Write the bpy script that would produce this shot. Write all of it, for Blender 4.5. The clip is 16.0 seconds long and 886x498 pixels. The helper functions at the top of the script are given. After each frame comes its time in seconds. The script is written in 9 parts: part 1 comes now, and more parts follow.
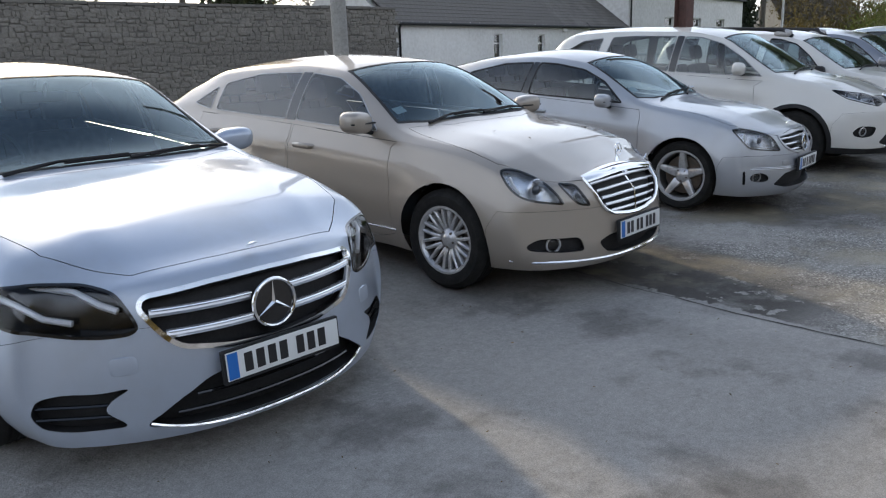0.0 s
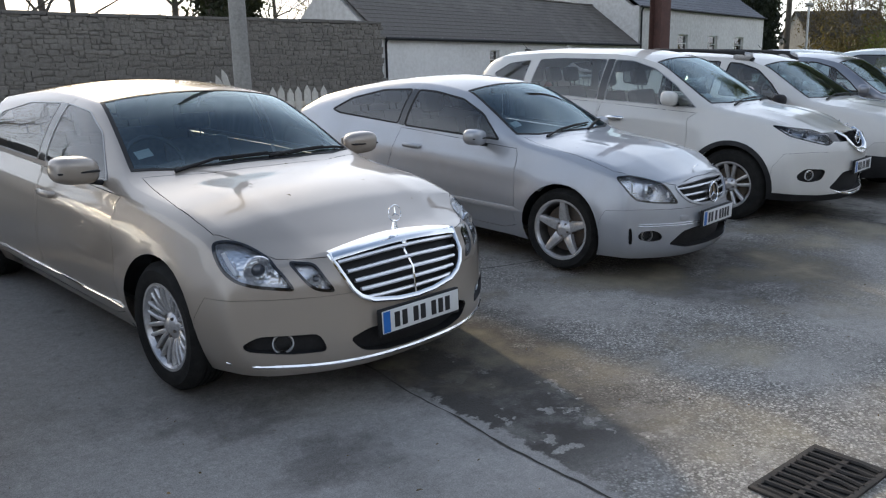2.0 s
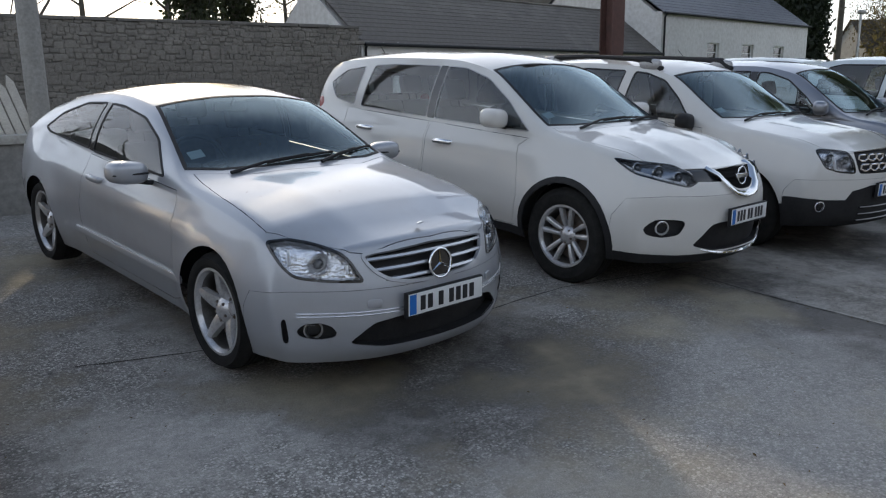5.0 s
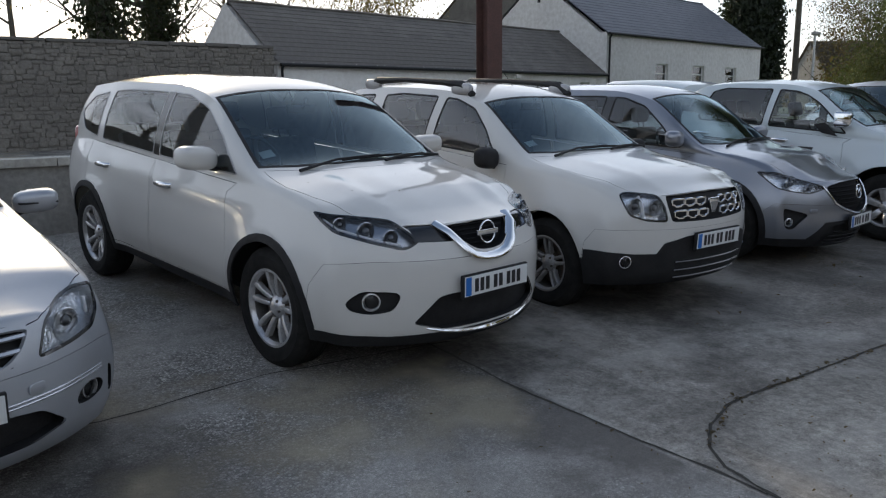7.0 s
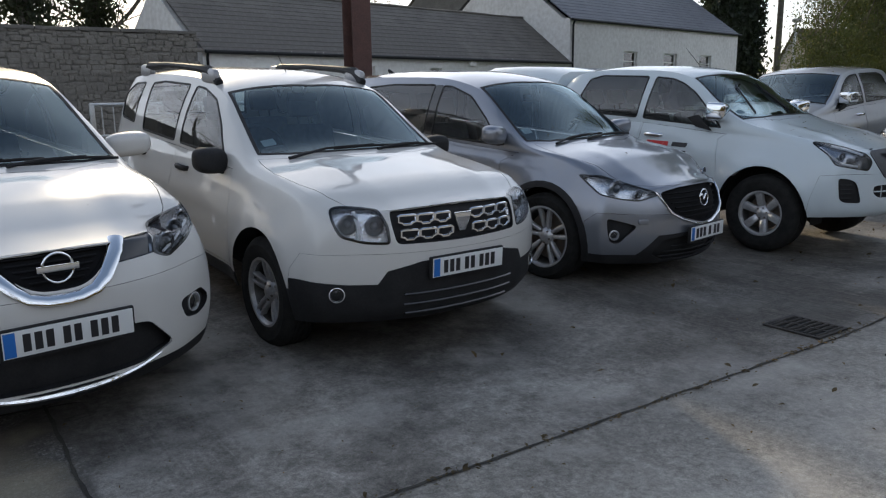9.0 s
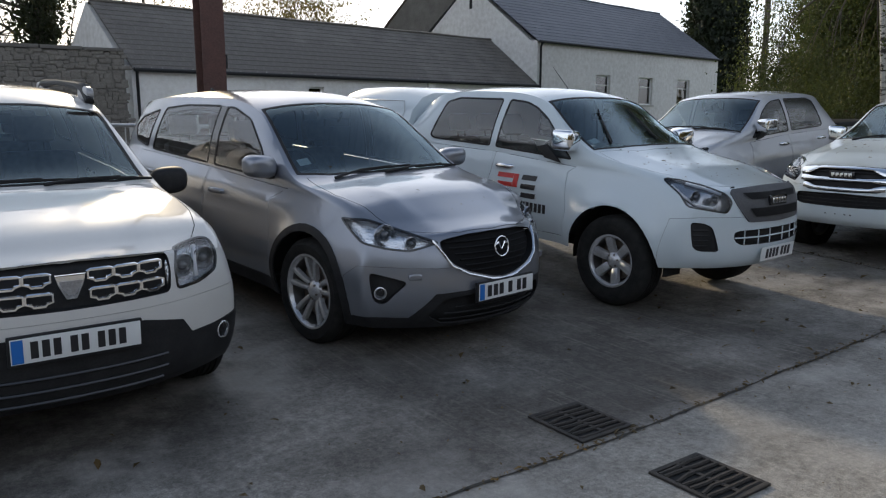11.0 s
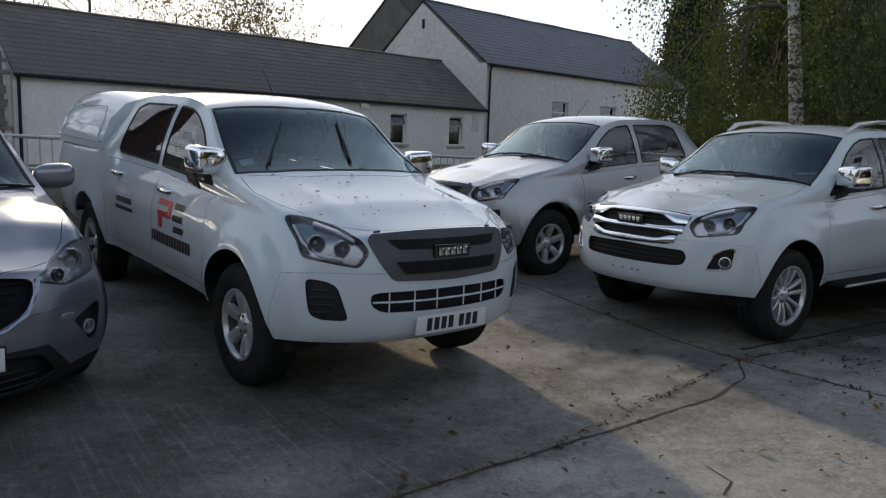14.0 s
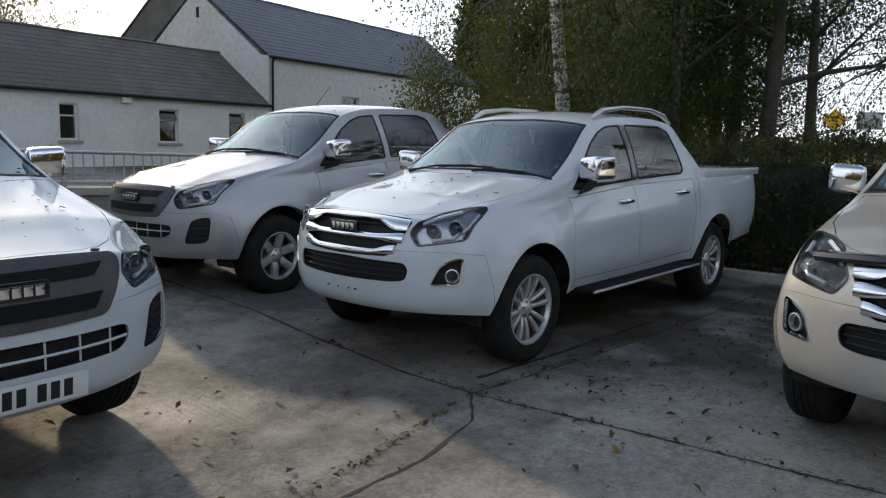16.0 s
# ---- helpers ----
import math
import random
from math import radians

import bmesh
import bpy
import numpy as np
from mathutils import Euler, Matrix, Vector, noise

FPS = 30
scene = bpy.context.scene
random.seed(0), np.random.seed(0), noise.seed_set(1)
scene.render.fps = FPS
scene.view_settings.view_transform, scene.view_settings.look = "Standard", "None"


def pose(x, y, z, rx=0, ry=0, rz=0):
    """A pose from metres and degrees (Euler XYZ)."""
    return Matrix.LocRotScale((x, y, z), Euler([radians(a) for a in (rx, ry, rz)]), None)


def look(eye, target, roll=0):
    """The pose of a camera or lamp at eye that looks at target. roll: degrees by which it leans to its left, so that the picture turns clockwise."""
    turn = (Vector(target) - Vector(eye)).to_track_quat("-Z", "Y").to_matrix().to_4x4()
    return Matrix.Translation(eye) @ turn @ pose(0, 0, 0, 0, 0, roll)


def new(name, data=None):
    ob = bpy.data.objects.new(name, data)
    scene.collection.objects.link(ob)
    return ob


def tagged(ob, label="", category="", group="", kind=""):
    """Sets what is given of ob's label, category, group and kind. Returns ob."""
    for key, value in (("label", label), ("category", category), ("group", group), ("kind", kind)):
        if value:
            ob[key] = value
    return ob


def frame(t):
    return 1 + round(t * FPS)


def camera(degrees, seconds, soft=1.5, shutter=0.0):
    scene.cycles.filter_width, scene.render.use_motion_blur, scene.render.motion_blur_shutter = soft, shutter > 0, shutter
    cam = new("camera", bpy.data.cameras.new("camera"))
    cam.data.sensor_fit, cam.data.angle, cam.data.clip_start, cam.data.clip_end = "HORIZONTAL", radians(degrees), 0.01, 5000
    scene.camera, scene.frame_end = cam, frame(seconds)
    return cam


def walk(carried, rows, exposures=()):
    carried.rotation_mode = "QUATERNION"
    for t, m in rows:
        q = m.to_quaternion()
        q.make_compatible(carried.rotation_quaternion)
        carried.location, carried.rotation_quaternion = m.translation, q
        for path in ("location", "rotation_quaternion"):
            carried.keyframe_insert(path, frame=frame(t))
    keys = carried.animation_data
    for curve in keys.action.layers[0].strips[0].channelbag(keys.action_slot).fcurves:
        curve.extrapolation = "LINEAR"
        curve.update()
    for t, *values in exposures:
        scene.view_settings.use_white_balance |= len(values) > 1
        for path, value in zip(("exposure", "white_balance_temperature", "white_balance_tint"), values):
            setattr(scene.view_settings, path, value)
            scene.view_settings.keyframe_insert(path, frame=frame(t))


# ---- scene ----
cam = camera(60.3, 16.0, 1.2)
PATH = [
    (0, (-0.592, -0.034, 1.491), (0.606, 1.375, 1.036), -2.1),
    (0.5, (-0.117, -0.095, 1.515), (1.05, 1.341, 1.061), -1.6),
    (1, (0.336, -0.094, 1.515), (1.467, 1.367, 1.053), -1.5),
    (1.5, (0.842, -0.05, 1.548), (2.002, 1.395, 1.107), -1.5),
    (2, (1.382, -0.085, 1.556), (2.53, 1.375, 1.134), -1.3),
    (2.5, (1.907, -0.043, 1.536), (3.022, 1.44, 1.104), -1.4),
    (3, (2.463, -0.01, 1.545), (3.579, 1.481, 1.144), -1.9),
    (3.2, (2.688, -0.008, 1.546), (3.813, 1.473, 1.137), -1.4),
    (5.3, (4.787, 0.016, 1.532), (5.808, 1.573, 1.129), -1.3),
    (5.5, (5.007, 0.034, 1.551), (6.03, 1.589, 1.145), -2.1),
    (6, (5.54, 0.033, 1.545), (6.598, 1.57, 1.162), -1.8),
    (6.5, (6.054, 0.004, 1.559), (7.062, 1.575, 1.185), -1.6),
    (7, (6.624, 0.004, 1.581), (7.711, 1.527, 1.227), -0.7),
    (7.5, (7.162, -0.058, 1.573), (8.214, 1.49, 1.217), -0.8),
    (8, (7.678, -0.077, 1.552), (8.693, 1.493, 1.192), -0.9),
    (8.5, (8.225, -0.077, 1.564), (9.33, 1.428, 1.187), -0.9),
    (8.7, (8.463, -0.11, 1.568), (9.561, 1.399, 1.184), -0.8),
    (10.8, (10.656, -0.2, 1.545), (11.693, 1.364, 1.22), -0.2),
    (11, (10.885, -0.2, 1.564), (11.97, 1.33, 1.237), -0.1),
    (11.5, (11.417, -0.237, 1.547), (12.501, 1.299, 1.242), -0.4),
    (12, (11.924, -0.327, 1.563), (12.954, 1.253, 1.296), -0.5),
    (12.5, (12.45, -0.373, 1.552), (13.48, 1.207, 1.284), -0.6),
    (13, (12.99, -0.432, 1.532), (13.976, 1.173, 1.25), 0.1),
    (13.5, (13.484, -0.414, 1.514), (14.472, 1.192, 1.251), 1.0),
    (13.6, (13.586, -0.403, 1.515), (14.61, 1.181, 1.25), 1.4),
    (14, (13.981, -0.353, 1.529), (15.066, 1.19, 1.262), 2.0),
    (14.5, (14.48, -0.326, 1.51), (15.503, 1.257, 1.234), 2.1),
    (15, (14.849, -0.223, 1.51), (15.923, 1.327, 1.245), 2.6),
    (15.3, (15.038, -0.128, 1.523), (16.286, 1.287, 1.260), 2.7),
    (15.5, (15.152, -0.062, 1.532), (16.47, 1.289, 1.272), 2.7),
    (16, (15.429, 0.065, 1.503), (16.854, 1.301, 1.244), 1.2),
]
walk(cam, [(t, look(eye, target, roll)) for t, eye, target, roll in PATH],
     [(0, 1.20), (0.5, 1.18), (2.5, 1.11), (3, 1.11), (5.5, 0.80), (6.5, 0.73), (7.5, 0.70), (8.5, 0.77), (11, 0.76), (11.5, 0.76), (12.5, 0.60), (13, 0.51), (15, 0.47), (15.5, 0.53), (16, 0.74)])


# ---- world, sun ----
SUN_AZ, SUN_EL = radians(14.5), radians(21.5)
world = bpy.data.worlds.new("sky")
scene.world = world
world.use_nodes = True
wn, wl = world.node_tree.nodes, world.node_tree.links
wn.clear()
w_out = wn.new("ShaderNodeOutputWorld")
w_bg = wn.new("ShaderNodeBackground")
w_sky = wn.new("ShaderNodeTexSky")
w_sky.sky_type, w_sky.sun_disc = "NISHITA", False
w_sky.sun_elevation, w_sky.sun_rotation = SUN_EL, SUN_AZ
w_sky.air_density, w_sky.dust_density = 1.0, 1.2
# thin broken cloud over the whole sky
w_co = wn.new("ShaderNodeTexCoord")
w_map = wn.new("ShaderNodeMapping")
w_map.inputs["Scale"].default_value = (1.0, 1.0, 2.6)
w_noise = wn.new("ShaderNodeTexNoise")
w_noise.inputs["Scale"].default_value, w_noise.inputs["Detail"].default_value = 1.7, 4
w_noise.inputs["Roughness"].default_value = 0.5
w_ramp = wn.new("ShaderNodeValToRGB")
w_ramp.color_ramp.elements[0].position, w_ramp.color_ramp.elements[1].position = 0.05, 0.72
w_mix = wn.new("ShaderNodeMix")
w_mix.data_type = "RGBA"
w_mix.inputs["B"].default_value = (8.2, 8.8, 10.0, 1)
w_gain = wn.new("ShaderNodeMath")
w_gain.operation = "MULTIPLY"
wl.new(w_co.outputs["Generated"], w_map.inputs["Vector"])
wl.new(w_map.outputs[0], w_noise.inputs["Vector"])
wl.new(w_noise.outputs["Fac"], w_ramp.inputs["Fac"])
wl.new(w_ramp.outputs["Color"], w_gain.inputs[0])
wl.new(w_gain.outputs[0], w_mix.inputs["Factor"])
wl.new(w_sky.outputs[0], w_mix.inputs["A"])
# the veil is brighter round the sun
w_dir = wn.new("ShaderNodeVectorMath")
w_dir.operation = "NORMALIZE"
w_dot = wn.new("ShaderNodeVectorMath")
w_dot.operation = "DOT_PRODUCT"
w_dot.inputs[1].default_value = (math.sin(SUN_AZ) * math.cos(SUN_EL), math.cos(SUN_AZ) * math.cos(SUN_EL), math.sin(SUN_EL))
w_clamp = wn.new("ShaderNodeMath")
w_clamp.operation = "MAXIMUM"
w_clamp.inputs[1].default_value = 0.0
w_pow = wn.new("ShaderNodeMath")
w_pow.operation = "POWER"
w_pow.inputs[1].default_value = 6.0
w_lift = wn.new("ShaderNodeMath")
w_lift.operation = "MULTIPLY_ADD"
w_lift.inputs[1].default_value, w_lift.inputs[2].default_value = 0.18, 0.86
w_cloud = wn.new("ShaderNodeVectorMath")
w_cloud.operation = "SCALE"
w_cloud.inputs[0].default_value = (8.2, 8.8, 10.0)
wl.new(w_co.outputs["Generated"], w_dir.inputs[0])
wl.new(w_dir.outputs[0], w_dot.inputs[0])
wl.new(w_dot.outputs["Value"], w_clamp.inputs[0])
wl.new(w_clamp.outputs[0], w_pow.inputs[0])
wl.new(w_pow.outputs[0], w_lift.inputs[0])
# the cloud is thick round the sun and low down, thin overhead
w_round, w_low, w_sep, w_thick = wn.new("ShaderNodeMapRange"), wn.new("ShaderNodeMapRange"), wn.new("ShaderNodeSeparateXYZ"), wn.new("ShaderNodeMath")
for w_range, span in ((w_round, (0.66, 0.98, 0.06, 1.0)), (w_low, (0.88, 0.34, 0.06, 1.0))):
    w_range.interpolation_type = "SMOOTHSTEP"
    for key, value in zip(("From Min", "From Max", "To Min", "To Max"), span):
        w_range.inputs[key].default_value = value
w_thick.operation = "MAXIMUM"
wl.new(w_dot.outputs["Value"], w_round.inputs["Value"])
wl.new(w_dir.outputs[0], w_sep.inputs[0])
wl.new(w_sep.outputs["Z"], w_low.inputs["Value"])
wl.new(w_round.outputs[0], w_thick.inputs[0])
wl.new(w_low.outputs[0], w_thick.inputs[1])
wl.new(w_thick.outputs[0], w_gain.inputs[1])
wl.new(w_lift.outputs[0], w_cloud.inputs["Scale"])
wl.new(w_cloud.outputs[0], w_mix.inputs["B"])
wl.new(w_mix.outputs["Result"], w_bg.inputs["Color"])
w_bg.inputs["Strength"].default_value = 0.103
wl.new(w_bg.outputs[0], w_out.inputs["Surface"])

sun_data = bpy.data.lights.new("sun", "SUN")
sun_data.energy, sun_data.angle, sun_data.color = 1.5, radians(2.6), (1.0, 0.82, 0.56)
sun = new("sun", sun_data)
sun_dir = Vector((math.sin(SUN_AZ) * math.cos(SUN_EL), math.cos(SUN_AZ) * math.cos(SUN_EL), math.sin(SUN_EL)))
sun.matrix_world = look(sun_dir * 60, (0, 0, 0))


# ---- materials ----
def material(name, base=(0.5, 0.5, 0.5), rough=0.5, metal=0.0, coat=0.0, spec=0.5):
    m = bpy.data.materials.new(name)
    m.use_nodes = True
    b = m.node_tree.nodes["Principled BSDF"]
    b.inputs["Base Color"].default_value = (*base, 1)
    b.inputs["Roughness"].default_value = rough
    b.inputs["Metallic"].default_value = metal
    b.inputs["Coat Weight"].default_value = coat
    b.inputs["Coat Roughness"].default_value = 0.04
    b.inputs["Specular IOR Level"].default_value = spec
    return m


def node(m, kind, **values):
    n = m.node_tree.nodes.new(kind)
    for key, value in values.items():
        n.inputs[key.replace("_", " ")].default_value = value
    return n


def wire(m, a, b):
    m.node_tree.links.new(a, b)


def coords(m, scale=(1, 1, 1), kind="Object"):
    c, mp = node(m, "ShaderNodeTexCoord"), node(m, "ShaderNodeMapping")
    mp.inputs["Scale"].default_value = scale
    wire(m, c.outputs[kind], mp.inputs["Vector"])
    return mp.outputs[0]


def ramp(m, fac, stops):
    r = node(m, "ShaderNodeValToRGB")
    while len(r.color_ramp.elements) < len(stops):
        r.color_ramp.elements.new(0.5)
    for e, (p, c) in zip(r.color_ramp.elements, stops):
        e.position, e.color = p, (*c, 1) if len(c) == 3 else c
    wire(m, fac, r.inputs["Fac"])
    return r.outputs["Color"]


def noise_tex(m, vec, scale, detail=4, rough=0.55):
    n = node(m, "ShaderNodeTexNoise", Scale=scale, Detail=detail, Roughness=rough)
    wire(m, vec, n.inputs["Vector"])
    return n.outputs["Fac"]


def mixed(m, fac, a, b, mode="MIX"):
    x = node(m, "ShaderNodeMix")
    x.data_type, x.blend_type = "RGBA", mode
    for key, v in (("Factor", fac), ("A", a), ("B", b)):
        sock = x.inputs[key]
        if isinstance(v, (int, float)):
            sock.default_value = v
        elif isinstance(v, tuple):
            sock.default_value = (*v, 1)
        else:
            wire(m, v, sock)
    return x.outputs["Result"]


def bump(m, height, strength=0.3, distance=0.01):
    b = node(m, "ShaderNodeBump", Strength=strength, Distance=distance)
    wire(m, height, b.inputs["Height"])
    wire(m, b.outputs[0], bsdf(m).inputs["Normal"])
    return b


def bsdf(m):
    return m.node_tree.nodes["Principled BSDF"]


def paint(name, base, metal=0.0, rough=0.35, dirt=0.35):
    """Lacquered car paint with flakes, road film and dried drops."""
    m = material(name, base, rough, metal, 1.0, 0.5 if metal else 0.12)
    v = coords(m)
    flake = noise_tex(m, v, 900, 1)
    film = noise_tex(m, v, 3.0, 5, 0.6)
    spots = node(m, "ShaderNodeTexVoronoi", Scale=70)
    wire(m, v, spots.inputs["Vector"])
    dots = ramp(m, spots.outputs["Distance"], [(0.0, (1, 1, 1)), (0.13, (0, 0, 0))])
    patch = ramp(m, noise_tex(m, v, 2.3, 3), [(0.52, (0, 0, 0)), (0.66, (1, 1, 1))])
    lo = tuple(c * 0.9 for c in base)
    tone = mixed(m, flake, lo, tuple(min(1, c * 1.08) for c in base))
    dusty = mixed(m, ramp(m, film, [(0.45, (0, 0, 0)), (0.8, (dirt, dirt, dirt))]), tone, (0.30, 0.28, 0.25))
    speck = node(m, "ShaderNodeMath")
    speck.operation = "MULTIPLY"
    wire(m, dots, speck.inputs[0])
    wire(m, patch, speck.inputs[1])
    half = node(m, "ShaderNodeMath")
    half.operation = "MULTIPLY"
    half.inputs[1].default_value = 0.35
    wire(m, speck.outputs[0], half.inputs[0])
    col = mixed(m, half.outputs[0], dusty, (0.24, 0.22, 0.19))
    wire(m, col, bsdf(m).inputs["Base Color"])
    cr = ramp(m, film, [(0.4, (0.02, 0.02, 0.02)), (0.8, (0.06, 0.06, 0.06))])
    wire(m, cr, bsdf(m).inputs["Coat Roughness"])
    bump(m, noise_tex(m, v, 420, 2), 0.012, 0.001)
    return m


def glass_mat(name, tint, rough=0.015, dust=0.0, ior=1.78, coat=(1, 1, 1)):
    """A clear pane: both its faces mirror, a film of dust scatters a little."""
    m = bpy.data.materials.new(name)
    m.use_nodes = True
    t = m.node_tree
    t.nodes.clear()
    out, mx = t.nodes.new("ShaderNodeOutputMaterial"), t.nodes.new("ShaderNodeMixShader")
    tr, gl, fr = t.nodes.new("ShaderNodeBsdfTransparent"), t.nodes.new("ShaderNodeBsdfGlossy"), t.nodes.new("ShaderNodeFresnel")
    tr.inputs["Color"].default_value = (*tint, 1)
    gl.inputs["Roughness"].default_value = rough
    gl.inputs["Color"].default_value = (*coat, 1)
    fr.inputs["IOR"].default_value = ior
    t.links.new(fr.outputs[0], mx.inputs["Fac"])
    t.links.new(tr.outputs[0], mx.inputs[1])
    t.links.new(gl.outputs[0], mx.inputs[2])
    last = mx
    if dust:
        last, di = t.nodes.new("ShaderNodeMixShader"), t.nodes.new("ShaderNodeBsdfDiffuse")
        di.inputs["Color"].default_value = (0.5, 0.48, 0.45, 1)
        film = ramp(m, noise_tex(m, coords(m), 2.5, 5, 0.6), [(0.3, (dust * 0.5,) * 3), (0.75, (dust * 1.8,) * 3)])
        t.links.new(film, last.inputs["Fac"])
        t.links.new(mx.outputs[0], last.inputs[1])
        t.links.new(di.outputs[0], last.inputs[2])
    t.links.new(last.outputs[0], out.inputs["Surface"])
    return m


def rough_mat(name, a, b, scale, rough=0.8, height=0.3, dist=0.01, metal=0.0, spec=0.4):
    """Two tones of one stuff at a coarse and a fine scale, with relief."""
    m = material(name, a, rough, metal, 0, spec)
    v = coords(m)
    n1, n2 = noise_tex(m, v, scale, 6, 0.6), noise_tex(m, v, scale * 11, 3)
    c = mixed(m, ramp(m, n1, [(0.3, (0, 0, 0)), (0.7, (1, 1, 1))]), a, b)
    c = mixed(m, 0.35, c, ramp(m, n2, [(0.2, (0.2, 0.2, 0.2)), (0.8, (0.95, 0.95, 0.95))]), "OVERLAY")
    wire(m, c, bsdf(m).inputs["Base Color"])
    bump(m, n2, height, dist)
    return m


M_SILVERBLUE = paint("ice_silver_paint", (0.44, 0.49, 0.57), 0.5, 0.42)
M_CHAMPAGNE = paint("champagne_paint", (0.37, 0.322, 0.272), 0.44, 0.44)
M_SILVER = paint("silver_paint", (0.40, 0.415, 0.44), 0.5, 0.44)
M_WHITE = paint("white_paint", (0.625, 0.61, 0.575), 0.0, 0.4, 0.06)
# white with the bluish cast of shade mixed into its colour
M_SHADED_WHITE = paint("shaded_white_paint", (0.56, 0.62, 0.645), 0.0, 0.4, 0.06)
M_GREY = paint("warm_grey_paint", (0.235, 0.25, 0.285), 0.62, 0.30)
M_PALE = paint("pale_gold_silver_paint", (0.48, 0.465, 0.43), 0.42, 0.44)
M_GLASS = glass_mat("window_glass", (0.74, 0.81, 0.81), dust=0.004, ior=1.75)
M_SCREEN = glass_mat("windscreen_glass", (0.74, 0.86, 0.88), 0.01, 0.003, 1.76, (0.76, 0.93, 1.0))
M_LENS = glass_mat("lamp_lens", (0.95, 0.96, 0.97), ior=1.38)
M_BLACK = rough_mat("black_plastic", (0.014, 0.014, 0.015), (0.024, 0.024, 0.025), 9, 0.6, 0.15, 0.002, 0.0, 0.25)
M_GLOSSBLACK = material("gloss_black", (0.012, 0.012, 0.013), 0.12, 0, 0.5)
M_MESHBLACK = material("grille_mesh_black", (0.012, 0.012, 0.013), 0.8, 0, 0, 0.15)
M_SEAM = material("dark_cavity", (0.01, 0.01, 0.01), 0.9)
M_RUBBER = rough_mat("tyre_rubber", (0.011, 0.011, 0.011), (0.024, 0.0235, 0.022), 14, 0.85, 0.3, 0.003, 0.0, 0.2)
M_CHROME = material("chrome", (0.82, 0.83, 0.84), 0.06, 1.0)
M_ALLOY = rough_mat("alloy", (0.60, 0.60, 0.615), (0.50, 0.49, 0.48), 8, 0.26, 0.05, 0.001, 0.55)
# silver barrel coloured dark, the shade behind the spokes put into the paint
M_SHADED_BARREL = rough_mat("rim_barrel", (0.10, 0.098, 0.095), (0.06, 0.055, 0.05), 12, 0.5, 0.1, 0.001, 0.5)
M_DARKALLOY = rough_mat("dull_alloy", (0.38, 0.38, 0.39), (0.30, 0.29, 0.28), 8, 0.4, 0.05, 0.001, 0.5)
M_SLATBAR = material("satin_silver_bar", (0.60, 0.61, 0.63), 0.22, 0.7)
M_BRIGHT = material("bright_plated_plastic", (0.80, 0.81, 0.83), 0.14, 0.6)
M_PROJECTOR = material("projector_glass", (0.06, 0.065, 0.075), 0.03, 0.1, 1.0)
M_IRON = rough_mat("brake_iron", (0.11, 0.10, 0.09), (0.17, 0.13, 0.10), 20, 0.6, 0.3, 0.002, 0.6)
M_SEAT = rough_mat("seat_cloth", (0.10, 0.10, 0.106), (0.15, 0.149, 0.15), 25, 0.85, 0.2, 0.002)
M_DASH = rough_mat("dashboard_plastic", (0.05, 0.052, 0.056), (0.075, 0.077, 0.08), 30, 0.6, 0.2, 0.001)
M_PLATE = material("number_plate_white", (0.72, 0.73, 0.72), 0.35)
M_INK = material("plate_ink", (0.015, 0.015, 0.018), 0.4)
M_BLUE = material("plate_blue", (0.015, 0.15, 0.50), 0.35)
M_REDLENS = material("red_lens", (0.45, 0.02, 0.02), 0.15, 0, 0.6)
M_PALERED = material("pale_red_lens", (0.42, 0.16, 0.15), 0.15, 0, 0.6)
M_LAMPSILVER = material("lamp_reflector", (0.82, 0.83, 0.85), 0.18, 0.8)
facet = node(M_LAMPSILVER, "ShaderNodeTexVoronoi", Scale=75)
wire(M_LAMPSILVER, coords(M_LAMPSILVER), facet.inputs["Vector"])
bump(M_LAMPSILVER, facet.outputs["Distance"], 0.55, 0.006)
M_WHITELINE = material("light_guide", (0.85, 0.86, 0.88), 0.25)
M_LAMPDARK = material("lamp_bezel", (0.38, 0.39, 0.41), 0.2, 0.8)
M_GREYGRILLE = rough_mat("grey_grille_plastic", (0.052, 0.052, 0.056), (0.08, 0.08, 0.085), 8, 0.5, 0.1, 0.002)
M_REDFILM = material("red_vinyl", (0.55, 0.03, 0.03), 0.4)
M_PAPER = material("white_card", (0.7, 0.7, 0.68), 0.7)


def ground_z(x, y):
    """Height of the yard: level by the drains, rising gently to the back."""
    s = max(0.0, min(y, 30.0) - 2.7)
    z = 0.05 * (s * s / (s + 0.5))
    if s > 5:
        z = min(z, 0.26 + (s - 5) * 0.022)
    z += 0.05 * math.exp(-((x - 9.3) / 1.6) ** 2) * max(0, min(1, (y - 1) / 2)) * max(0, min(1, (9 - y) / 3))
    z -= 0.07 * math.exp(-((x - 16.6) / 1.3) ** 2) * max(0, min(1, (y - 2.5) / 1.5)) * max(0, min(1, (9 - y) / 3))
    return z


# ---- small mesh helpers ----
from mathutils.bvhtree import BVHTree


def part(name, bm, mat, parent=None, label="", smooth=True, sharp=40):
    """Links a bmesh as ONE mesh object under a thing or under a part."""
    me = bpy.data.meshes.new(name)
    bm.normal_update()
    if smooth:
        for e in bm.edges:
            if len(e.link_faces) == 2 and e.calc_face_angle(0) > radians(sharp):
                e.smooth = False
    for f in bm.faces:
        f.smooth = smooth
    bm.to_mesh(me)
    bm.free()
    me.materials.append(mat)
    ob = new(name, me)
    if parent:
        ob.parent = parent
    if label:
        tagged(ob, label)
    return ob


def thing(name, m, label, category, group="", kind=""):
    ob = new(name)
    ob.empty_display_size = 0.2
    ob.matrix_basis = m
    return tagged(ob, label, category, group, kind)


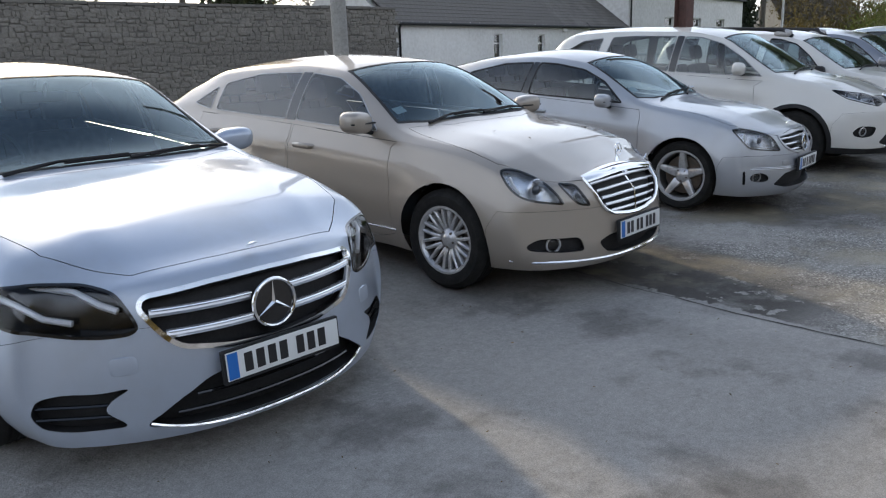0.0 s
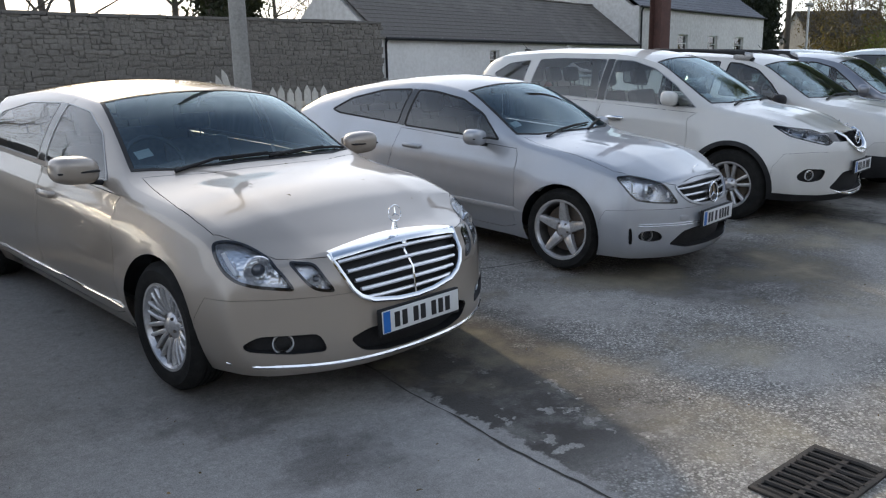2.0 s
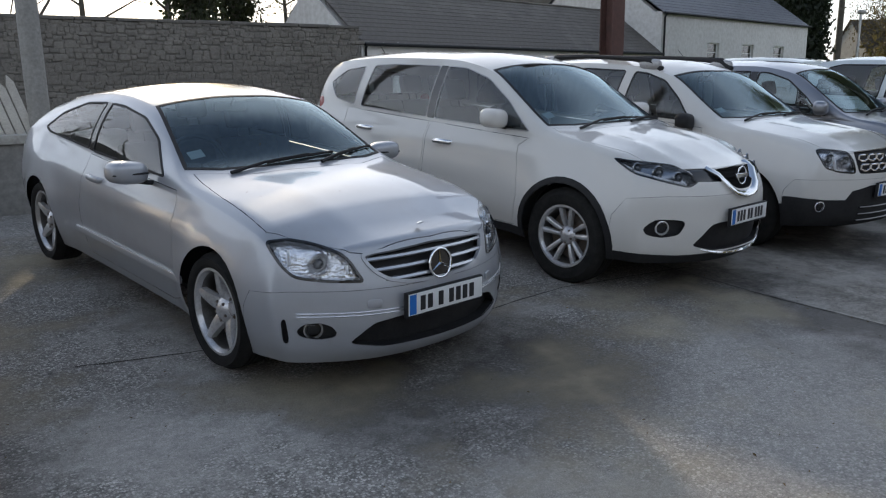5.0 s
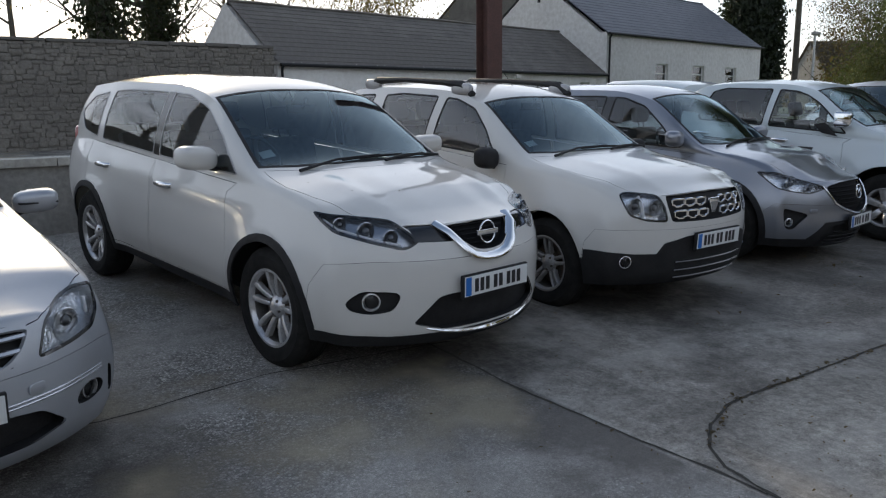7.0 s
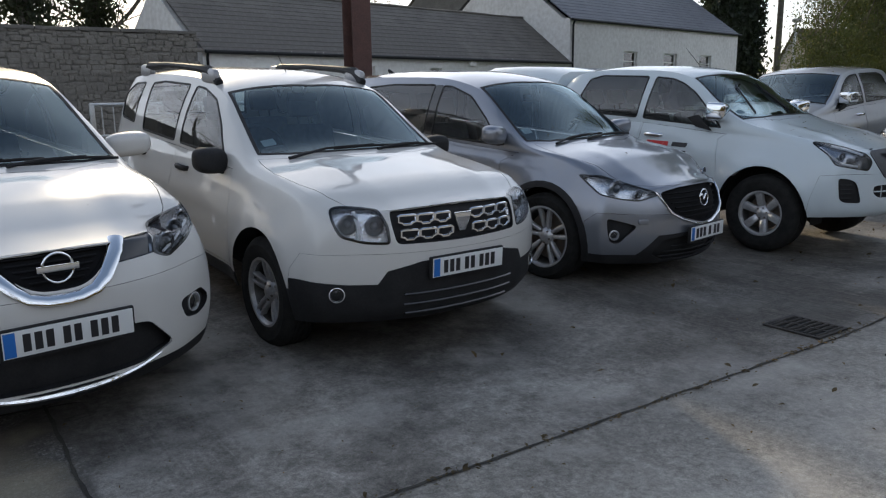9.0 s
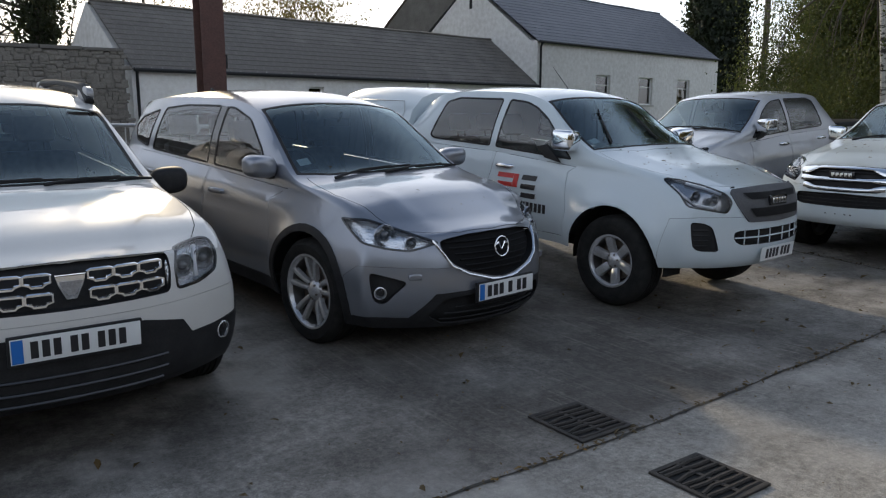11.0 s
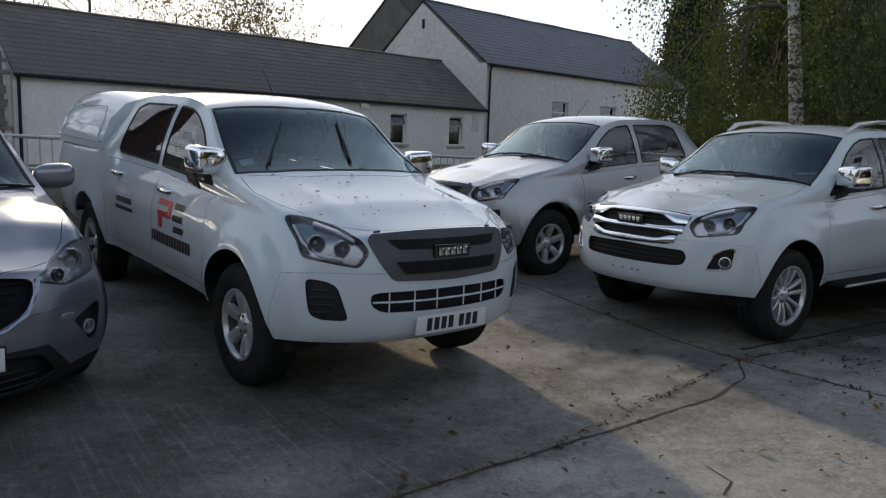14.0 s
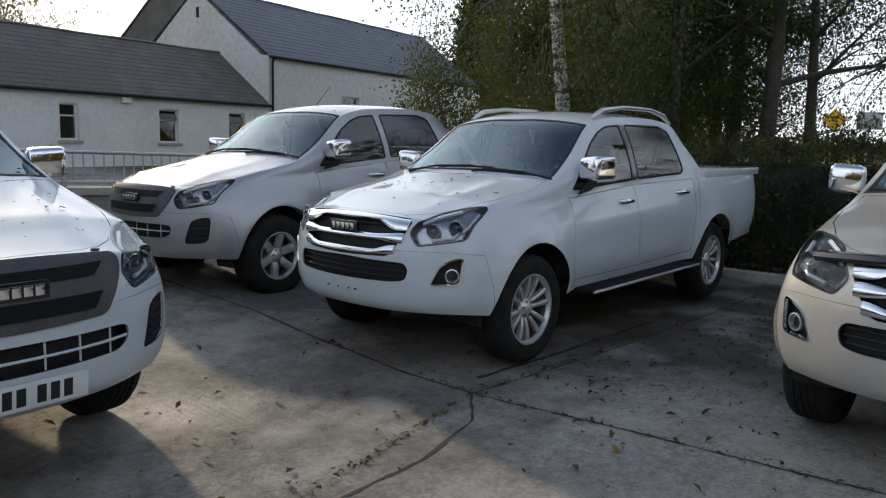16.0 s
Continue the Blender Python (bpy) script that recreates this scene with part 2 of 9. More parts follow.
def box(bm, lo, hi, bev=0.0, m=None):
    """A box between two corners, its edges rounded by bev."""
    d = [hi[i] - lo[i] for i in range(3)]
    c = [(hi[i] + lo[i]) / 2 for i in range(3)]
    g = bmesh.ops.create_cube(bm, size=1, matrix=Matrix.Translation(c) @ Matrix.Diagonal((*d, 1)))
    vs = g["verts"]
    if bev > 0:
        es = list({e for v in vs for e in v.link_edges})
        r = bmesh.ops.bevel(bm, geom=es, offset=min(bev, min(d) * 0.45), segments=2, profile=0.6, affect="EDGES")
        vs = list({v for f in r["faces"] for v in f.verts} | {v for v in vs if v.is_valid})
    if m:
        for v in vs:
            v.co = m @ v.co
    return vs


def slab(pts, h, bev=0.0, m=None, bm=None):
    """A flat outline (x, y) raised by h along z."""
    bm = bm or bmesh.new()
    lo = [bm.verts.new((x, y, 0)) for x, y in pts]
    hi = [bm.verts.new((x, y, h)) for x, y in pts]
    n = len(pts)
    fs = [bm.faces.new(hi), bm.faces.new(lo[::-1])]
    for i in range(n):
        fs.append(bm.faces.new((lo[i], lo[(i + 1) % n], hi[(i + 1) % n], hi[i])))
    vs = lo + hi
    if bev:
        es = [e for e in fs[0].edges]
        r = bmesh.ops.bevel(bm, geom=es, offset=bev, segments=2, profile=0.5, affect="EDGES")
        vs = list({v for v in vs if v.is_valid} | {v for f in r["faces"] for v in f.verts})
    bmesh.ops.recalc_face_normals(bm, faces=list({f for v in vs for f in v.link_faces}))
    if m:
        for v in vs:
            v.co = m @ v.co
    return bm


def tube(bm, pts, r, n=8, closed=False, flat=1.0):
    """A round bar along a line; r may be one radius or one per point."""
    pts = [Vector(p) for p in pts]
    rs = r if isinstance(r, (list, tuple)) else [r] * len(pts)
    rings, ref = [], None
    for i, p in enumerate(pts):
        a = pts[(i - 1) % len(pts)] if closed or i else p
        b = pts[(i + 1) % len(pts)] if closed or i < len(pts) - 1 else p
        d = (b - a).normalized()
        if ref is None:
            ref = Vector((0, 0, 1)) if abs(d.z) < 0.9 else Vector((1, 0, 0))
        s = d.cross(ref)
        s = s.normalized() if s.length > 1e-5 else d.orthogonal().normalized()
        t = s.cross(d).normalized()
        ref = t
        rings.append([bm.verts.new(p + rs[i] * (math.cos(2 * math.pi * k / n) * s + flat * math.sin(2 * math.pi * k / n) * t)) for k in range(n)])
    m = len(rings)
    for i in range(m if closed else m - 1):
        q, w = rings[i], rings[(i + 1) % m]
        for k in range(n):
            bm.faces.new((q[k], q[(k + 1) % n], w[(k + 1) % n], w[k]))
    if not closed:
        bm.faces.new(rings[0][::-1])
        bm.faces.new(rings[-1])
    return bm


def lathe(profile, n=48, closed=False):
    """Turns (radius, y) points round the y axis."""
    bm = bmesh.new()
    rings = [[bm.verts.new((r * math.cos(2 * math.pi * k / n), y, r * math.sin(2 * math.pi * k / n))) for k in range(n)] for r, y in profile]
    m = len(rings)
    for i in range(m if closed else m - 1):
        a, b = rings[i], rings[(i + 1) % m]
        for k in range(n):
            bm.faces.new((a[k], a[(k + 1) % n], b[(k + 1) % n], b[k]))
    bmesh.ops.recalc_face_normals(bm, faces=bm.faces)
    return bm


def blob(size, power=2.6, nu=20, nv=12, m=None):
    """A rounded box: a superellipsoid of the given half sizes."""
    bm = bmesh.new()

    def s(v):
        return math.copysign(abs(v) ** (2 / power), v)
    rows = []
    for j in range(nv + 1):
        a = -math.pi / 2 + math.pi * j / nv
        if j in (0, nv):
            rows.append([bm.verts.new((0, 0, size[2] * s(math.sin(a))))])
            continue
        rows.append([bm.verts.new((size[0] * s(math.cos(a)) * s(math.cos(2 * math.pi * i / nu)), size[1] * s(math.cos(a)) * s(math.sin(2 * math.pi * i / nu)), size[2] * s(math.sin(a)))) for i in range(nu)])
    for j in range(nv):
        a, b = rows[j], rows[j + 1]
        for i in range(nu):
            k = (i + 1) % nu
            if len(a) == 1:
                bm.faces.new((a[0], b[k], b[i]))
            elif len(b) == 1:
                bm.faces.new((a[i], a[k], b[0]))
            else:
                bm.faces.new((a[i], a[k], b[k], b[i]))
    if m:
        bmesh.ops.transform(bm, matrix=m, verts=bm.verts)
    return bm


def curve(pts):
    """A smooth line through (x, value) points with no overshoot."""
    pts = sorted(pts)
    xs, ys = [p[0] for p in pts], [p[1] for p in pts]
    n = len(xs)
    d = [(ys[i + 1] - ys[i]) / (xs[i + 1] - xs[i]) for i in range(n - 1)]
    m = [d[0]] + [0 if d[i - 1] * d[i] <= 0 else 2 * d[i - 1] * d[i] / (d[i - 1] + d[i]) for i in range(1, n - 1)] + [d[-1]]

    def f(x):
        if x <= xs[0]:
            return ys[0]
        if x >= xs[-1]:
            return ys[-1]
        i = max(k for k in range(n - 1) if xs[k] <= x)
        h = xs[i + 1] - xs[i]
        t = (x - xs[i]) / h
        return (2 * t ** 3 - 3 * t * t + 1) * ys[i] + (t ** 3 - 2 * t * t + t) * h * m[i] + (3 * t * t - 2 * t ** 3) * ys[i + 1] + (t ** 3 - t * t) * h * m[i + 1]
    return f


def eased(pts):
    """The same line with its joins rounded off, as pressed sheet has them."""
    f = curve(pts)
    taps = [(-2, 0.06), (-1.33, 0.13), (-0.67, 0.20), (0, 0.22), (0.67, 0.20), (1.33, 0.13), (2, 0.06)]

    def g(x):
        sig = 0.07 if x > -2.3 else 0.03
        return sum(w * f(x + sig * k) for k, w in taps)
    return g


def inside(p, poly):
    c, j = False, len(poly) - 1
    for i in range(len(poly)):
        (xi, yi), (xj, yj) = poly[i], poly[j]
        if (yi > p[1]) != (yj > p[1]) and p[0] < (xj - xi) * (p[1] - yi) / (yj - yi) + xi:
            c = not c
        j = i
    return c


def rounded(poly, r=0.03, n=3):
    """Rounds the corners of a flat outline."""
    out = []
    k = len(poly)
    for i in range(k):
        a, b, c = Vector(poly[i - 1]), Vector(poly[i]), Vector(poly[(i + 1) % k])
        la, lc = (a - b).length, (c - b).length
        p, q = b + (a - b) * min(r / la, 0.45), b + (c - b) * min(r / lc, 0.45)
        for j in range(n + 1):
            t = j / n
            out.append(tuple((1 - t) ** 2 * p + 2 * t * (1 - t) * b + t * t * q))
    return out


AX, AY, AZ = Vector((1, 0, 0)), Vector((0, 1, 0)), Vector((0, 0, 1))
SIDE_T = (0, 0.05, 0.12, 0.2, 0.29, 0.38, 0.47, 0.56, 0.65, 0.74, 0.82, 0.89, 0.95, 1.0)
GLASS_T = (0.12, 0.3, 0.5, 0.7, 0.87, 1.0)
TOP_N = 18


class Shell:
    """One half of a car's skin (y >= 0), cut into its panels; x ahead of the front axle, z above the ground."""

    def __init__(self, s):
        self.s = s
        c = {k: curve(s[k]) if k in ("nose", "tail") else eased(s[k]) for k in ("W", "sill", "belt", "inset", "wr", "zr", "zc", "nose", "tail")}
        self.c = c
        xf, xr, wb, R = s["xf"], s["xr"], s["wb"], s["arch"]
        xa, xe = s.get("xa", 0.36), -wb - 0.4
        n1 = max(8, int((xf - xa) / 0.045))
        xs = [xr + (xe - xr) * i / 11 for i in range(11)] + [xe + (xa - xe) * i / 74 for i in range(74)] + [xa + (xf - xa) * i / n1 for i in range(n1 + 1)]
        bm = bmesh.new()
        nb, tb = s.get("bow", 0.25), s.get("tbow", 0.15)
        p_bow = s.get("bowp", 2.6)
        creases = s.get("creases", ())

        def place(x, y, z, w):
            if x > xa:
                u = (x - xa) / (xf - xa)
                return Vector((xa + (c["nose"](z) - xa) * u - nb * u ** 1.6 * (abs(y) / w) ** p_bow, y, z))
            if x < xe:
                u = (xe - x) / (xe - xr)
                return Vector((xe + (c["tail"](z) - xe) * u + tb * u ** 1.6 * (abs(y) / w) ** p_bow, y, z))
            return Vector((x, y, z))
        grid = []
        for x in xs:
            W, zs, zb, wr, zr, zc = (c[k](x) for k in ("W", "sill", "belt", "wr", "zr", "zc"))
            wbelt = W - c["inset"](x)
            row = []
            for t in SIDE_T:
                z = zs + (zb - zs) * t
                y = W - s.get("tuck", 0.07) * ((0.45 - t) / 0.45) ** 2 if t < 0.45 else W - (W - wbelt) * ((t - 0.45) / 0.55) ** 2
                for zc0, slope, amp, x0, x1 in creases:
                    if x0 < x < x1:
                        f = min(1, (x - x0) / 0.4, (x1 - x) / 0.4)
                        y += amp * f * math.exp(-((z - zc0 - slope * x) / 0.045) ** 2)
                for ax in (0, -wb):
                    d = math.hypot(x - ax, z - s["R"])
                    y += s.get("flare", 0.02) * math.exp(-((d - R) / 0.11) ** 2) * (1 if t < 0.97 else 0.3)
                row.append((y, z))
            g = min(1, max(0, (zr - zb) / 0.3))
            for t in GLASS_T:
                row.append((wbelt + (wr - wbelt) * t + 0.12 * t * (1 - t) * g, zb + (zr - zb) * t))
            for j in range(1, TOP_N + 1):
                f = 1 - j / TOP_N
                z = zr + (zc - zr) * (1 - f ** 2.3)
                for f0, amp, x0, x1 in s.get("hood_creases", ()):
                    if x0 < x < x1:
                        z += 0.35 * amp * min(1, (x - x0) / 0.3, (x1 + 0.1 - x) / 0.2) * math.exp(-((f - f0) / 0.09) ** 2)
                row.append((wr * f, z))
            grid.append([bm.verts.new(place(x, y, z, W)) for y, z in row])
        for a, b in zip(grid, grid[1:]):
            for k in range(len(a) - 1):
                bm.faces.new((a[k], a[k + 1], b[k + 1], b[k]))
        nside = len(SIDE_T) + len(GLASS_T)
        for end, x, flip in ((grid[-1], xf, False), (grid[0], xr, True)):
            W, zr, zc = c["W"](x), c["zr"](x), c["zc"](x)
            prev = None
            for k in range(nside):
                if k == nside - 1:
                    row = end[k:]
                else:
                    y0, z0 = end[k].co.y, end[k].co.z
                    row = [end[k]]
                    for j in range(1, TOP_N + 1):
                        f = 1 - j / TOP_N
                        z = z0 + (zc - zr) * (1 - f ** 2.3) * (k / (nside - 1)) ** 2
                        row.append(bm.verts.new(place(x, y0 * f, z, W)))
                if prev:
                    for j in range(TOP_N):
                        q = (prev[j], prev[j + 1], row[j + 1], row[j])
                        bm.faces.new(q if flip else q[::-1])
                prev = row
        # soften the corners of nose and tail
        for lo, hi, rep in ((0.62 * s["w"], 9, 3), (0, 9, 1)):
            vs = [v for v in bm.verts if (v.co.x > xf - 0.42 or v.co.x < xr + 0.3) and lo < v.co.y < hi and v.co.y > 1e-5 and len(v.link_faces) == 4]
            for _ in range(rep):
                bmesh.ops.smooth_vert(bm, verts=vs, factor=0.5, use_axis_x=True, use_axis_y=True, use_axis_z=True)
        bm.normal_update()
        self.bm = bm
        s["skin"] = BVHTree.FromBMesh(bm)

    def cut(self, poly, U, V, ok):
        """Cuts the outline into the skin and returns the faces within it."""
        bm = self.bm
        us, vs = [p[0] for p in poly], [p[1] for p in poly]
        lo, hi = (min(us) - 0.02, min(vs) - 0.02), (max(us) + 0.02, max(vs) + 0.02)

        def near(f):
            if not ok(f):
                return False
            a = [v.co.dot(U) for v in f.verts]
            b = [v.co.dot(V) for v in f.verts]
            return max(a) > lo[0] and min(a) < hi[0] and max(b) > lo[1] and min(b) < hi[1]
        pool = {f for f in bm.faces if near(f)}
        n = len(poly)
        for i in range(n):
            a, b = Vector(poly[i]), Vector(poly[(i + 1) % n])
            d = b - a
            if d.length < 1e-4:
                continue
            L, e = d.length, d.normalized()
            sel = []
            for f in pool:
                q = [Vector((v.co.dot(U), v.co.dot(V))) - a for v in f.verts]
                al = [w.dot(e) for w in q]
                ac = [e.x * w.y - e.y * w.x for w in q]
                if min(ac) < -1e-5 and max(ac) > 1e-5 and max(al) > -0.001 and min(al) < L + 0.001:
                    sel.append(f)
            if not sel:
                continue
            no = (U * e.y - V * e.x)
            geom = list({v for f in sel for v in f.verts} | {x for f in sel for x in f.edges}) + sel
            r = bmesh.ops.bisect_plane(bm, geom=geom, dist=1e-5, plane_co=U * a.x + V * a.y, plane_no=no)
            for g in r["geom"]:
                if isinstance(g, bmesh.types.BMFace):
                    pool.add(g)
            pool = {f for f in pool if f.is_valid}
        out = []
        for f in pool:
            m = f.calc_center_median()
            if inside((m.dot(U), m.dot(V)), poly):
                out.append(f)
        return out

    def take(self, poly, view="side", ok=None, r=None):
        """Cuts a panel out of the skin: its points, normals, faces and edge."""
        if r is None:
            r = 0.0 if view in ("side", "top", "rear") else 0.03
        if view == "side":
            U, V = AX, AZ
            ok = ok or (lambda f: f.normal.y > 0.15)
        elif view == "front":
            U, V = AY, AZ
            ok = ok or (lambda f: f.normal.x > 0.22 and f.calc_center_median().x > 0.4)
        elif view == "rear":
            U, V = AY, AZ
            ok = ok or (lambda f: f.normal.x < -0.05)
        elif view == "top":
            U, V = AX, AY
            ok = ok or (lambda f: f.normal.z > 0.1)
        else:
            d = Vector((math.cos(radians(view)), math.sin(radians(view)), 0))
            U, V = Vector((-d.y, d.x, 0)), AZ
            ok = ok or (lambda f: f.normal.dot(d) > 0.1 and f.calc_center_median().x > 0.0)
            poly = [(Vector(p).dot(U), p[2]) for p in poly]
        if r:
            poly = rounded(poly, r)
        fs = self.cut(poly, U, V, ok)
        return self.lift(fs)

    def lift(self, fs):
        bm = self.bm
        bm.normal_update()
        keep = set(fs)
        idx, co, no, faces = {}, [], [], []
        for f in fs:
            for v in f.verts:
                if v not in idx:
                    idx[v] = len(co)
                    co.append(v.co.copy())
                    no.append(v.normal.copy())
            faces.append([idx[v] for v in f.verts])
        edge = []
        for f in fs:
            for l in f.loops:
                if not any(g in keep for g in l.edge.link_faces if g is not f):
                    edge.append((idx[l.vert], idx[l.link_loop_next.vert]))
        bmesh.ops.delete(bm, geom=fs, context="FACES")
        return co, no, faces, edge


def panel(piece, gap=0.0025, shift=(0, 0, 0), rim=None, lift=0.0, mid=False, flip=False):
    """A mesh from a cut panel: drawn in by gap, moved, with a turned-in edge; mid: both halves in one."""
    co, no, faces, edge = piece
    sh = Vector(shift)
    edge = [e for e in edge if not (mid and abs(co[e[0]].y) < 2e-3 and abs(co[e[1]].y) < 2e-3)]
    push = {}
    for a, b in edge:
        d = (co[b] - co[a])
        for k in (a, b):
            inn = no[k].cross(d)
            if inn.length > 1e-9:
                push[k] = push.get(k, Vector()) + inn.normalized()
    pos = []
    for k, p in enumerate(co):
        q = p + no[k] * lift
        if gap and k in push and push[k].length > 1e-6:
            w = push[k].normalized() * gap
            if mid and abs(p.y) < 2e-3:
                w.y = 0
            q = q + w
        pos.append(q + sh)
    fl = [list(f) for f in faces]
    if rim is not None:
        back = {}
        for k in {k for e in edge for k in e}:
            back[k] = len(pos)
            pos.append(pos[k] + (Vector(rim) if not isinstance(rim, (int, float)) else -no[k] * rim))
        for a, b in edge:
            fl.append([b, a, back[a], back[b]])
    bm = bmesh.new()
    if mid or flip:
        pos_m = [Vector((p.x, -p.y, p.z)) for p in pos]
    if not flip:
        vs = [bm.verts.new(p) for p in pos]
        for f in fl:
            try:
                bm.faces.new([vs[k] for k in f])
            except ValueError:
                pass
    if mid or flip:
        vs = [bm.verts.new(p) for p in pos_m]
        for f in fl:
            try:
                bm.faces.new([vs[k] for k in reversed(f)])
            except ValueError:
                pass
    if mid:
        bmesh.ops.remove_doubles(bm, verts=[v for v in bm.verts if abs(v.co.y) < 1e-3], dist=1e-3)
    return bm


def border(piece, width, lift=0.003, mid=False, flip=False, depth=0.006):
    """A trim strip along the edge of a cut panel."""
    co, no, faces, edge = piece
    edge = [e for e in edge if not (mid and abs(co[e[0]].y) < 2e-3 and abs(co[e[1]].y) < 2e-3)]
    push = {}
    for a, b in edge:
        d = co[b] - co[a]
        for k in (a, b):
            inn = no[k].cross(d)
            if inn.length > 1e-9:
                push[k] = push.get(k, Vector()) + inn.normalized()
    bm = bmesh.new()
    for sg in ((1, -1) if mid else ((-1,) if flip else (1,))):
        made = {}
        for k in {k for e in edge for k in e}:
            w = push.get(k, Vector())
            w = w.normalized() if w.length > 1e-6 else w
            if mid and abs(co[k].y) < 2e-3:
                w.y = 0
            ring = []
            for o, h in ((-0.35, -depth), (-0.2, lift), (0.75, lift), (1.0, -depth)):
                p = co[k] + w * width * o + no[k] * h
                ring.append(bm.verts.new((p.x, sg * p.y, p.z)))
            made[k] = ring
        for a, b in edge:
            for i in range(3):
                q = [made[a][i], made[b][i], made[b][i + 1], made[a][i + 1]]
                try:
                    bm.faces.new(q if sg > 0 else q[::-1])
                except ValueError:
                    pass
    if mid:
        bmesh.ops.remove_doubles(bm, verts=[v for v in bm.verts if abs(v.co.y) < 1e-3], dist=1e-3)
    bmesh.ops.recalc_face_normals(bm, faces=bm.faces)
    return bm


def circle(cx, cz, r, n=36):
    return [(cx + r * math.cos(2 * math.pi * k / n), cz + r * math.sin(2 * math.pi * k / n)) for k in range(n)]


# ---- wheels ----
WHEELS = {}


def wheel_meshes(key, R, rim, w, spokes, style, mat):
    """Rim with spokes, tyre and brake disc; the outer face looks along +y."""
    if key in WHEELS:
        return WHEELS[key]
    h = w / 2
    tread = []
    for k in (-0.42, -0.14, 0.14, 0.42):
        tread += [(R, h * k - 0.009), (R - 0.007, h * k - 0.006), (R - 0.007, h * k + 0.006), (R, h * k + 0.009)]
    t = lathe([(rim - 0.005, -h * 0.82), (rim + 0.02, -h * 0.98), ((R + rim) / 2, -h * 1.04), (R - 0.025, -h * 0.93), (R - 0.004, -h * 0.72)] + tread + [(R - 0.004, h * 0.72),
               (R - 0.025, h * 0.93), ((R + rim) / 2 + 0.018, h * 1.05), ((R + rim) / 2 + 0.012, h * 1.035), ((R + rim) / 2 - 0.012, h * 1.04), (rim + 0.02, h * 0.98), (rim - 0.005, h * 0.82)], 56)
    b = lathe([(rim + 0.012, h * 0.86), (rim + 0.010, h * 0.93), (rim - 0.004, h * 0.93), (rim - 0.014, h * 0.80), (rim - 0.018, h * 0.70)], 56)
    barrel = lathe([(rim - 0.018, h * 0.70), (rim - 0.024, h * 0.55), (rim - 0.035, -h * 0.8), (rim + 0.008, -h * 0.85)], 56)
    face = h * 0.80
    n, kind = spokes, style
    spoke_ms = []
    for off in ((-0.5, 0.5) if kind in ("twin", "fan") else (0,)):
        w0, w1 = {"star": (0.050, 0.026), "twin": (0.017, 0.013), "fan": (0.016, 0.022), "wide": (0.036, 0.044), "blade": (0.020, 0.030)}[kind]
        spread0 = off * (0.035 if kind == "twin" else 0.03)
        spread1 = off * {"twin": 0.055, "fan": 0.10}.get(kind, 0.0)
        sp, vs = bmesh.new(), []
        for q in range(6):
            f = q / 5
            r, cx, hw = 0.045 + (rim - 0.055) * f, spread0 + (spread1 - spread0) * f, w0 + (w1 - w0) * f
            y = face - 0.012 + 0.014 * f - 0.03 * (1 - f) ** 3
            vs.append([sp.verts.new(p) for p in ((r, y - 0.035, cx - hw), (r, y - 0.006, cx - hw * 0.8), (r, y, cx - hw * 0.35), (r, y, cx + hw * 0.35), (r, y - 0.006, cx + hw * 0.8), (r, y - 0.035, cx + hw))])
        for p, q in zip(vs, vs[1:]):
            for k in range(5):
                sp.faces.new((p[k], q[k], q[k + 1], p[k + 1]))
        bmesh.ops.recalc_face_normals(sp, faces=sp.faces)
        if sum(fc.normal.y for fc in sp.faces) < 0:
            bmesh.ops.reverse_faces(sp, faces=sp.faces)
        spoke_ms.append(sp)
    cap = lathe([(0.0005, face - 0.004), (0.028, face - 0.005), (0.036, face - 0.012), (0.062, face - 0.024), (0.075, face - 0.045)], 32)
    bmesh.ops.recalc_face_normals(b, faces=b.faces)
    nut = bmesh.new()
    bmesh.ops.create_cone(nut, cap_ends=True, segments=6, radius1=0.010, radius2=0.008, depth=0.02, matrix=Matrix.Translation((0.052, face - 0.022, 0)) @ pose(0, 0, 0, -90))
    d = lathe([(0.02, -0.01), (rim * 0.78, -0.01), (rim * 0.78, 0.012), (0.09, 0.012), (0.085, 0.04), (0.02, 0.04)], 32)
    out = []
    for nm, m, mt in [("wheel", b, mat), ("tyre", t, M_RUBBER), ("brake_disc", d, M_IRON), ("hub_cap", cap, mat), ("wheel_nut", nut, M_IRON), ("rim_barrel", barrel, M_SHADED_BARREL)] + [("spoke", q, mat) for q in spoke_ms]:
        ob = part(nm, m, mt)
        out.append(ob.data)
        bpy.data.objects.remove(ob)
    WHEELS[key] = out
    return out


def add_wheels(car, key, R, rim, w, spokes, style, mat, wb, track, steer=0):
    ms = wheel_meshes(key, R, rim, w, spokes, style, mat)
    nuts = 6 if spokes == 6 else 5
    for x in (0, -wb):
        for sg in (1, -1):
            ob = new("wheel", ms[0])
            ob.parent = car
            ob.matrix_basis = pose(x, sg * (track - w / 2), R, 0, 17 * sg + 31 * x, (0 if sg > 0 else 180) + (steer if x == 0 else 0))
            pieces = [("tyre", ms[1], 0), ("brake_disc", ms[2], 0), ("hub_cap", ms[3], 0), ("rim_barrel", ms[5], 0)] + [("wheel_nut", ms[4], 360 * (i + 0.5) / nuts) for i in range(nuts)]
            pieces += [("spoke", q, 360 * i / spokes) for i in range(spokes) for q in ms[6:]]
            for nm, me, turn in pieces:
                k = new(nm, me)
                k.parent = ob
                k.matrix_basis = pose(0, 0, 0, 0, turn, 0)


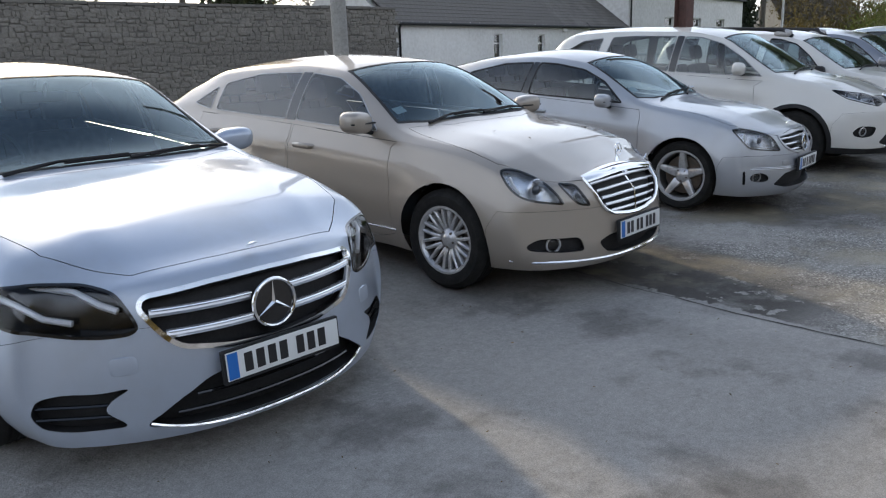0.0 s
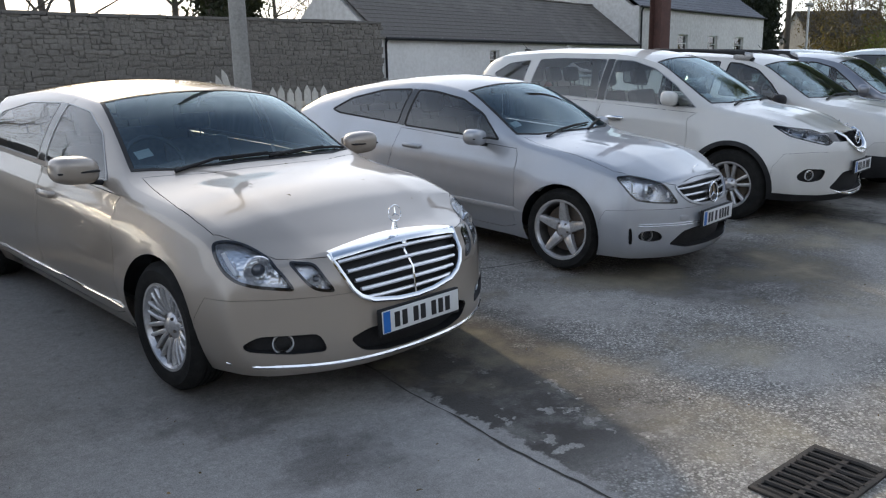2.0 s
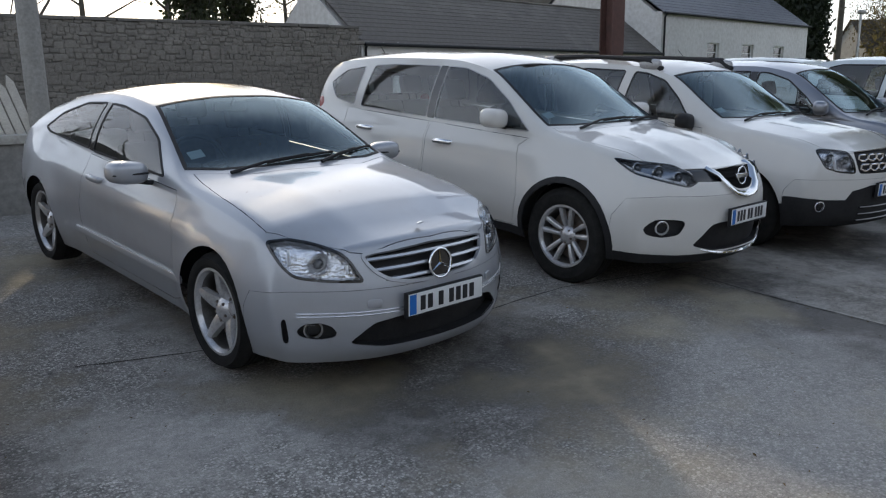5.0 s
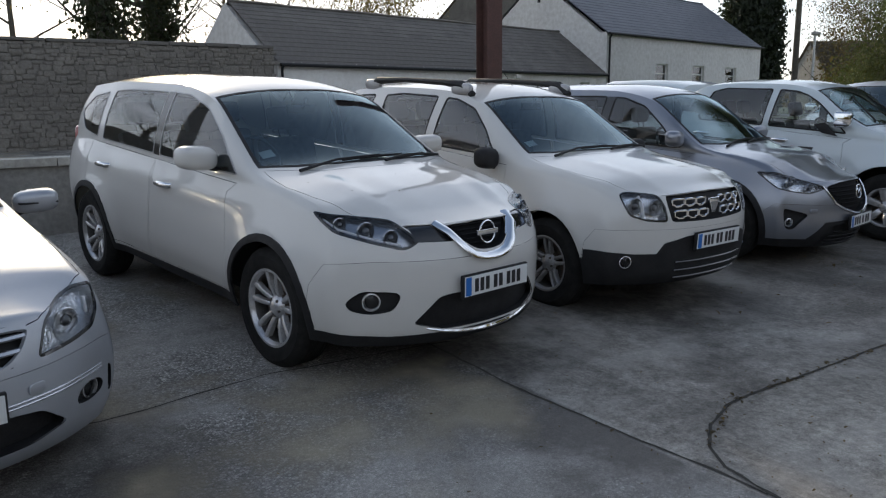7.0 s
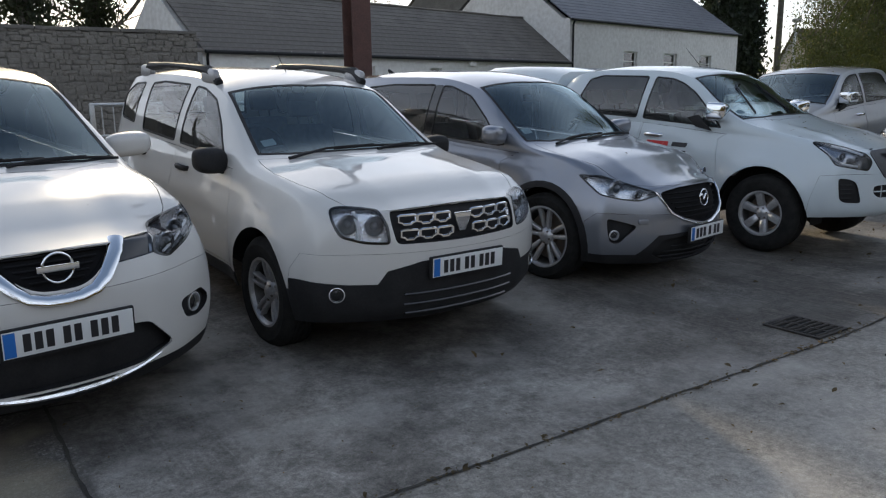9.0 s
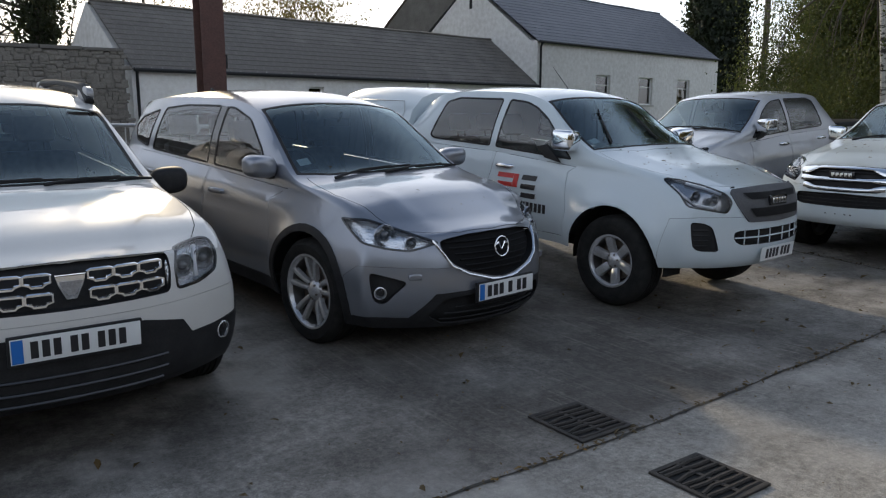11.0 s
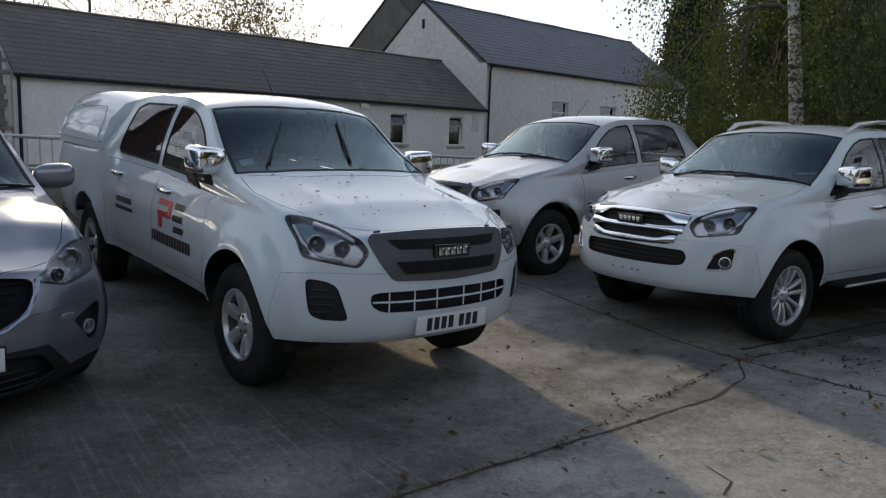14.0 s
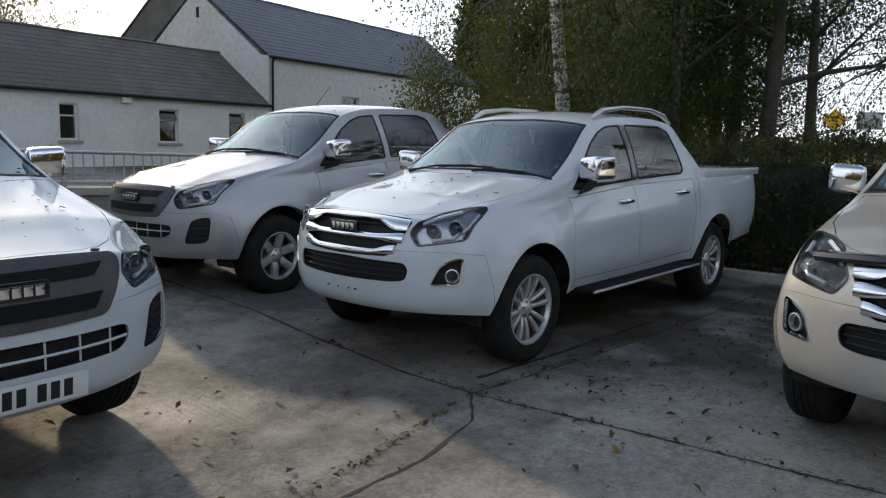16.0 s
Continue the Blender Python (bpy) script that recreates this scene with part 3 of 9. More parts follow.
# ---- fittings shared by the cars ----
def both(name, make, mat, car, label="", **kw):
    """A part on each side: make(side) gives the mesh for +1 or -1."""
    return [part(name, make(sg), mat, car, label, **kw) for sg in (1, -1)]


def mirror_y(bm, sg):
    if sg < 0:
        for v in bm.verts:
            v.co.y = -v.co.y
        bmesh.ops.reverse_faces(bm, faces=bm.faces)
    return bm


def number_plate(car, x, z, yellow=False, blue=True, tilt=4, holder=True, bars=7, gaps=(2, 4)):
    m = pose(x, 0, z, 0, -tilt, 0)
    if holder:
        b = bmesh.new()
        box(b, (-0.02, -0.27, -0.067), (0.004, 0.27, 0.066), 0.006, m)
        part("plate_holder", b, M_BLACK, car)
    b = bmesh.new()
    box(b, (0.004, -0.26, -0.052), (0.010, 0.26, 0.058), 0.003, m)
    plate = part("number_plate", b, M_PLATE, car, "white number plate with dark bars")
    if blue:
        b = bmesh.new()
        box(b, (0.0095, -0.256, -0.048), (0.0112, -0.212, 0.054), 0.0, m)
        part("blue_band", b, M_BLUE, plate)
    y, i = -0.185, 0
    step = 0.395 / (bars + len(gaps) * 0.5)
    while i < bars:
        b = bmesh.new()
        box(b, (0.0095, y, -0.034), (0.0115, y + step * 0.68, 0.04), 0.0, m)
        part("plate_bar", b, M_INK, plate)
        i += 1
        y += step * (1.5 if i in gaps else 1)


def interior(car, x_dash, z_dash, x_front, x_rear, z_seat, w, z_floor, belt, head=0.62, seats=True):
    """Dashboard, wheel, seats and floor pan, as far as they show through the glass."""
    x_dash, x_front, x_rear = warp(x_dash), warp(x_front), warp(x_rear)
    b = bmesh.new()
    box(b, (x_rear - 1.0, -w * 0.80, z_floor), (0.28, w * 0.80, z_floor + 0.03))
    part("floor_pan", b, M_SEAM, car)
    b = bmesh.new()
    box(b, (x_dash - 0.32, -w * 0.80, z_dash - 0.30), (x_dash + 0.30, w * 0.80, z_dash - 0.01), 0.07)
    part("dashboard", b, M_DASH, car)
    b = bmesh.new()
    ring = [(x_dash - 0.44 - 0.19 * 0.42 * math.sin(a), -0.36 + 0.185 * math.cos(a), z_dash + 0.0 + 0.185 * 0.9 * math.sin(a)) for a in [2 * math.pi * k / 24 for k in range(24)]]
    tube(b, ring, 0.016, 8, True)
    tube(b, [(x_dash - 0.44, -0.53, z_dash), (x_dash - 0.40, -0.36, z_dash - 0.02), (x_dash - 0.44, -0.19, z_dash)], 0.022, 6)
    tube(b, [(x_dash - 0.40, -0.36, z_dash - 0.02), (x_dash - 0.2, -0.36, z_dash - 0.1)], 0.03, 6)
    part("steering_wheel", b, M_DASH, car)
    # mirror behind the glass, paper discs stuck in its lower corner
    skin = SKIN[0][0]
    for xm in [x_dash - 0.02 * k for k in range(60)]:
        hit = skin.ray_cast(Vector((xm, 1e-3, 3)), Vector((0, 0, -1)))[0]
        if hit and hit.z > z_seat + head + 0.26:
            break
    b = bmesh.new()
    box(b, (xm - 0.10, -0.12, hit.z - 0.13), (xm - 0.07, 0.12, hit.z - 0.065), 0.012)
    tube(b, [(xm - 0.07, 0, hit.z - 0.09), (xm - 0.02, 0, hit.z - 0.02)], 0.012, 6)
    part("rear_view_mirror", b, M_BLACK, car)
    for x, ys in ((x_front, (-0.36, 0.36)), (x_rear, (-0.40, 0.0, 0.40))):
        for y in ys:
            rw = 0.25 if x == x_front else 0.21
            b = bmesh.new()
            box(b, (-0.07, -rw, 0), (0.07, rw, head - 0.08), 0.06, pose(x, y, z_seat, 0, -16))
            box(b, (0.0, -rw, -0.06), (0.5, rw, 0.08), 0.05, pose(x, y, z_seat))
            seat = part("seat", b, M_SEAT, car)
            b = bmesh.new()
            box(b, (-0.05, -0.13, head - 0.02), (0.05, 0.13, head + 0.17), 0.05, pose(x, y, z_seat, 0, -16))
            tube(b, [pose(x, y, z_seat, 0, -16) @ Vector((0, s, head - 0.12)) for s in (-0.05, -0.05)][:1] + [pose(x, y, z_seat, 0, -16) @ Vector((0, -0.05, head + 0.02))], 0.008, 6)
            tube(b, [pose(x, y, z_seat, 0, -16) @ Vector((0, 0.05, head - 0.12)), pose(x, y, z_seat, 0, -16) @ Vector((0, 0.05, head + 0.02))], 0.008, 6)
            part("headrest", b, M_SEAT, seat)


def door_mirror(car, x, y, z, size, shell_mat, cap_mat=None, power=3.0):
    """Housing on its arm with a mirror glass, both sides."""
    sx, sy, sz = size
    x = warp(x)
    for sg in (1, -1):
        b = blob((sx, sy, sz), power, 24, 14, pose(x, sg * (y + sy), z, 0, 0, sg * -14))
        for v in b.verts:
            if v.co.x < x - sx * 0.45:
                v.co.x = x - sx * 0.45 + (v.co.x - x + sx * 0.45) * 0.15
            v.co.z += (abs(v.co.y) - y - sy) * 0.08
        mir = part("door_mirror", b, shell_mat, car)
        g = blob((0.004, sy * 0.84, sz * 0.78), 3.4, 16, 8, pose(x - sx * 0.56, sg * (y + sy), z, 0, 0, sg * -14))
        part("mirror_glass", g, M_CHROME, mir)
        b = bmesh.new()
        tube(b, [(x - 0.01, sg * (y + sy * 0.6), z - sz * 0.85), (x - 0.0, sg * (y - 0.01), z - sz * 1.05), (x - 0.005, sg * (y - 0.07), z - sz * 1.08)], [0.018, 0.022, 0.022], 8, flat=0.7)
        part("mirror_arm", b, M_BLACK, mir)
        if cap_mat:
            b = bmesh.new()
            box(b, (x - sx * 0.2, sg * (y + sy) - sy * 0.85, z - sz * 0.12), (x + sx * 1.01, sg * (y + sy) + sy * 0.85, z + sz * 0.02), 0.006, pose(0, 0, 0))
            part("indicator_strip", b, cap_mat, mir)


def door_handle(parent_pair, x, y, z, mat, L=0.22):
    for sg, par in zip((1, -1), parent_pair):
        b = bmesh.new()
        pts = [(x - L / 2, y - 0.012, z), (x - L / 2 + 0.02, y + 0.022, z), (x, y + 0.034, z + 0.002), (x + L / 2 - 0.02, y + 0.022, z), (x + L / 2, y - 0.012, z)]
        tube(b, pts, [0.011, 0.015, 0.016, 0.015, 0.011], 10, flat=1.35)
        part("handle", mirror_y(b, sg), mat, par)


def wiper(car, pts):
    """An arm from the scuttle and its blade, lying on the glass."""
    skin, cowl = SKIN[0]

    def on_glass(x, y, up):
        hit = skin.ray_cast(Vector((x, max(abs(y), 1e-3), 3)), Vector((0, 0, -1)))[0]
        return Vector((x, y, hit.z + up))
    pts = [Vector((warp(q[0] + cowl - 0.02) + 0.02 * k, q[1], 0)) for k, q in enumerate(pts)]
    d = (pts[2] - pts[1]).normalized()
    b = bmesh.new()
    tube(b, [on_glass(q.x, q.y, up) for q, up in zip(pts, (0.010, 0.022, 0.022))], [0.011, 0.008, 0.006], 6)
    tube(b, [on_glass(*(pts[2] + d * f)[:2], 0.013) for f in (-0.32, -0.18, -0.05, 0.08, 0.20)], 0.006, 6, flat=1.5)
    part("wiper", b, M_BLACK, car)


def aerial(car, x, z, fin=False, L=0.38):
    b = bmesh.new()
    if fin:
        slab([(0.07, 0), (-0.05, 0), (-0.075, 0.05), (-0.06, 0.055), (0.0, 0.03)], 0.02, 0.006, pose(x, 0.01, z, 90), b)
        part("aerial_fin", b, M_BLACK, car)
    else:
        box(b, (x - 0.04, -0.02, z - 0.004), (x + 0.04, 0.02, z + 0.025), 0.01)
        tube(b, [(x, 0, z + 0.02), (x - L * 0.75, 0, z + L * 0.8)], [0.004, 0.002], 6)
        part("aerial", b, M_BLACK, car)


def ring_badge(car, x, y, z, r, mat, tilt=0, star=True, back=None):
    """A plain ring with three arms."""
    m = pose(x, y, z, 0, -tilt)
    if back:
        b = lathe([(0.0005, 0.004), (r * 0.97, 0.002), (r * 0.97, -0.012)], 32)
        bmesh.ops.transform(b, matrix=m @ pose(0, 0, 0, 0, 0, -90), verts=b.verts)
        part("badge_disc", b, back, car)
    b = bmesh.new()
    tube(b, [m @ Vector((0.006, r * math.cos(a), r * math.sin(a))) for a in [2 * math.pi * k / 32 for k in range(32)]], r * 0.085, 8, True)
    if star:
        for k in range(3):
            a = math.pi / 2 + 2 * math.pi * k / 3
            tip, l, q = Vector((0.006, r * math.cos(a), r * math.sin(a))), Vector((0.006, 0.12 * r * math.cos(a + 1.57), 0.12 * r * math.sin(a + 1.57))), Vector((0.014, 0, 0))
            vs = [b.verts.new(m @ p) for p in (tip, l - tip * 0.06, q, -l + Vector((0.012, 0, 0)) - tip * 0.06, Vector((0.0, 0, 0)))]
            for f in ((0, 1, 2), (0, 2, 3), (0, 4, 1), (0, 3, 4)):
                b.faces.new([vs[i] for i in f])
    part("badge", b, mat, car, "plain ring badge")


def lamp_cup(name, x, y, z, r, car, yaw=0, depth=0.05, ring=None, lens=None):
    """A round lamp: bright ring, reflector and bulging lens, on both sides."""
    for sg in (1, -1):
        m = pose(x, sg * y, z, 0, 0, sg * yaw - 90)
        b = lathe([(r * 1.12, -0.004), (r * 1.12, 0.008), (r * 0.98, 0.010), (r * 0.93, 0.0), (r * 0.5, -depth * 0.6), (0.0005, -depth * 0.7)], 28)
        bmesh.ops.transform(b, matrix=m, verts=b.verts)
        cup = part(name, b, ring or M_BRIGHT, car)
        b = lathe([(r * 0.95, 0.0), (r * 0.6, 0.010), (0.0005, 0.014)], 28)
        bmesh.ops.transform(b, matrix=m, verts=b.verts)
        part("lamp_lens", b, lens or M_LENS, cup)


WARP, SKIN = [0.0], [None]


def warp(x):
    """Moves the cabin forward: full between the pillars, fading to nose and tail."""
    def ss(a, b, v):
        t = max(0.0, min(1.0, (v - a) / (b - a)))
        return t * t * (3 - 2 * t)
    return x + WARP[0] * ss(0.40, -0.40, x) * (1 - ss(-1.9, -3.0, x))


class Car:
    """A vehicle: the skin cut into panels, with glass, lamps, wheels and trim as parts."""

    def __init__(self, name, label, category, m, s, paint_mat, group="parked vehicles"):
        self.s, self.mat = s, paint_mat
        self.ob = thing(name, m, label, category, group)
        WARP[0] = s.get("fwd", 0.0)
        wide, cowl, rise = s.get("wide", 0.0), s.get("cowl", 0.0), s.get("rise", 0.0)
        # the foot of the windscreen: moved along and up or down
        for k in ("zr", "zc", "wr"):
            s[k] = [(x + cowl if -0.79 < x < -0.40 else x, v + (0 if k == "wr" else rise * max(0, 1 - abs(x + 0.6) / 0.75))) for x, v in s[k]]
        for k, n in (("windscreen", 4), ("bonnet", 3)):
            s[k] = [(x + (cowl if i < n else 0), y) for i, (x, y) in enumerate(s[k])]
        for k in ("belt", "zr", "zc", "wr"):
            s[k] = [(warp(x), v + (wide * max(0, min(1, (-0.3 - x) / 0.4)) if k == "wr" and x > s["xr"] + 0.9 else 0)) for x, v in s[k]]
        for k in ("windscreen", "bonnet"):
            s[k] = [(warp(x), y + (wide * y / 0.6 if k == "windscreen" and y > 0 else 0)) for x, y in s[k]]
        s["hood_creases"] = [(f, amp, warp(x0 + cowl) + 0.06, x1) for f, amp, x0, x1 in s.get("hood_creases", ())]
        for k in ("windows", "pillars"):
            s[k] = [[(warp(x), z) for x, z in poly] for poly in s.get(k, ())]
        s["doors"] = [[(x if x > -0.62 else warp(x) if z > 0.85 or -2.2 < x < -0.9 else x, z) for x, z in poly] for poly in s["doors"]]
        self.sh = Shell(s)
        SKIN[0] = (s["skin"], cowl)
        w, wb, R, ar = s["w"], s["wb"], s["R"], s["arch"]
        for ax in (0, -wb):
            if s.get("clad"):
                self.sh.bm.normal_update()
            fs = self.sh.cut(circle(ax, R + 0.01, ar), AX, AZ, lambda f: f.normal.y > 0.05 and f.calc_center_median().y > w * 0.55)
            bmesh.ops.delete(self.sh.bm, geom=fs, context="FACES")
            for sg in (1, -1):
                b = bmesh.new()
                rows = []
                for k in range(25):
                    a = radians(-8 + 196 * k / 24)
                    rows.append([b.verts.new((ax + r * math.cos(a), sg * y, R + 0.01 + r * math.sin(a))) for r, y in ((ar + 0.006, w - 0.12), (ar + 0.02, w - 0.14), (ar + 0.02, w - 0.34), (0.12, w - 0.35))])
                for p, q in zip(rows, rows[1:]):
                    for i in range(3):
                        b.faces.new((p[i], q[i], q[i + 1], p[i + 1]))
                part("wheel_arch_liner", b, M_SEAM, self.ob)
        if s.get("clad"):
            for ax in (0, -wb):
                p = self.sh.take(circle(ax, R + 0.01, ar + s["clad"]), ok=lambda f: f.normal.y > 0.05 and f.calc_center_median().y > w * 0.6)
                self.pair("arch_trim", p, M_BLACK, gap=0.0, lift=0.006, rim=0.012)
        b = bmesh.new()
        box(b, (s["xr"] + 0.45, -w * 0.66, s["under"] + 0.02), (s["xf"] - 0.62, w * 0.66, s["under"] + 0.07), 0.02)
        part("underbody", b, M_SEAM, self.ob)

    def pair(self, name, piece, mat, label="", par=None, **kw):
        par = par or (self.ob, self.ob)
        return [part(name, panel(piece, flip=f, **kw), mat, q, label) for f, q in zip((False, True), par)]

    def mid(self, name, piece, mat, label="", par=None, **kw):
        return part(name, panel(piece, mid=True, **kw), mat, par or self.ob, label)

    def glass(self, trim=M_BLACK, width=0.022, side_trim=None, side_width=0.014, chrome_top=False):
        s, sh = self.s, self.sh
        p = sh.take(s["windscreen"], "top", lambda f: f.normal.z > 0.2 and f.normal.x > 0.05)
        g = self.mid("windscreen", p, M_SCREEN, "raked windscreen of tinted glass", gap=0.004)
        part("windscreen_seal", border(p, width, mid=True), trim, g)
        x0, y0 = s["windscreen"][3]
        for dx, dy, w, h in s.get("discs", ((-0.10, -0.12, 0.09, 0.07),)):
            hit, nrm = s["skin"].ray_cast(Vector((x0 + dx, y0 + dy, 3)), Vector((0, 0, -1)))[:2]
            u = Vector((0, 1, 0)) - nrm * nrm.y
            v = nrm.cross(u.normalized())
            b = bmesh.new()
            q = [hit - nrm * 0.012 + u * i * w / 2 + v * j * h / 2 for i, j in ((-1, -1), (1, -1), (1, 1), (-1, 1))]
            b.faces.new([b.verts.new((a.x, -a.y, a.z)) for a in q])
            part("paper_disc", b, M_PAPER, g, "white paper disc stuck inside the glass")
        for poly in s["windows"]:
            p = sh.take(poly, "side", lambda f: f.normal.y > 0.2, r=s.get("win_r", 0.035))
            gs = self.pair("side_window", p, M_GLASS, gap=0.003)
            for f, q in zip((False, True), gs):
                part("window_trim", border(p, side_width, 0.004, flip=f), side_trim or trim, q)
        for poly in s.get("pillars", ()):
            p = sh.take(poly, "side", lambda f: f.normal.y > 0.2)
            self.pair("pillar_trim", p, M_GLOSSBLACK, gap=0.0, lift=0.002)
        if "rear_window" in s:
            p = sh.take(s["rear_window"], "top" if s.get("rear_top", True) else "rear", lambda f: f.normal.x < -0.05)
            g = self.mid("rear_window", p, M_GLASS, gap=0.004)
            part("window_seal", border(p, 0.02, mid=True), trim, g)

    def panels(self, handle_mat, handles, hz):
        s, sh = self.s, self.sh
        p = sh.take(s["bonnet"], "top", lambda f: f.normal.z > 0.12)
        self.bonnet = self.mid("bonnet", p, self.mat, gap=0.0045, rim=0.014)
        self.doors = []
        for poly in s["doors"]:
            p = sh.take(poly, "side", lambda f: f.normal.y > 0.15)
            self.doors.append(self.pair("door", p, self.mat, gap=0.0042, rim=0.014))
        for d, x, z in zip(self.doors, handles, hz):
            x = warp(x)
            door_handle(d, x, side_y(s, x, z) - 0.004 + s.get("handle_y", 0), z, handle_mat)

    def body(self):
        self.sh.bm.normal_update()
        p = self.sh.lift(list(self.sh.bm.faces))
        self.sh.bm.free()
        return part("body", panel(p, gap=0, mid=True), self.mat, self.ob)

    def recess(self, name, piece, depth, mat, mid=False, label=""):
        """A dark pocket behind an opening, with its side walls."""
        d = (depth, 0, 0) if mid else (depth * 0.8, depth * 0.6, 0)
        kw = dict(gap=0.0, shift=tuple(-v for v in d), rim=tuple(v * 0.98 for v in d))
        return self.mid(name, piece, mat, label, **kw) if mid else self.pair(name, piece, mat, label, **kw)

    def lamp(self, poly, view=40, depth=0.06, cup=M_LAMPDARK, back=M_LAMPDARK, lens=M_LENS, eyes=(), strips=(), name="headlight", ok=None, rim_mat=M_GLOSSBLACK):
        """A lamp unit: dark pocket, round reflectors, light guides, clear lens over it."""
        p = self.sh.take(poly, view, ok)
        a = radians(view if not isinstance(view, str) else 0)
        for f, sg in ((False, 1), (True, -1)):
            d = Vector((-depth * math.cos(a), -depth * math.sin(a), 0))
            pk = panel(p, gap=0.0, shift=d, rim=tuple(-d * 0.97), flip=f)
            unit = part(name, pk, back, self.ob, "clear-lensed headlight unit")
            part("lamp_lens", panel(p, gap=0.002, flip=f, rim=0.008), lens, unit)
            if rim_mat:
                part("lamp_bezel", border(p, 0.012, 0.002, flip=f), rim_mat, unit)
            for x, y, z, r in eyes:
                out = Vector((math.cos(a), math.sin(a), 0))
                hit = self.s["skin"].ray_cast(Vector((x, y, z)) + out, -out)[0]
                if hit:
                    x, y, z = hit - out * (0.014 + r * 0.3)
                b = lathe([(r * 1.1, 0.004), (r * 1.04, 0.012), (r * 0.95, 0.006), (r * 0.62, -0.02), (r * 0.56, -0.018), (r * 0.4, 0.004), (0.0005, 0.012)], 24)
                bmesh.ops.transform(b, matrix=pose(x, sg * y, z, 0, 0, sg * math.degrees(a) * 0.35 - 90), verts=b.verts)
                cup_ob = part("reflector", b, cup, unit)
                b = lathe([(r * 0.52, 0.004), (r * 0.5, 0.010), (r * 0.36, 0.020), (r * 0.18, 0.026), (0.0005, 0.028)], 20)
                bmesh.ops.transform(b, matrix=pose(x, sg * y, z, 0, 0, sg * math.degrees(a) * 0.35 - 90), verts=b.verts)
                part("projector_lens", b, M_PROJECTOR, unit)
            for pts, r in strips:
                b = bmesh.new()
                tube(b, [(x, sg * y, z) for x, y, z in pts], r, 6)
                part("light_guide", b, M_WHITELINE, unit)


def car_pose(x, y, yaw, pitch, z=None):
    return pose(x, y, ground_z(x, y) if z is None else z, 0, pitch, yaw - 90)


def wave(bm, ys, zs, x_of, r=0.008, flat=1.0):
    """A slat across the nose: a bar whose x follows the bow of the car."""
    tube(bm, [(x_of(y), y, z) for y, z in zip(ys, zs)], r, 6, flat=flat)


def side_y(s, x, z):
    """Where the skin of the flank lies at (x, z)."""
    hit = s["skin"].ray_cast(Vector((x, 3, z)), Vector((0, -1, 0)))[0]
    return hit.y if hit else s["w"]


def side_film(s, pts, mat, parent, name, label=""):
    """A film laid on the right flank, following its curve."""
    b = bmesh.new()
    vs = [b.verts.new((x, -side_y(s, x, z) - 0.004, z)) for x, z in pts]
    f = b.faces.new(vs)
    bmesh.ops.triangulate(b, faces=[f])
    bmesh.ops.subdivide_edges(b, edges=b.edges[:], cuts=2, use_grid_fill=True)
    for v in b.verts:
        v.co.y = -side_y(s, v.co.x, v.co.z) - 0.005
    b.normal_update()
    if sum(f.normal.y for f in b.faces) > 0:
        bmesh.ops.reverse_faces(b, faces=b.faces[:])
    return part(name, b, mat, parent, label)


def nose_x(s, y, z, W=None):
    """Where the skin of the nose lies at (y, z)."""
    hit = s["skin"].ray_cast(Vector((3, max(abs(y), 1e-4), z)), Vector((-1, 0, 0)))[0]
    if hit and hit.x > 0.2:
        return hit.x
    return curve(s["nose"])(z) - s.get("bow", 0.25) * (abs(y) / curve(s["W"])(s["xf"])) ** s.get("bowp", 2.6)


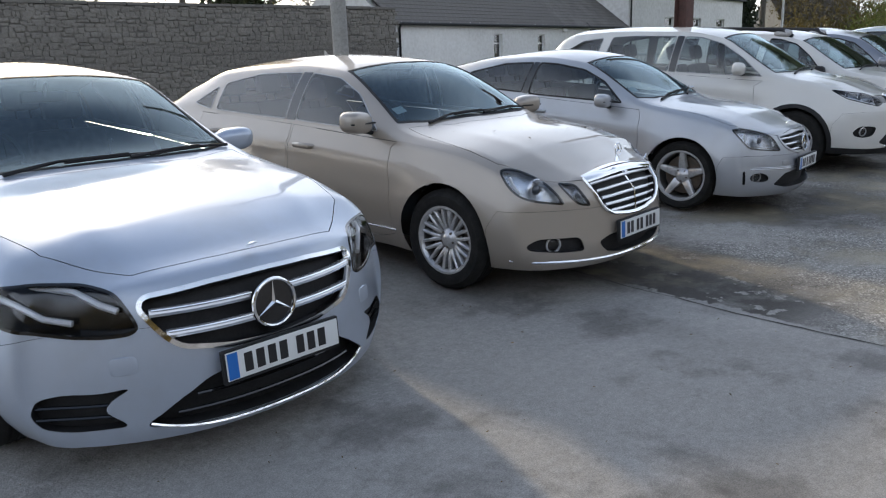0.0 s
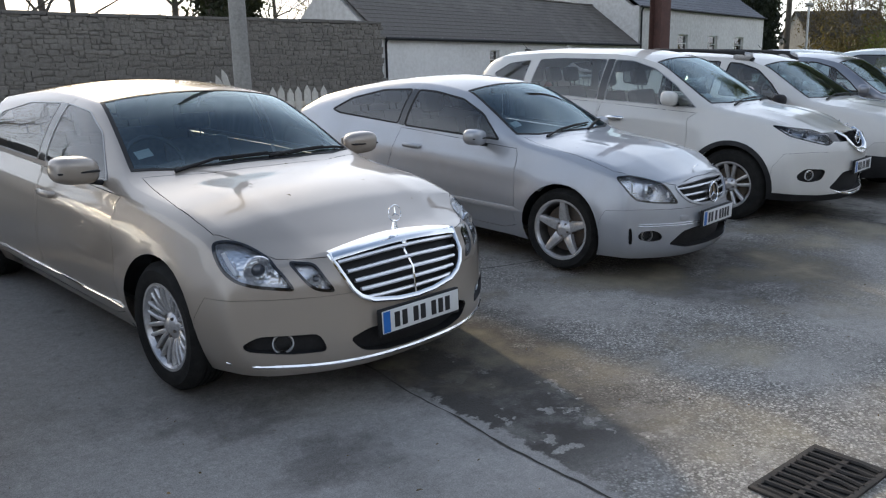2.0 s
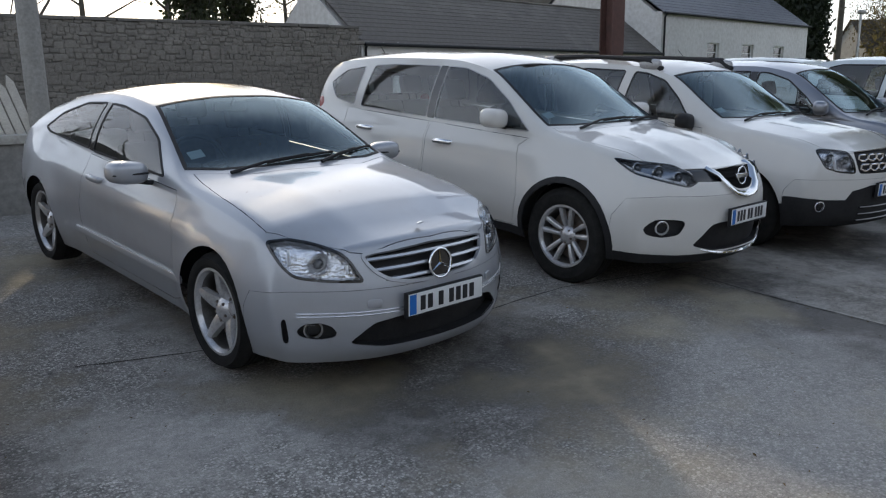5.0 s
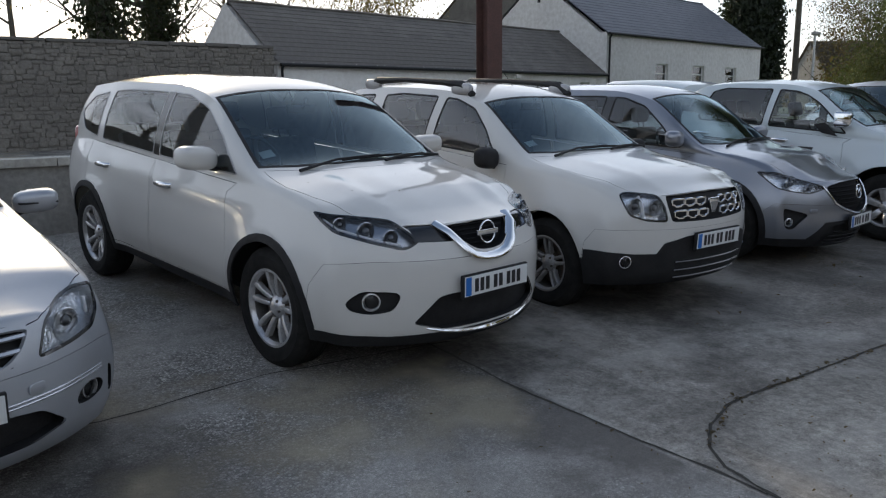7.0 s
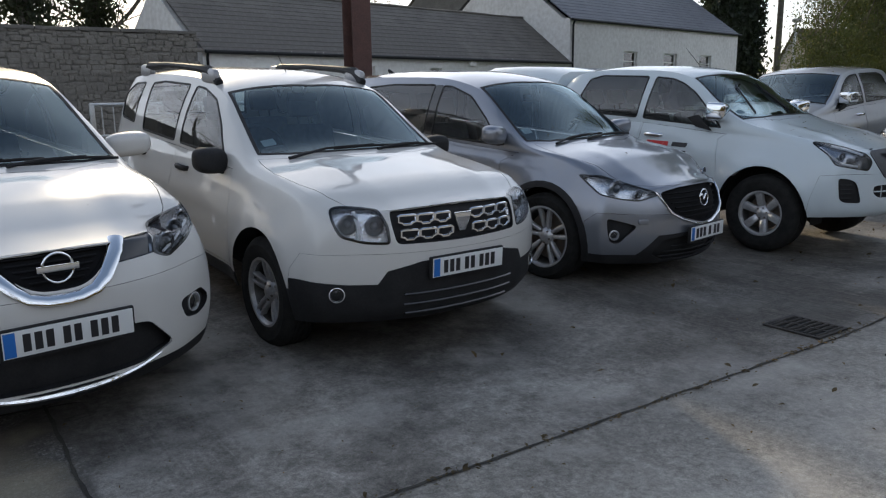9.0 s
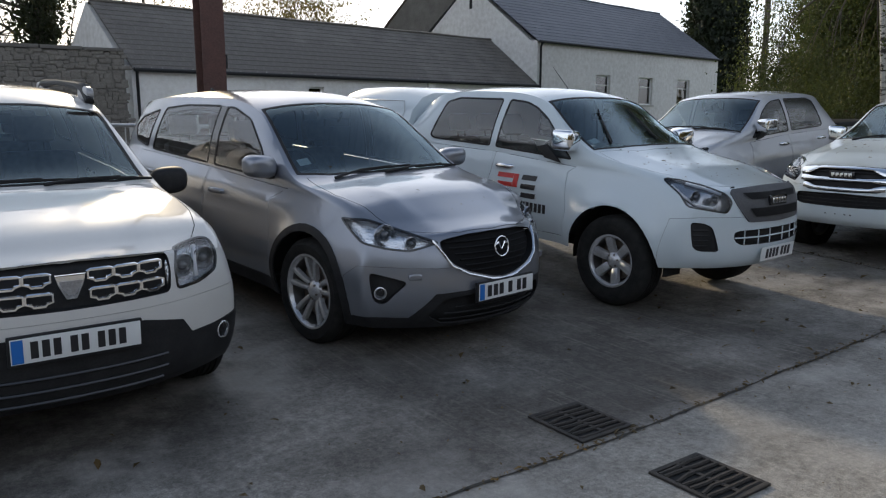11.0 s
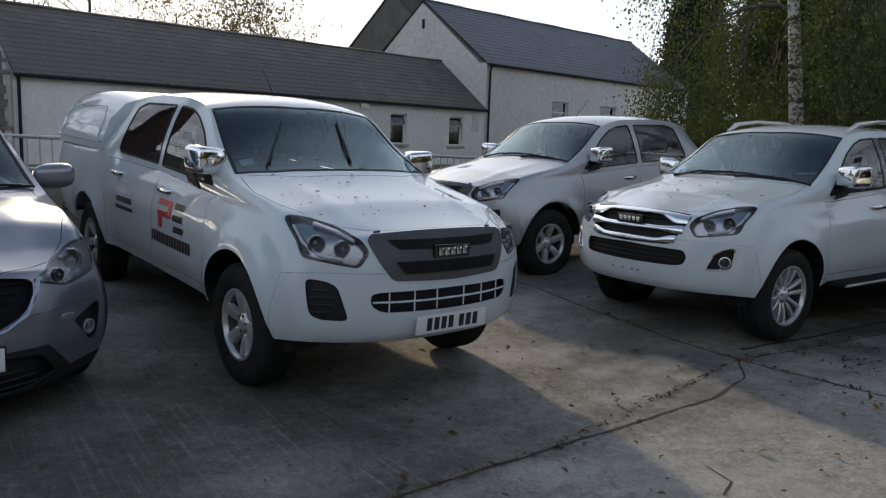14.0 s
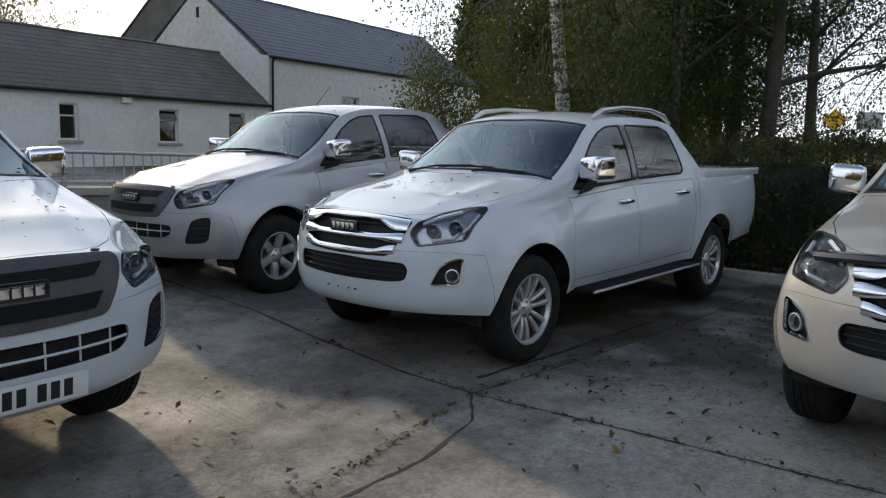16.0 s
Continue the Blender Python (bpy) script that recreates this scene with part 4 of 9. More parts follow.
# ---- champagne saloon ----
def saloon_champagne(m):
    s = dict(fwd=0.33, cowl=-0.08, wide=0.05, w=0.927, wb=2.874, R=0.33, arch=0.365, xf=0.90, xr=-3.98, under=0.19, tuck=0.09, flare=0.018, bow=0.30, tbow=0.2,
             W=[(-3.98, 0.78), (-3.6, 0.88), (-2.8, 0.925), (-1.4, 0.915), (-0.3, 0.915), (0.25, 0.905), (0.6, 0.875), (0.9, 0.80)],
             inset=[(-4, 0.08), (-2.9, 0.10), (-1, 0.07), (0.2, 0.07), (0.9, 0.06)],
             sill=[(-3.98, 0.30), (-3.3, 0.26), (-2.4, 0.20), (-0.5, 0.19), (0.4, 0.20), (0.9, 0.21)],
             belt=[(-3.98, 0.93), (-3.3, 1.0), (-2.5, 0.985), (-1.5, 0.955), (-0.7, 0.925), (0, 0.86), (0.5, 0.76), (0.9, 0.66)],
             wr=[(-3.98, 0.68), (-3.45, 0.70), (-3.0, 0.62), (-2.3, 0.58), (-1.5, 0.585), (-1.0, 0.67), (-0.72, 0.74), (0, 0.78), (0.5, 0.76), (0.9, 0.68)],
             zr=[(-3.98, 0.98), (-3.55, 1.05), (-3.1, 1.20), (-2.7, 1.34), (-2.1, 1.395), (-1.55, 1.36), (-1.1, 1.16), (-0.72, 0.985), (0, 0.905), (0.5, 0.80), (0.9, 0.70)],
             zc=[(-3.98, 1.04), (-3.55, 1.09), (-3.3, 1.14), (-2.8, 1.38), (-2.1, 1.468), (-1.55, 1.435), (-1.2, 1.33), (-0.62, 1.02), (0, 0.955), (0.5, 0.865), (0.9, 0.765)],
             nose=[(0.18, 0.80), (0.24, 0.895), (0.33, 0.90), (0.50, 0.875), (0.62, 0.86), (0.72, 0.80), (0.80, 0.72)],
             tail=[(0.28, -3.85), (0.45, -3.98), (0.7, -3.98), (1.0, -3.93), (1.1, -3.9)],
             creases=[(0.74, -0.05, 0.0210, -3.6, -0.1), (0.30, 0, 0.0210, -2.6, -0.35)],
             hood_creases=[(0.62, 0.015, -0.6, 0.85)],
             windscreen=[(-0.66, -0.02), (-0.67, 0.25), (-0.71, 0.5), (-0.80, 0.68), (-1.52, 0.555), (-1.47, 0.3), (-1.45, -0.02)],
             windows=[[(-0.98, 0.975), (-1.28, 1.21), (-1.52, 1.315), (-1.84, 1.345), (-1.88, 1.0)], [(-1.99, 1.0), (-1.95, 1.345), (-2.35, 1.325), (-2.66, 1.24), (-2.70, 1.02)], [(-2.76, 1.02), (-2.72, 1.215), (-3.0, 1.06)]],
             pillars=[[(-1.885, 1.0), (-1.845, 1.345), (-1.945, 1.345), (-1.985, 1.0)]],
             rear_window=[(-2.85, -0.02), (-2.88, 0.5), (-3.35, 0.6), (-3.36, -0.02)],
             bonnet=[(-0.58, -0.02), (-0.60, 0.4), (-0.72, 0.72), (-0.3, 0.785), (0.1, 0.79), (0.35, 0.785), (0.43, 0.715), (0.52, 0.66), (0.60, 0.62), (0.65, 0.565), (0.70, 0.49), (0.725, 0.43), (0.738, 0.30), (0.748, -0.02)],
             doors=[[(-0.45, 0.30), (-0.50, 0.88), (-0.78, 0.925), (-1.90, 0.97), (-1.93, 0.27), (-0.6, 0.26)], [(-1.95, 0.27), (-1.92, 0.97), (-2.86, 0.995), (-2.80, 0.74), (-2.62, 0.66), (-2.48, 0.50), (-2.42, 0.28)]])
    c = Car("saloon_car", "champagne gold metallic saloon parked on the concrete yard", "car", m, s, M_CHAMPAGNE)
    c.glass(side_trim=M_DARKALLOY, side_width=0.008)
    # grille: upright shield in a broad chrome frame
    p = c.sh.take([(-0.02, 0.50), (0.12, 0.508), (0.26, 0.53), (0.335, 0.565), (0.385, 0.65), (0.42, 0.735), (0.36, 0.762), (0.17, 0.775), (-0.02, 0.782)], "front")
    grille = c.recess("grille", p, 0.05, M_BLACK, True, "chrome-framed grille with five slats")
    band(grille, s, 0.405, lambda y: 0.752 - 0.028 * (y / 0.405) ** 2, lambda y: 0.790 - 0.030 * (y / 0.405) ** 2, M_CHROME, "grille_top", 0.008, 0.006)
    b = bmesh.new()
    pts = [(0.412, 0.752), (0.386, 0.65), (0.36, 0.595), (0.325, 0.558), (0.26, 0.528), (0.12, 0.508), (0, 0.502)]
    tube(b, [(nose_x(s, y, z) + 0.006, y, z) for y, z in pts] + [(nose_x(s, y, z) + 0.006, -y, z) for y, z in pts[-2::-1]], 0.014, 8, flat=0.7)
    part("grille_frame", b, M_CHROME, grille)
    for k in range(5):
        z, hw = 0.54 + 0.043 * k, 0.285 + 0.024 * k
        b = bmesh.new()
        ys = [hw * (i / 6 - 1) for i in range(13)]
        wave(b, ys, [z + 0.006 * k * (1 - (y / hw) ** 2) for y in ys], lambda y: nose_x(s, y, z) - 0.014, 0.0115, 0.9)
        part("slat", b, M_BRIGHT, grille)
    b = bmesh.new()
    tube(b, [(nose_x(s, 0, 0.51) + 0.002, 0, 0.51), (nose_x(s, 0, 0.64) + 0.004, 0, 0.64), (nose_x(s, 0, 0.775) + 0.004, 0, 0.775)], [0.004, 0.005, 0.006], 6)
    part("grille_rib", b, M_CHROME, grille)
    # lamps
    c.lamp([(0.368, 0.804, 0.812), (0.393, 0.755, 0.823), (0.438, 0.70, 0.809), (0.516, 0.658, 0.775), (0.582, 0.635, 0.745), (0.668, 0.621, 0.683), (0.716, 0.594, 0.613), (0.666, 0.665, 0.623), (0.608, 0.739, 0.634), (0.551, 0.799, 0.655), (0.486, 0.827, 0.697), (0.429, 0.827, 0.751)], 45, 0.07,
           eyes=[(0.585, 0.712, 0.70, 0.062)], cup=M_LAMPSILVER, back=M_LAMPSILVER, strips=[([(0.44, 0.79, 0.775), (0.46, 0.775, 0.72), (0.50, 0.765, 0.675)], 0.010)])
    c.lamp([(0.631, 0.583, 0.737), (0.712, 0.487, 0.724), (0.766, 0.468, 0.659), (0.802, 0.434, 0.592), (0.763, 0.516, 0.607), (0.737, 0.546, 0.636)], 30, 0.05, eyes=[(0.74, 0.505, 0.655, 0.032)], cup=M_LAMPSILVER, back=M_LAMPSILVER, name="inner_headlight")
    # bumper mouth and fog lamps
    p = c.sh.take([(-0.02, 0.27), (0.22, 0.275), (0.34, 0.30), (0.40, 0.365), (0.30, 0.40), (-0.02, 0.41)], "front")
    c.recess("lower_intake", p, 0.06, M_BLACK, True)
    p = c.sh.take([(0.50, 0.325), (0.66, 0.325), (0.80, 0.345), (0.815, 0.375), (0.755, 0.412), (0.53, 0.41)], "front")
    c.recess("fog_lamp_recess", p, 0.04, M_BLACK)
    lamp_cup("fog_lamp", nose_x(s, 0.655, 0.368) - 0.04, 0.655, 0.368, 0.045, c.ob, 28)
    c.panels(M_CHAMPAGNE, (-1.72, -2.68), (0.83, 0.86))
    p = c.sh.take([(0.325, 0.15), (0.36, 0.47), (0.42, 0.58), (1.2, 0.58), (1.2, 0.1), (0.4, 0.1)], "side", lambda f: f.calc_center_median().x > 0.25 and f.normal.z > -0.98)
    c.mid("front_bumper", p, M_CHAMPAGNE, gap=0.002, rim=0.01)
    c.body()
    # chrome lip along the bumper, sill strip
    b = bmesh.new()
    ys = [-0.83 + 1.66 * i / 24 for i in range(25)]
    wave(b, ys, [0.255 + 0.015 * (abs(y) / 0.83) ** 2 for y in ys], lambda y: nose_x(s, y, 0.26) - 0.002, 0.010)
    part("bumper_strip", b, M_CHROME, c.ob)
    number_plate(c.ob, nose_x(s, 0, 0.42) + 0.022, 0.42)
    ring_badge(c.ob, 0.72, 0, 0.885, 0.040, M_CHROME, 8)
    b = bmesh.new()
    tube(b, [(0.72, 0, 0.81), (0.72, 0, 0.85)], [0.02, 0.008], 8)
    part("badge_foot", b, M_CHROME, c.ob)
    ring_badge(c.ob, nose_x(s, 0, 0.745) + 0.014, 0, 0.745, 0.016, M_CHROME, 20, False, M_CHROME)
    for sg in (1, -1):
        b = bmesh.new()
        tube(b, [(-0.42 - 0.2 * i, sg * (side_y(s, -0.42 - 0.2 * i, 0.335) + 0.002), 0.335) for i in range(11)], 0.006, 6)
        part("sill_strip", b, M_CHROME, c.ob)
    door_mirror(c.ob, -1.04, 0.85, 1.045, (0.085, 0.125, 0.075), M_CHAMPAGNE, M_BLACK)
    wiper(c.ob, [(-0.66, -0.55, 1.005), (-0.70, -0.3, 1.03), (-0.72, 0.05, 1.045)])
    wiper(c.ob, [(-0.66, 0.05, 1.03), (-0.70, 0.25, 1.03), (-0.77, 0.5, 1.03)])
    interior(c.ob, -0.95, 0.98, -2.05, -2.85, 0.52, 0.86, 0.24, 0.95)
    add_wheels(c.ob, "champagne", 0.33, 0.215, 0.215, 10, "twin", M_ALLOY, 2.874, 0.90)
    return c


def front_bumper(c, poly, mat=None):
    p = c.sh.take(poly, "side", lambda f: f.calc_center_median().x > 0.25 and f.normal.z > -0.98)
    return c.mid("front_bumper", p, mat or c.mat, gap=0.002, rim=0.01)


def slats(parent, s, rows, mat, r=0.009, back=0.018, flat=0.8, name="slat", y0=0.0):
    """Cross bars of a grille: rows of (z, half width, rise at the middle)."""
    for z, hw, rise in rows:
        b = bmesh.new()
        ys = [hw * (i / 7 - 1) for i in range(15)]
        tube(b, [(nose_x(s, y, z) - back, y, z + rise * (1 - (y / hw) ** 2)) for y in ys], r, 6, flat=flat)
        part(name, b, mat, parent)


def uprights(parent, s, ys, z0, z1, mat, r=0.008, back=0.02, name="upright"):
    for y in ys:
        for sg in ((1, -1) if y else (1,)):
            b = bmesh.new()
            tube(b, [(nose_x(s, y, z) - back, sg * y, z) for z in (z0, (z0 + z1) / 2, z1)], r, 6)
            part(name, b, mat, parent)


def bars_badge(car, s, z, y0, w, h, n, mat, back, lift=0.012):
    """Maker's lettering reduced to a row of plain bars on a dark tablet."""
    x = nose_x(s, 0, z) + lift
    b = bmesh.new()
    box(b, (x - 0.03, y0 - w / 2 - 0.02, z - h / 2 - 0.015), (x - 0.004, y0 + w / 2 + 0.02, z + h / 2 + 0.015), 0.006)
    tab = part("badge_tablet", b, back, car)
    step = w / n
    for i in range(n):
        b = bmesh.new()
        box(b, (x - 0.006, y0 - w / 2 + i * step + step * 0.1, z - h / 2), (x + 0.004, y0 - w / 2 + (i + 1) * step - step * 0.1, z + h / 2), 0.003)
        part("badge_bar", b, mat, tab)


def band(parent, s, half, lo, hi, mat, name="chrome_band", lift=0.006, swell=0.010, n=28):
    """A pressed band across the nose between two edges z = lo(|y|) and z = hi(|y|)."""
    b = bmesh.new()
    rows = []
    for i in range(n + 1):
        y = half * (2 * i / n - 1)
        z0, z1 = lo(abs(y)), hi(abs(y))
        rows.append([b.verts.new((nose_x(s, y, z0 + (z1 - z0) * t) + up, y, z0 + (z1 - z0) * t)) for t, up in ((0, -0.012), (0.06, lift), (0.35, lift + swell), (0.65, lift + swell), (0.94, lift), (1, -0.012))])
    for p, q in zip(rows, rows[1:]):
        for k in range(5):
            b.faces.new((p[k], q[k], q[k + 1], p[k + 1]))
    b.faces.new(rows[0][::-1])
    b.faces.new(rows[-1])
    bmesh.ops.recalc_face_normals(b, faces=b.faces)
    return part(name, b, mat, parent)


def washer_flap(c, x, y, z, w=0.05, h=0.035):
    for sg in (1, -1):
        b = blob((0.006, w, h), 4, 14, 6, pose(x, sg * y, z, 0, -6, sg * 24))
        part("washer_flap", b, c.mat, c.ob)


# ---- ice-silver saloon ----
def saloon_silver(m):
    s = dict(fwd=0.13, wide=0.04, w=0.926, wb=2.939, R=0.335, arch=0.37, xf=0.90, xr=-4.02, under=0.17, tuck=0.10, flare=0.018, bow=0.36, tbow=0.2, bowp=2.4,
             W=[(-4.02, 0.78), (-3.6, 0.88), (-2.9, 0.92), (-1.4, 0.915), (-0.3, 0.918), (0.25, 0.912), (0.6, 0.885), (0.9, 0.82)],
             inset=[(-4, 0.10), (-2.9, 0.11), (-1, 0.075), (0.2, 0.08), (0.9, 0.06)],
             sill=[(-4.02, 0.30), (-3.3, 0.26), (-2.4, 0.18), (-0.5, 0.17), (0.4, 0.16), (0.9, 0.155)],
             belt=[(-4.02, 0.90), (-3.3, 0.97), (-2.5, 0.965), (-1.5, 0.945), (-0.7, 0.92), (0, 0.855), (0.5, 0.76), (0.9, 0.66)],
             wr=[(-4.02, 0.62), (-3.5, 0.66), (-3.0, 0.60), (-2.3, 0.57), (-1.5, 0.585), (-1.0, 0.67), (-0.72, 0.745), (0, 0.77), (0.5, 0.75), (0.9, 0.69)],
             zr=[(-4.02, 0.95), (-3.6, 1.02), (-3.1, 1.20), (-2.7, 1.33), (-2.1, 1.385), (-1.55, 1.35), (-1.1, 1.15), (-0.72, 0.975), (0, 0.905), (0.5, 0.81), (0.9, 0.70)],
             zc=[(-4.02, 1.0), (-3.6, 1.06), (-3.3, 1.15), (-2.8, 1.37), (-2.1, 1.46), (-1.55, 1.425), (-1.2, 1.31), (-0.62, 1.0), (0, 0.955), (0.5, 0.88), (0.9, 0.765)],
             nose=[(0.15, 0.86), (0.22, 0.885), (0.33, 0.885), (0.48, 0.875), (0.62, 0.845), (0.72, 0.80), (0.80, 0.72)],
             tail=[(0.28, -3.9), (0.45, -4.02), (0.7, -4.02), (1.0, -3.96), (1.1, -3.92)],
             creases=[(0.72, -0.04, 0.0180, -3.6, -0.1), (0.32, 0, 0.0210, -2.6, -0.35)],
             hood_creases=[(0.60, 0.021, -0.6, 0.85)],
             windscreen=[(-0.64, -0.02), (-0.65, 0.25), (-0.69, 0.5), (-0.79, 0.68), (-1.52, 0.555), (-1.47, 0.3), (-1.45, -0.02)],
             windows=[[(-0.98, 0.965), (-1.28, 1.20), (-1.52, 1.305), (-1.84, 1.335), (-1.88, 0.985)], [(-1.99, 0.985), (-1.95, 1.335), (-2.35, 1.315), (-2.70, 1.23), (-2.75, 1.0)], [(-2.81, 1.0), (-2.77, 1.20), (-3.05, 1.05)]],
             pillars=[[(-1.885, 0.985), (-1.845, 1.335), (-1.945, 1.335), (-1.985, 0.985)]],
             rear_window=[(-2.85, -0.02), (-2.88, 0.5), (-3.40, 0.58), (-3.42, -0.02)],
             bonnet=[(-0.56, -0.02), (-0.58, 0.4), (-0.72, 0.72), (-0.3, 0.765), (0.1, 0.75), (0.40, 0.68), (0.55, 0.545), (0.64, 0.455), (0.675, 0.26), (0.69, 0.12), (0.692, -0.02)],
             doors=[[(-0.45, 0.28), (-0.50, 0.87), (-0.78, 0.915), (-1.90, 0.96), (-1.93, 0.25), (-0.6, 0.24)], [(-1.95, 0.25), (-1.92, 0.96), (-2.90, 0.98), (-2.84, 0.74), (-2.66, 0.66), (-2.52, 0.50), (-2.46, 0.27)]])
    c = Car("saloon_car", "ice-silver metallic saloon with a wide two-bar grille", "car", m, s, M_SILVERBLUE)
    c.glass(side_trim=M_DARKALLOY, side_width=0.008)
    p = c.sh.take([(-0.02, 0.468), (0.20, 0.482), (0.37, 0.51), (0.42, 0.55), (0.46, 0.61), (0.49, 0.665), (0.465, 0.708), (0.22, 0.728), (-0.02, 0.733)], "front")
    grille = c.recess("grille", p, 0.06, M_BLACK, True, "black grille with two chrome bars in a chrome frame")
    part("grille_frame", border(p, 0.020, 0.010, mid=True, depth=0.01), M_CHROME, grille)
    for z in (0.565, 0.645):
        for sg in (1, -1):
            b = bmesh.new()
            ys = [0.085 + (0.365 if z > 0.6 else 0.325) * i / 6 for i in range(7)]
            tube(b, [(nose_x(s, y, z) - 0.012, sg * y, z) for y in ys], 0.021, 8, flat=0.85)
            part("grille_bar", b, M_SLATBAR, grille)
            b = bmesh.new()
            tube(b, [(nose_x(s, y, z) + 0.008, sg * y, z + 0.014) for y in ys], 0.005, 6)
            part("grille_bar_edge", b, M_CHROME, grille)
    ring_badge(c.ob, nose_x(s, 0, 0.605) + 0.012, 0, 0.605, 0.094, M_CHROME, 4, True, M_GLOSSBLACK)
    b = lathe([(0.0005, 0.006), (0.018, 0.004), (0.022, 0)], 20)
    bmesh.ops.transform(b, matrix=pose(0.735, 0, 0.818, 62, 0, 90), verts=b.verts)
    part("bonnet_badge", b, M_CHROME, c.ob)
    c.lamp([(0.665, 0.535, 0.731), (0.709, 0.51, 0.67), (0.745, 0.49, 0.601), (0.732, 0.521, 0.578), (0.683, 0.595, 0.574), (0.61, 0.68, 0.582), (0.50, 0.78, 0.605), (0.36, 0.86, 0.65), (0.27, 0.885, 0.71), (0.33, 0.84, 0.757), (0.45, 0.72, 0.768), (0.57, 0.609, 0.756)], 45, 0.08,
           back=M_GLOSSBLACK,
           strips=[([(0.68, 0.535, 0.66), (0.63, 0.575, 0.68), (0.55, 0.63, 0.725), (0.42, 0.73, 0.742), (0.32, 0.81, 0.738)], 0.013), ([(0.58, 0.66, 0.62), (0.50, 0.73, 0.635), (0.43, 0.79, 0.685), (0.34, 0.83, 0.71)], 0.012)])
    p = c.sh.take([(-0.02, 0.185), (0.40, 0.20), (0.52, 0.225), (0.42, 0.30), (0.30, 0.375), (0.22, 0.40), (-0.02, 0.405)], "front")
    low = c.recess("lower_intake", p, 0.09, M_BLACK, True)
    b = bmesh.new()
    ys = [-0.50 + i / 20 for i in range(21)]
    tube(b, [(nose_x(s, y, 0.19) + 0.004, y, 0.182 + 0.05 * (y / 0.5) ** 4) for y in ys], 0.007, 6)
    part("chrome_lip", b, M_CHROME, low)
    slats(low, s, [(0.25, 0.40, 0), (0.31, 0.33, 0)], M_GLOSSBLACK, 0.008, 0.03)
    p = c.sh.take([(0.56, 0.235), (0.72, 0.225), (0.80, 0.24), (0.835, 0.30), (0.81, 0.355), (0.74, 0.375), (0.64, 0.37), (0.545, 0.385), (0.61, 0.345), (0.635, 0.30)], "front")
    for o in c.recess("side_intake", p, 0.05, M_BLACK):
        pass
    for sg in (1, -1):
        for z in (0.275, 0.32):
            b = bmesh.new()
            tube(b, [(nose_x(s, y, z) - 0.02, sg * y, z) for y in (0.60, 0.68, 0.76, 0.82)], 0.010, 6, flat=0.6)
            part("intake_fin", b, M_GLOSSBLACK, c.ob)
    c.panels(M_SILVERBLUE, (-1.72, -2.72), (0.83, 0.85))
    front_bumper(c, [(0.34, 0.1), (0.365, 0.47), (0.42, 0.56), (0.60, 0.60), (1.2, 0.60), (1.2, 0.05), (0.4, 0.05)])
    c.body()
    washer_flap(c, nose_x(s, 0.56, 0.47) + 0.002, 0.56, 0.47)
    number_plate(c.ob, nose_x(s, 0, 0.41) + 0.035, 0.42, bars=7, gaps=(4,), tilt=6)
    door_mirror(c.ob, -1.12, 0.85, 0.99, (0.08, 0.12, 0.07), M_SILVERBLUE)
    wiper(c.ob, [(-0.63, -0.50, 0.985), (-0.67, -0.25, 1.015), (-0.69, 0.10, 1.03)])
    wiper(c.ob, [(-0.63, 0.10, 1.01), (-0.67, 0.28, 1.01), (-0.74, 0.52, 1.01)])
    interior(c.ob, -0.95, 0.97, -2.05, -2.85, 0.50, 0.86, 0.22, 0.95)
    add_wheels(c.ob, "silverblue", 0.335, 0.23, 0.225, 5, "fan", M_ALLOY, 2.939, 0.90)
    return c


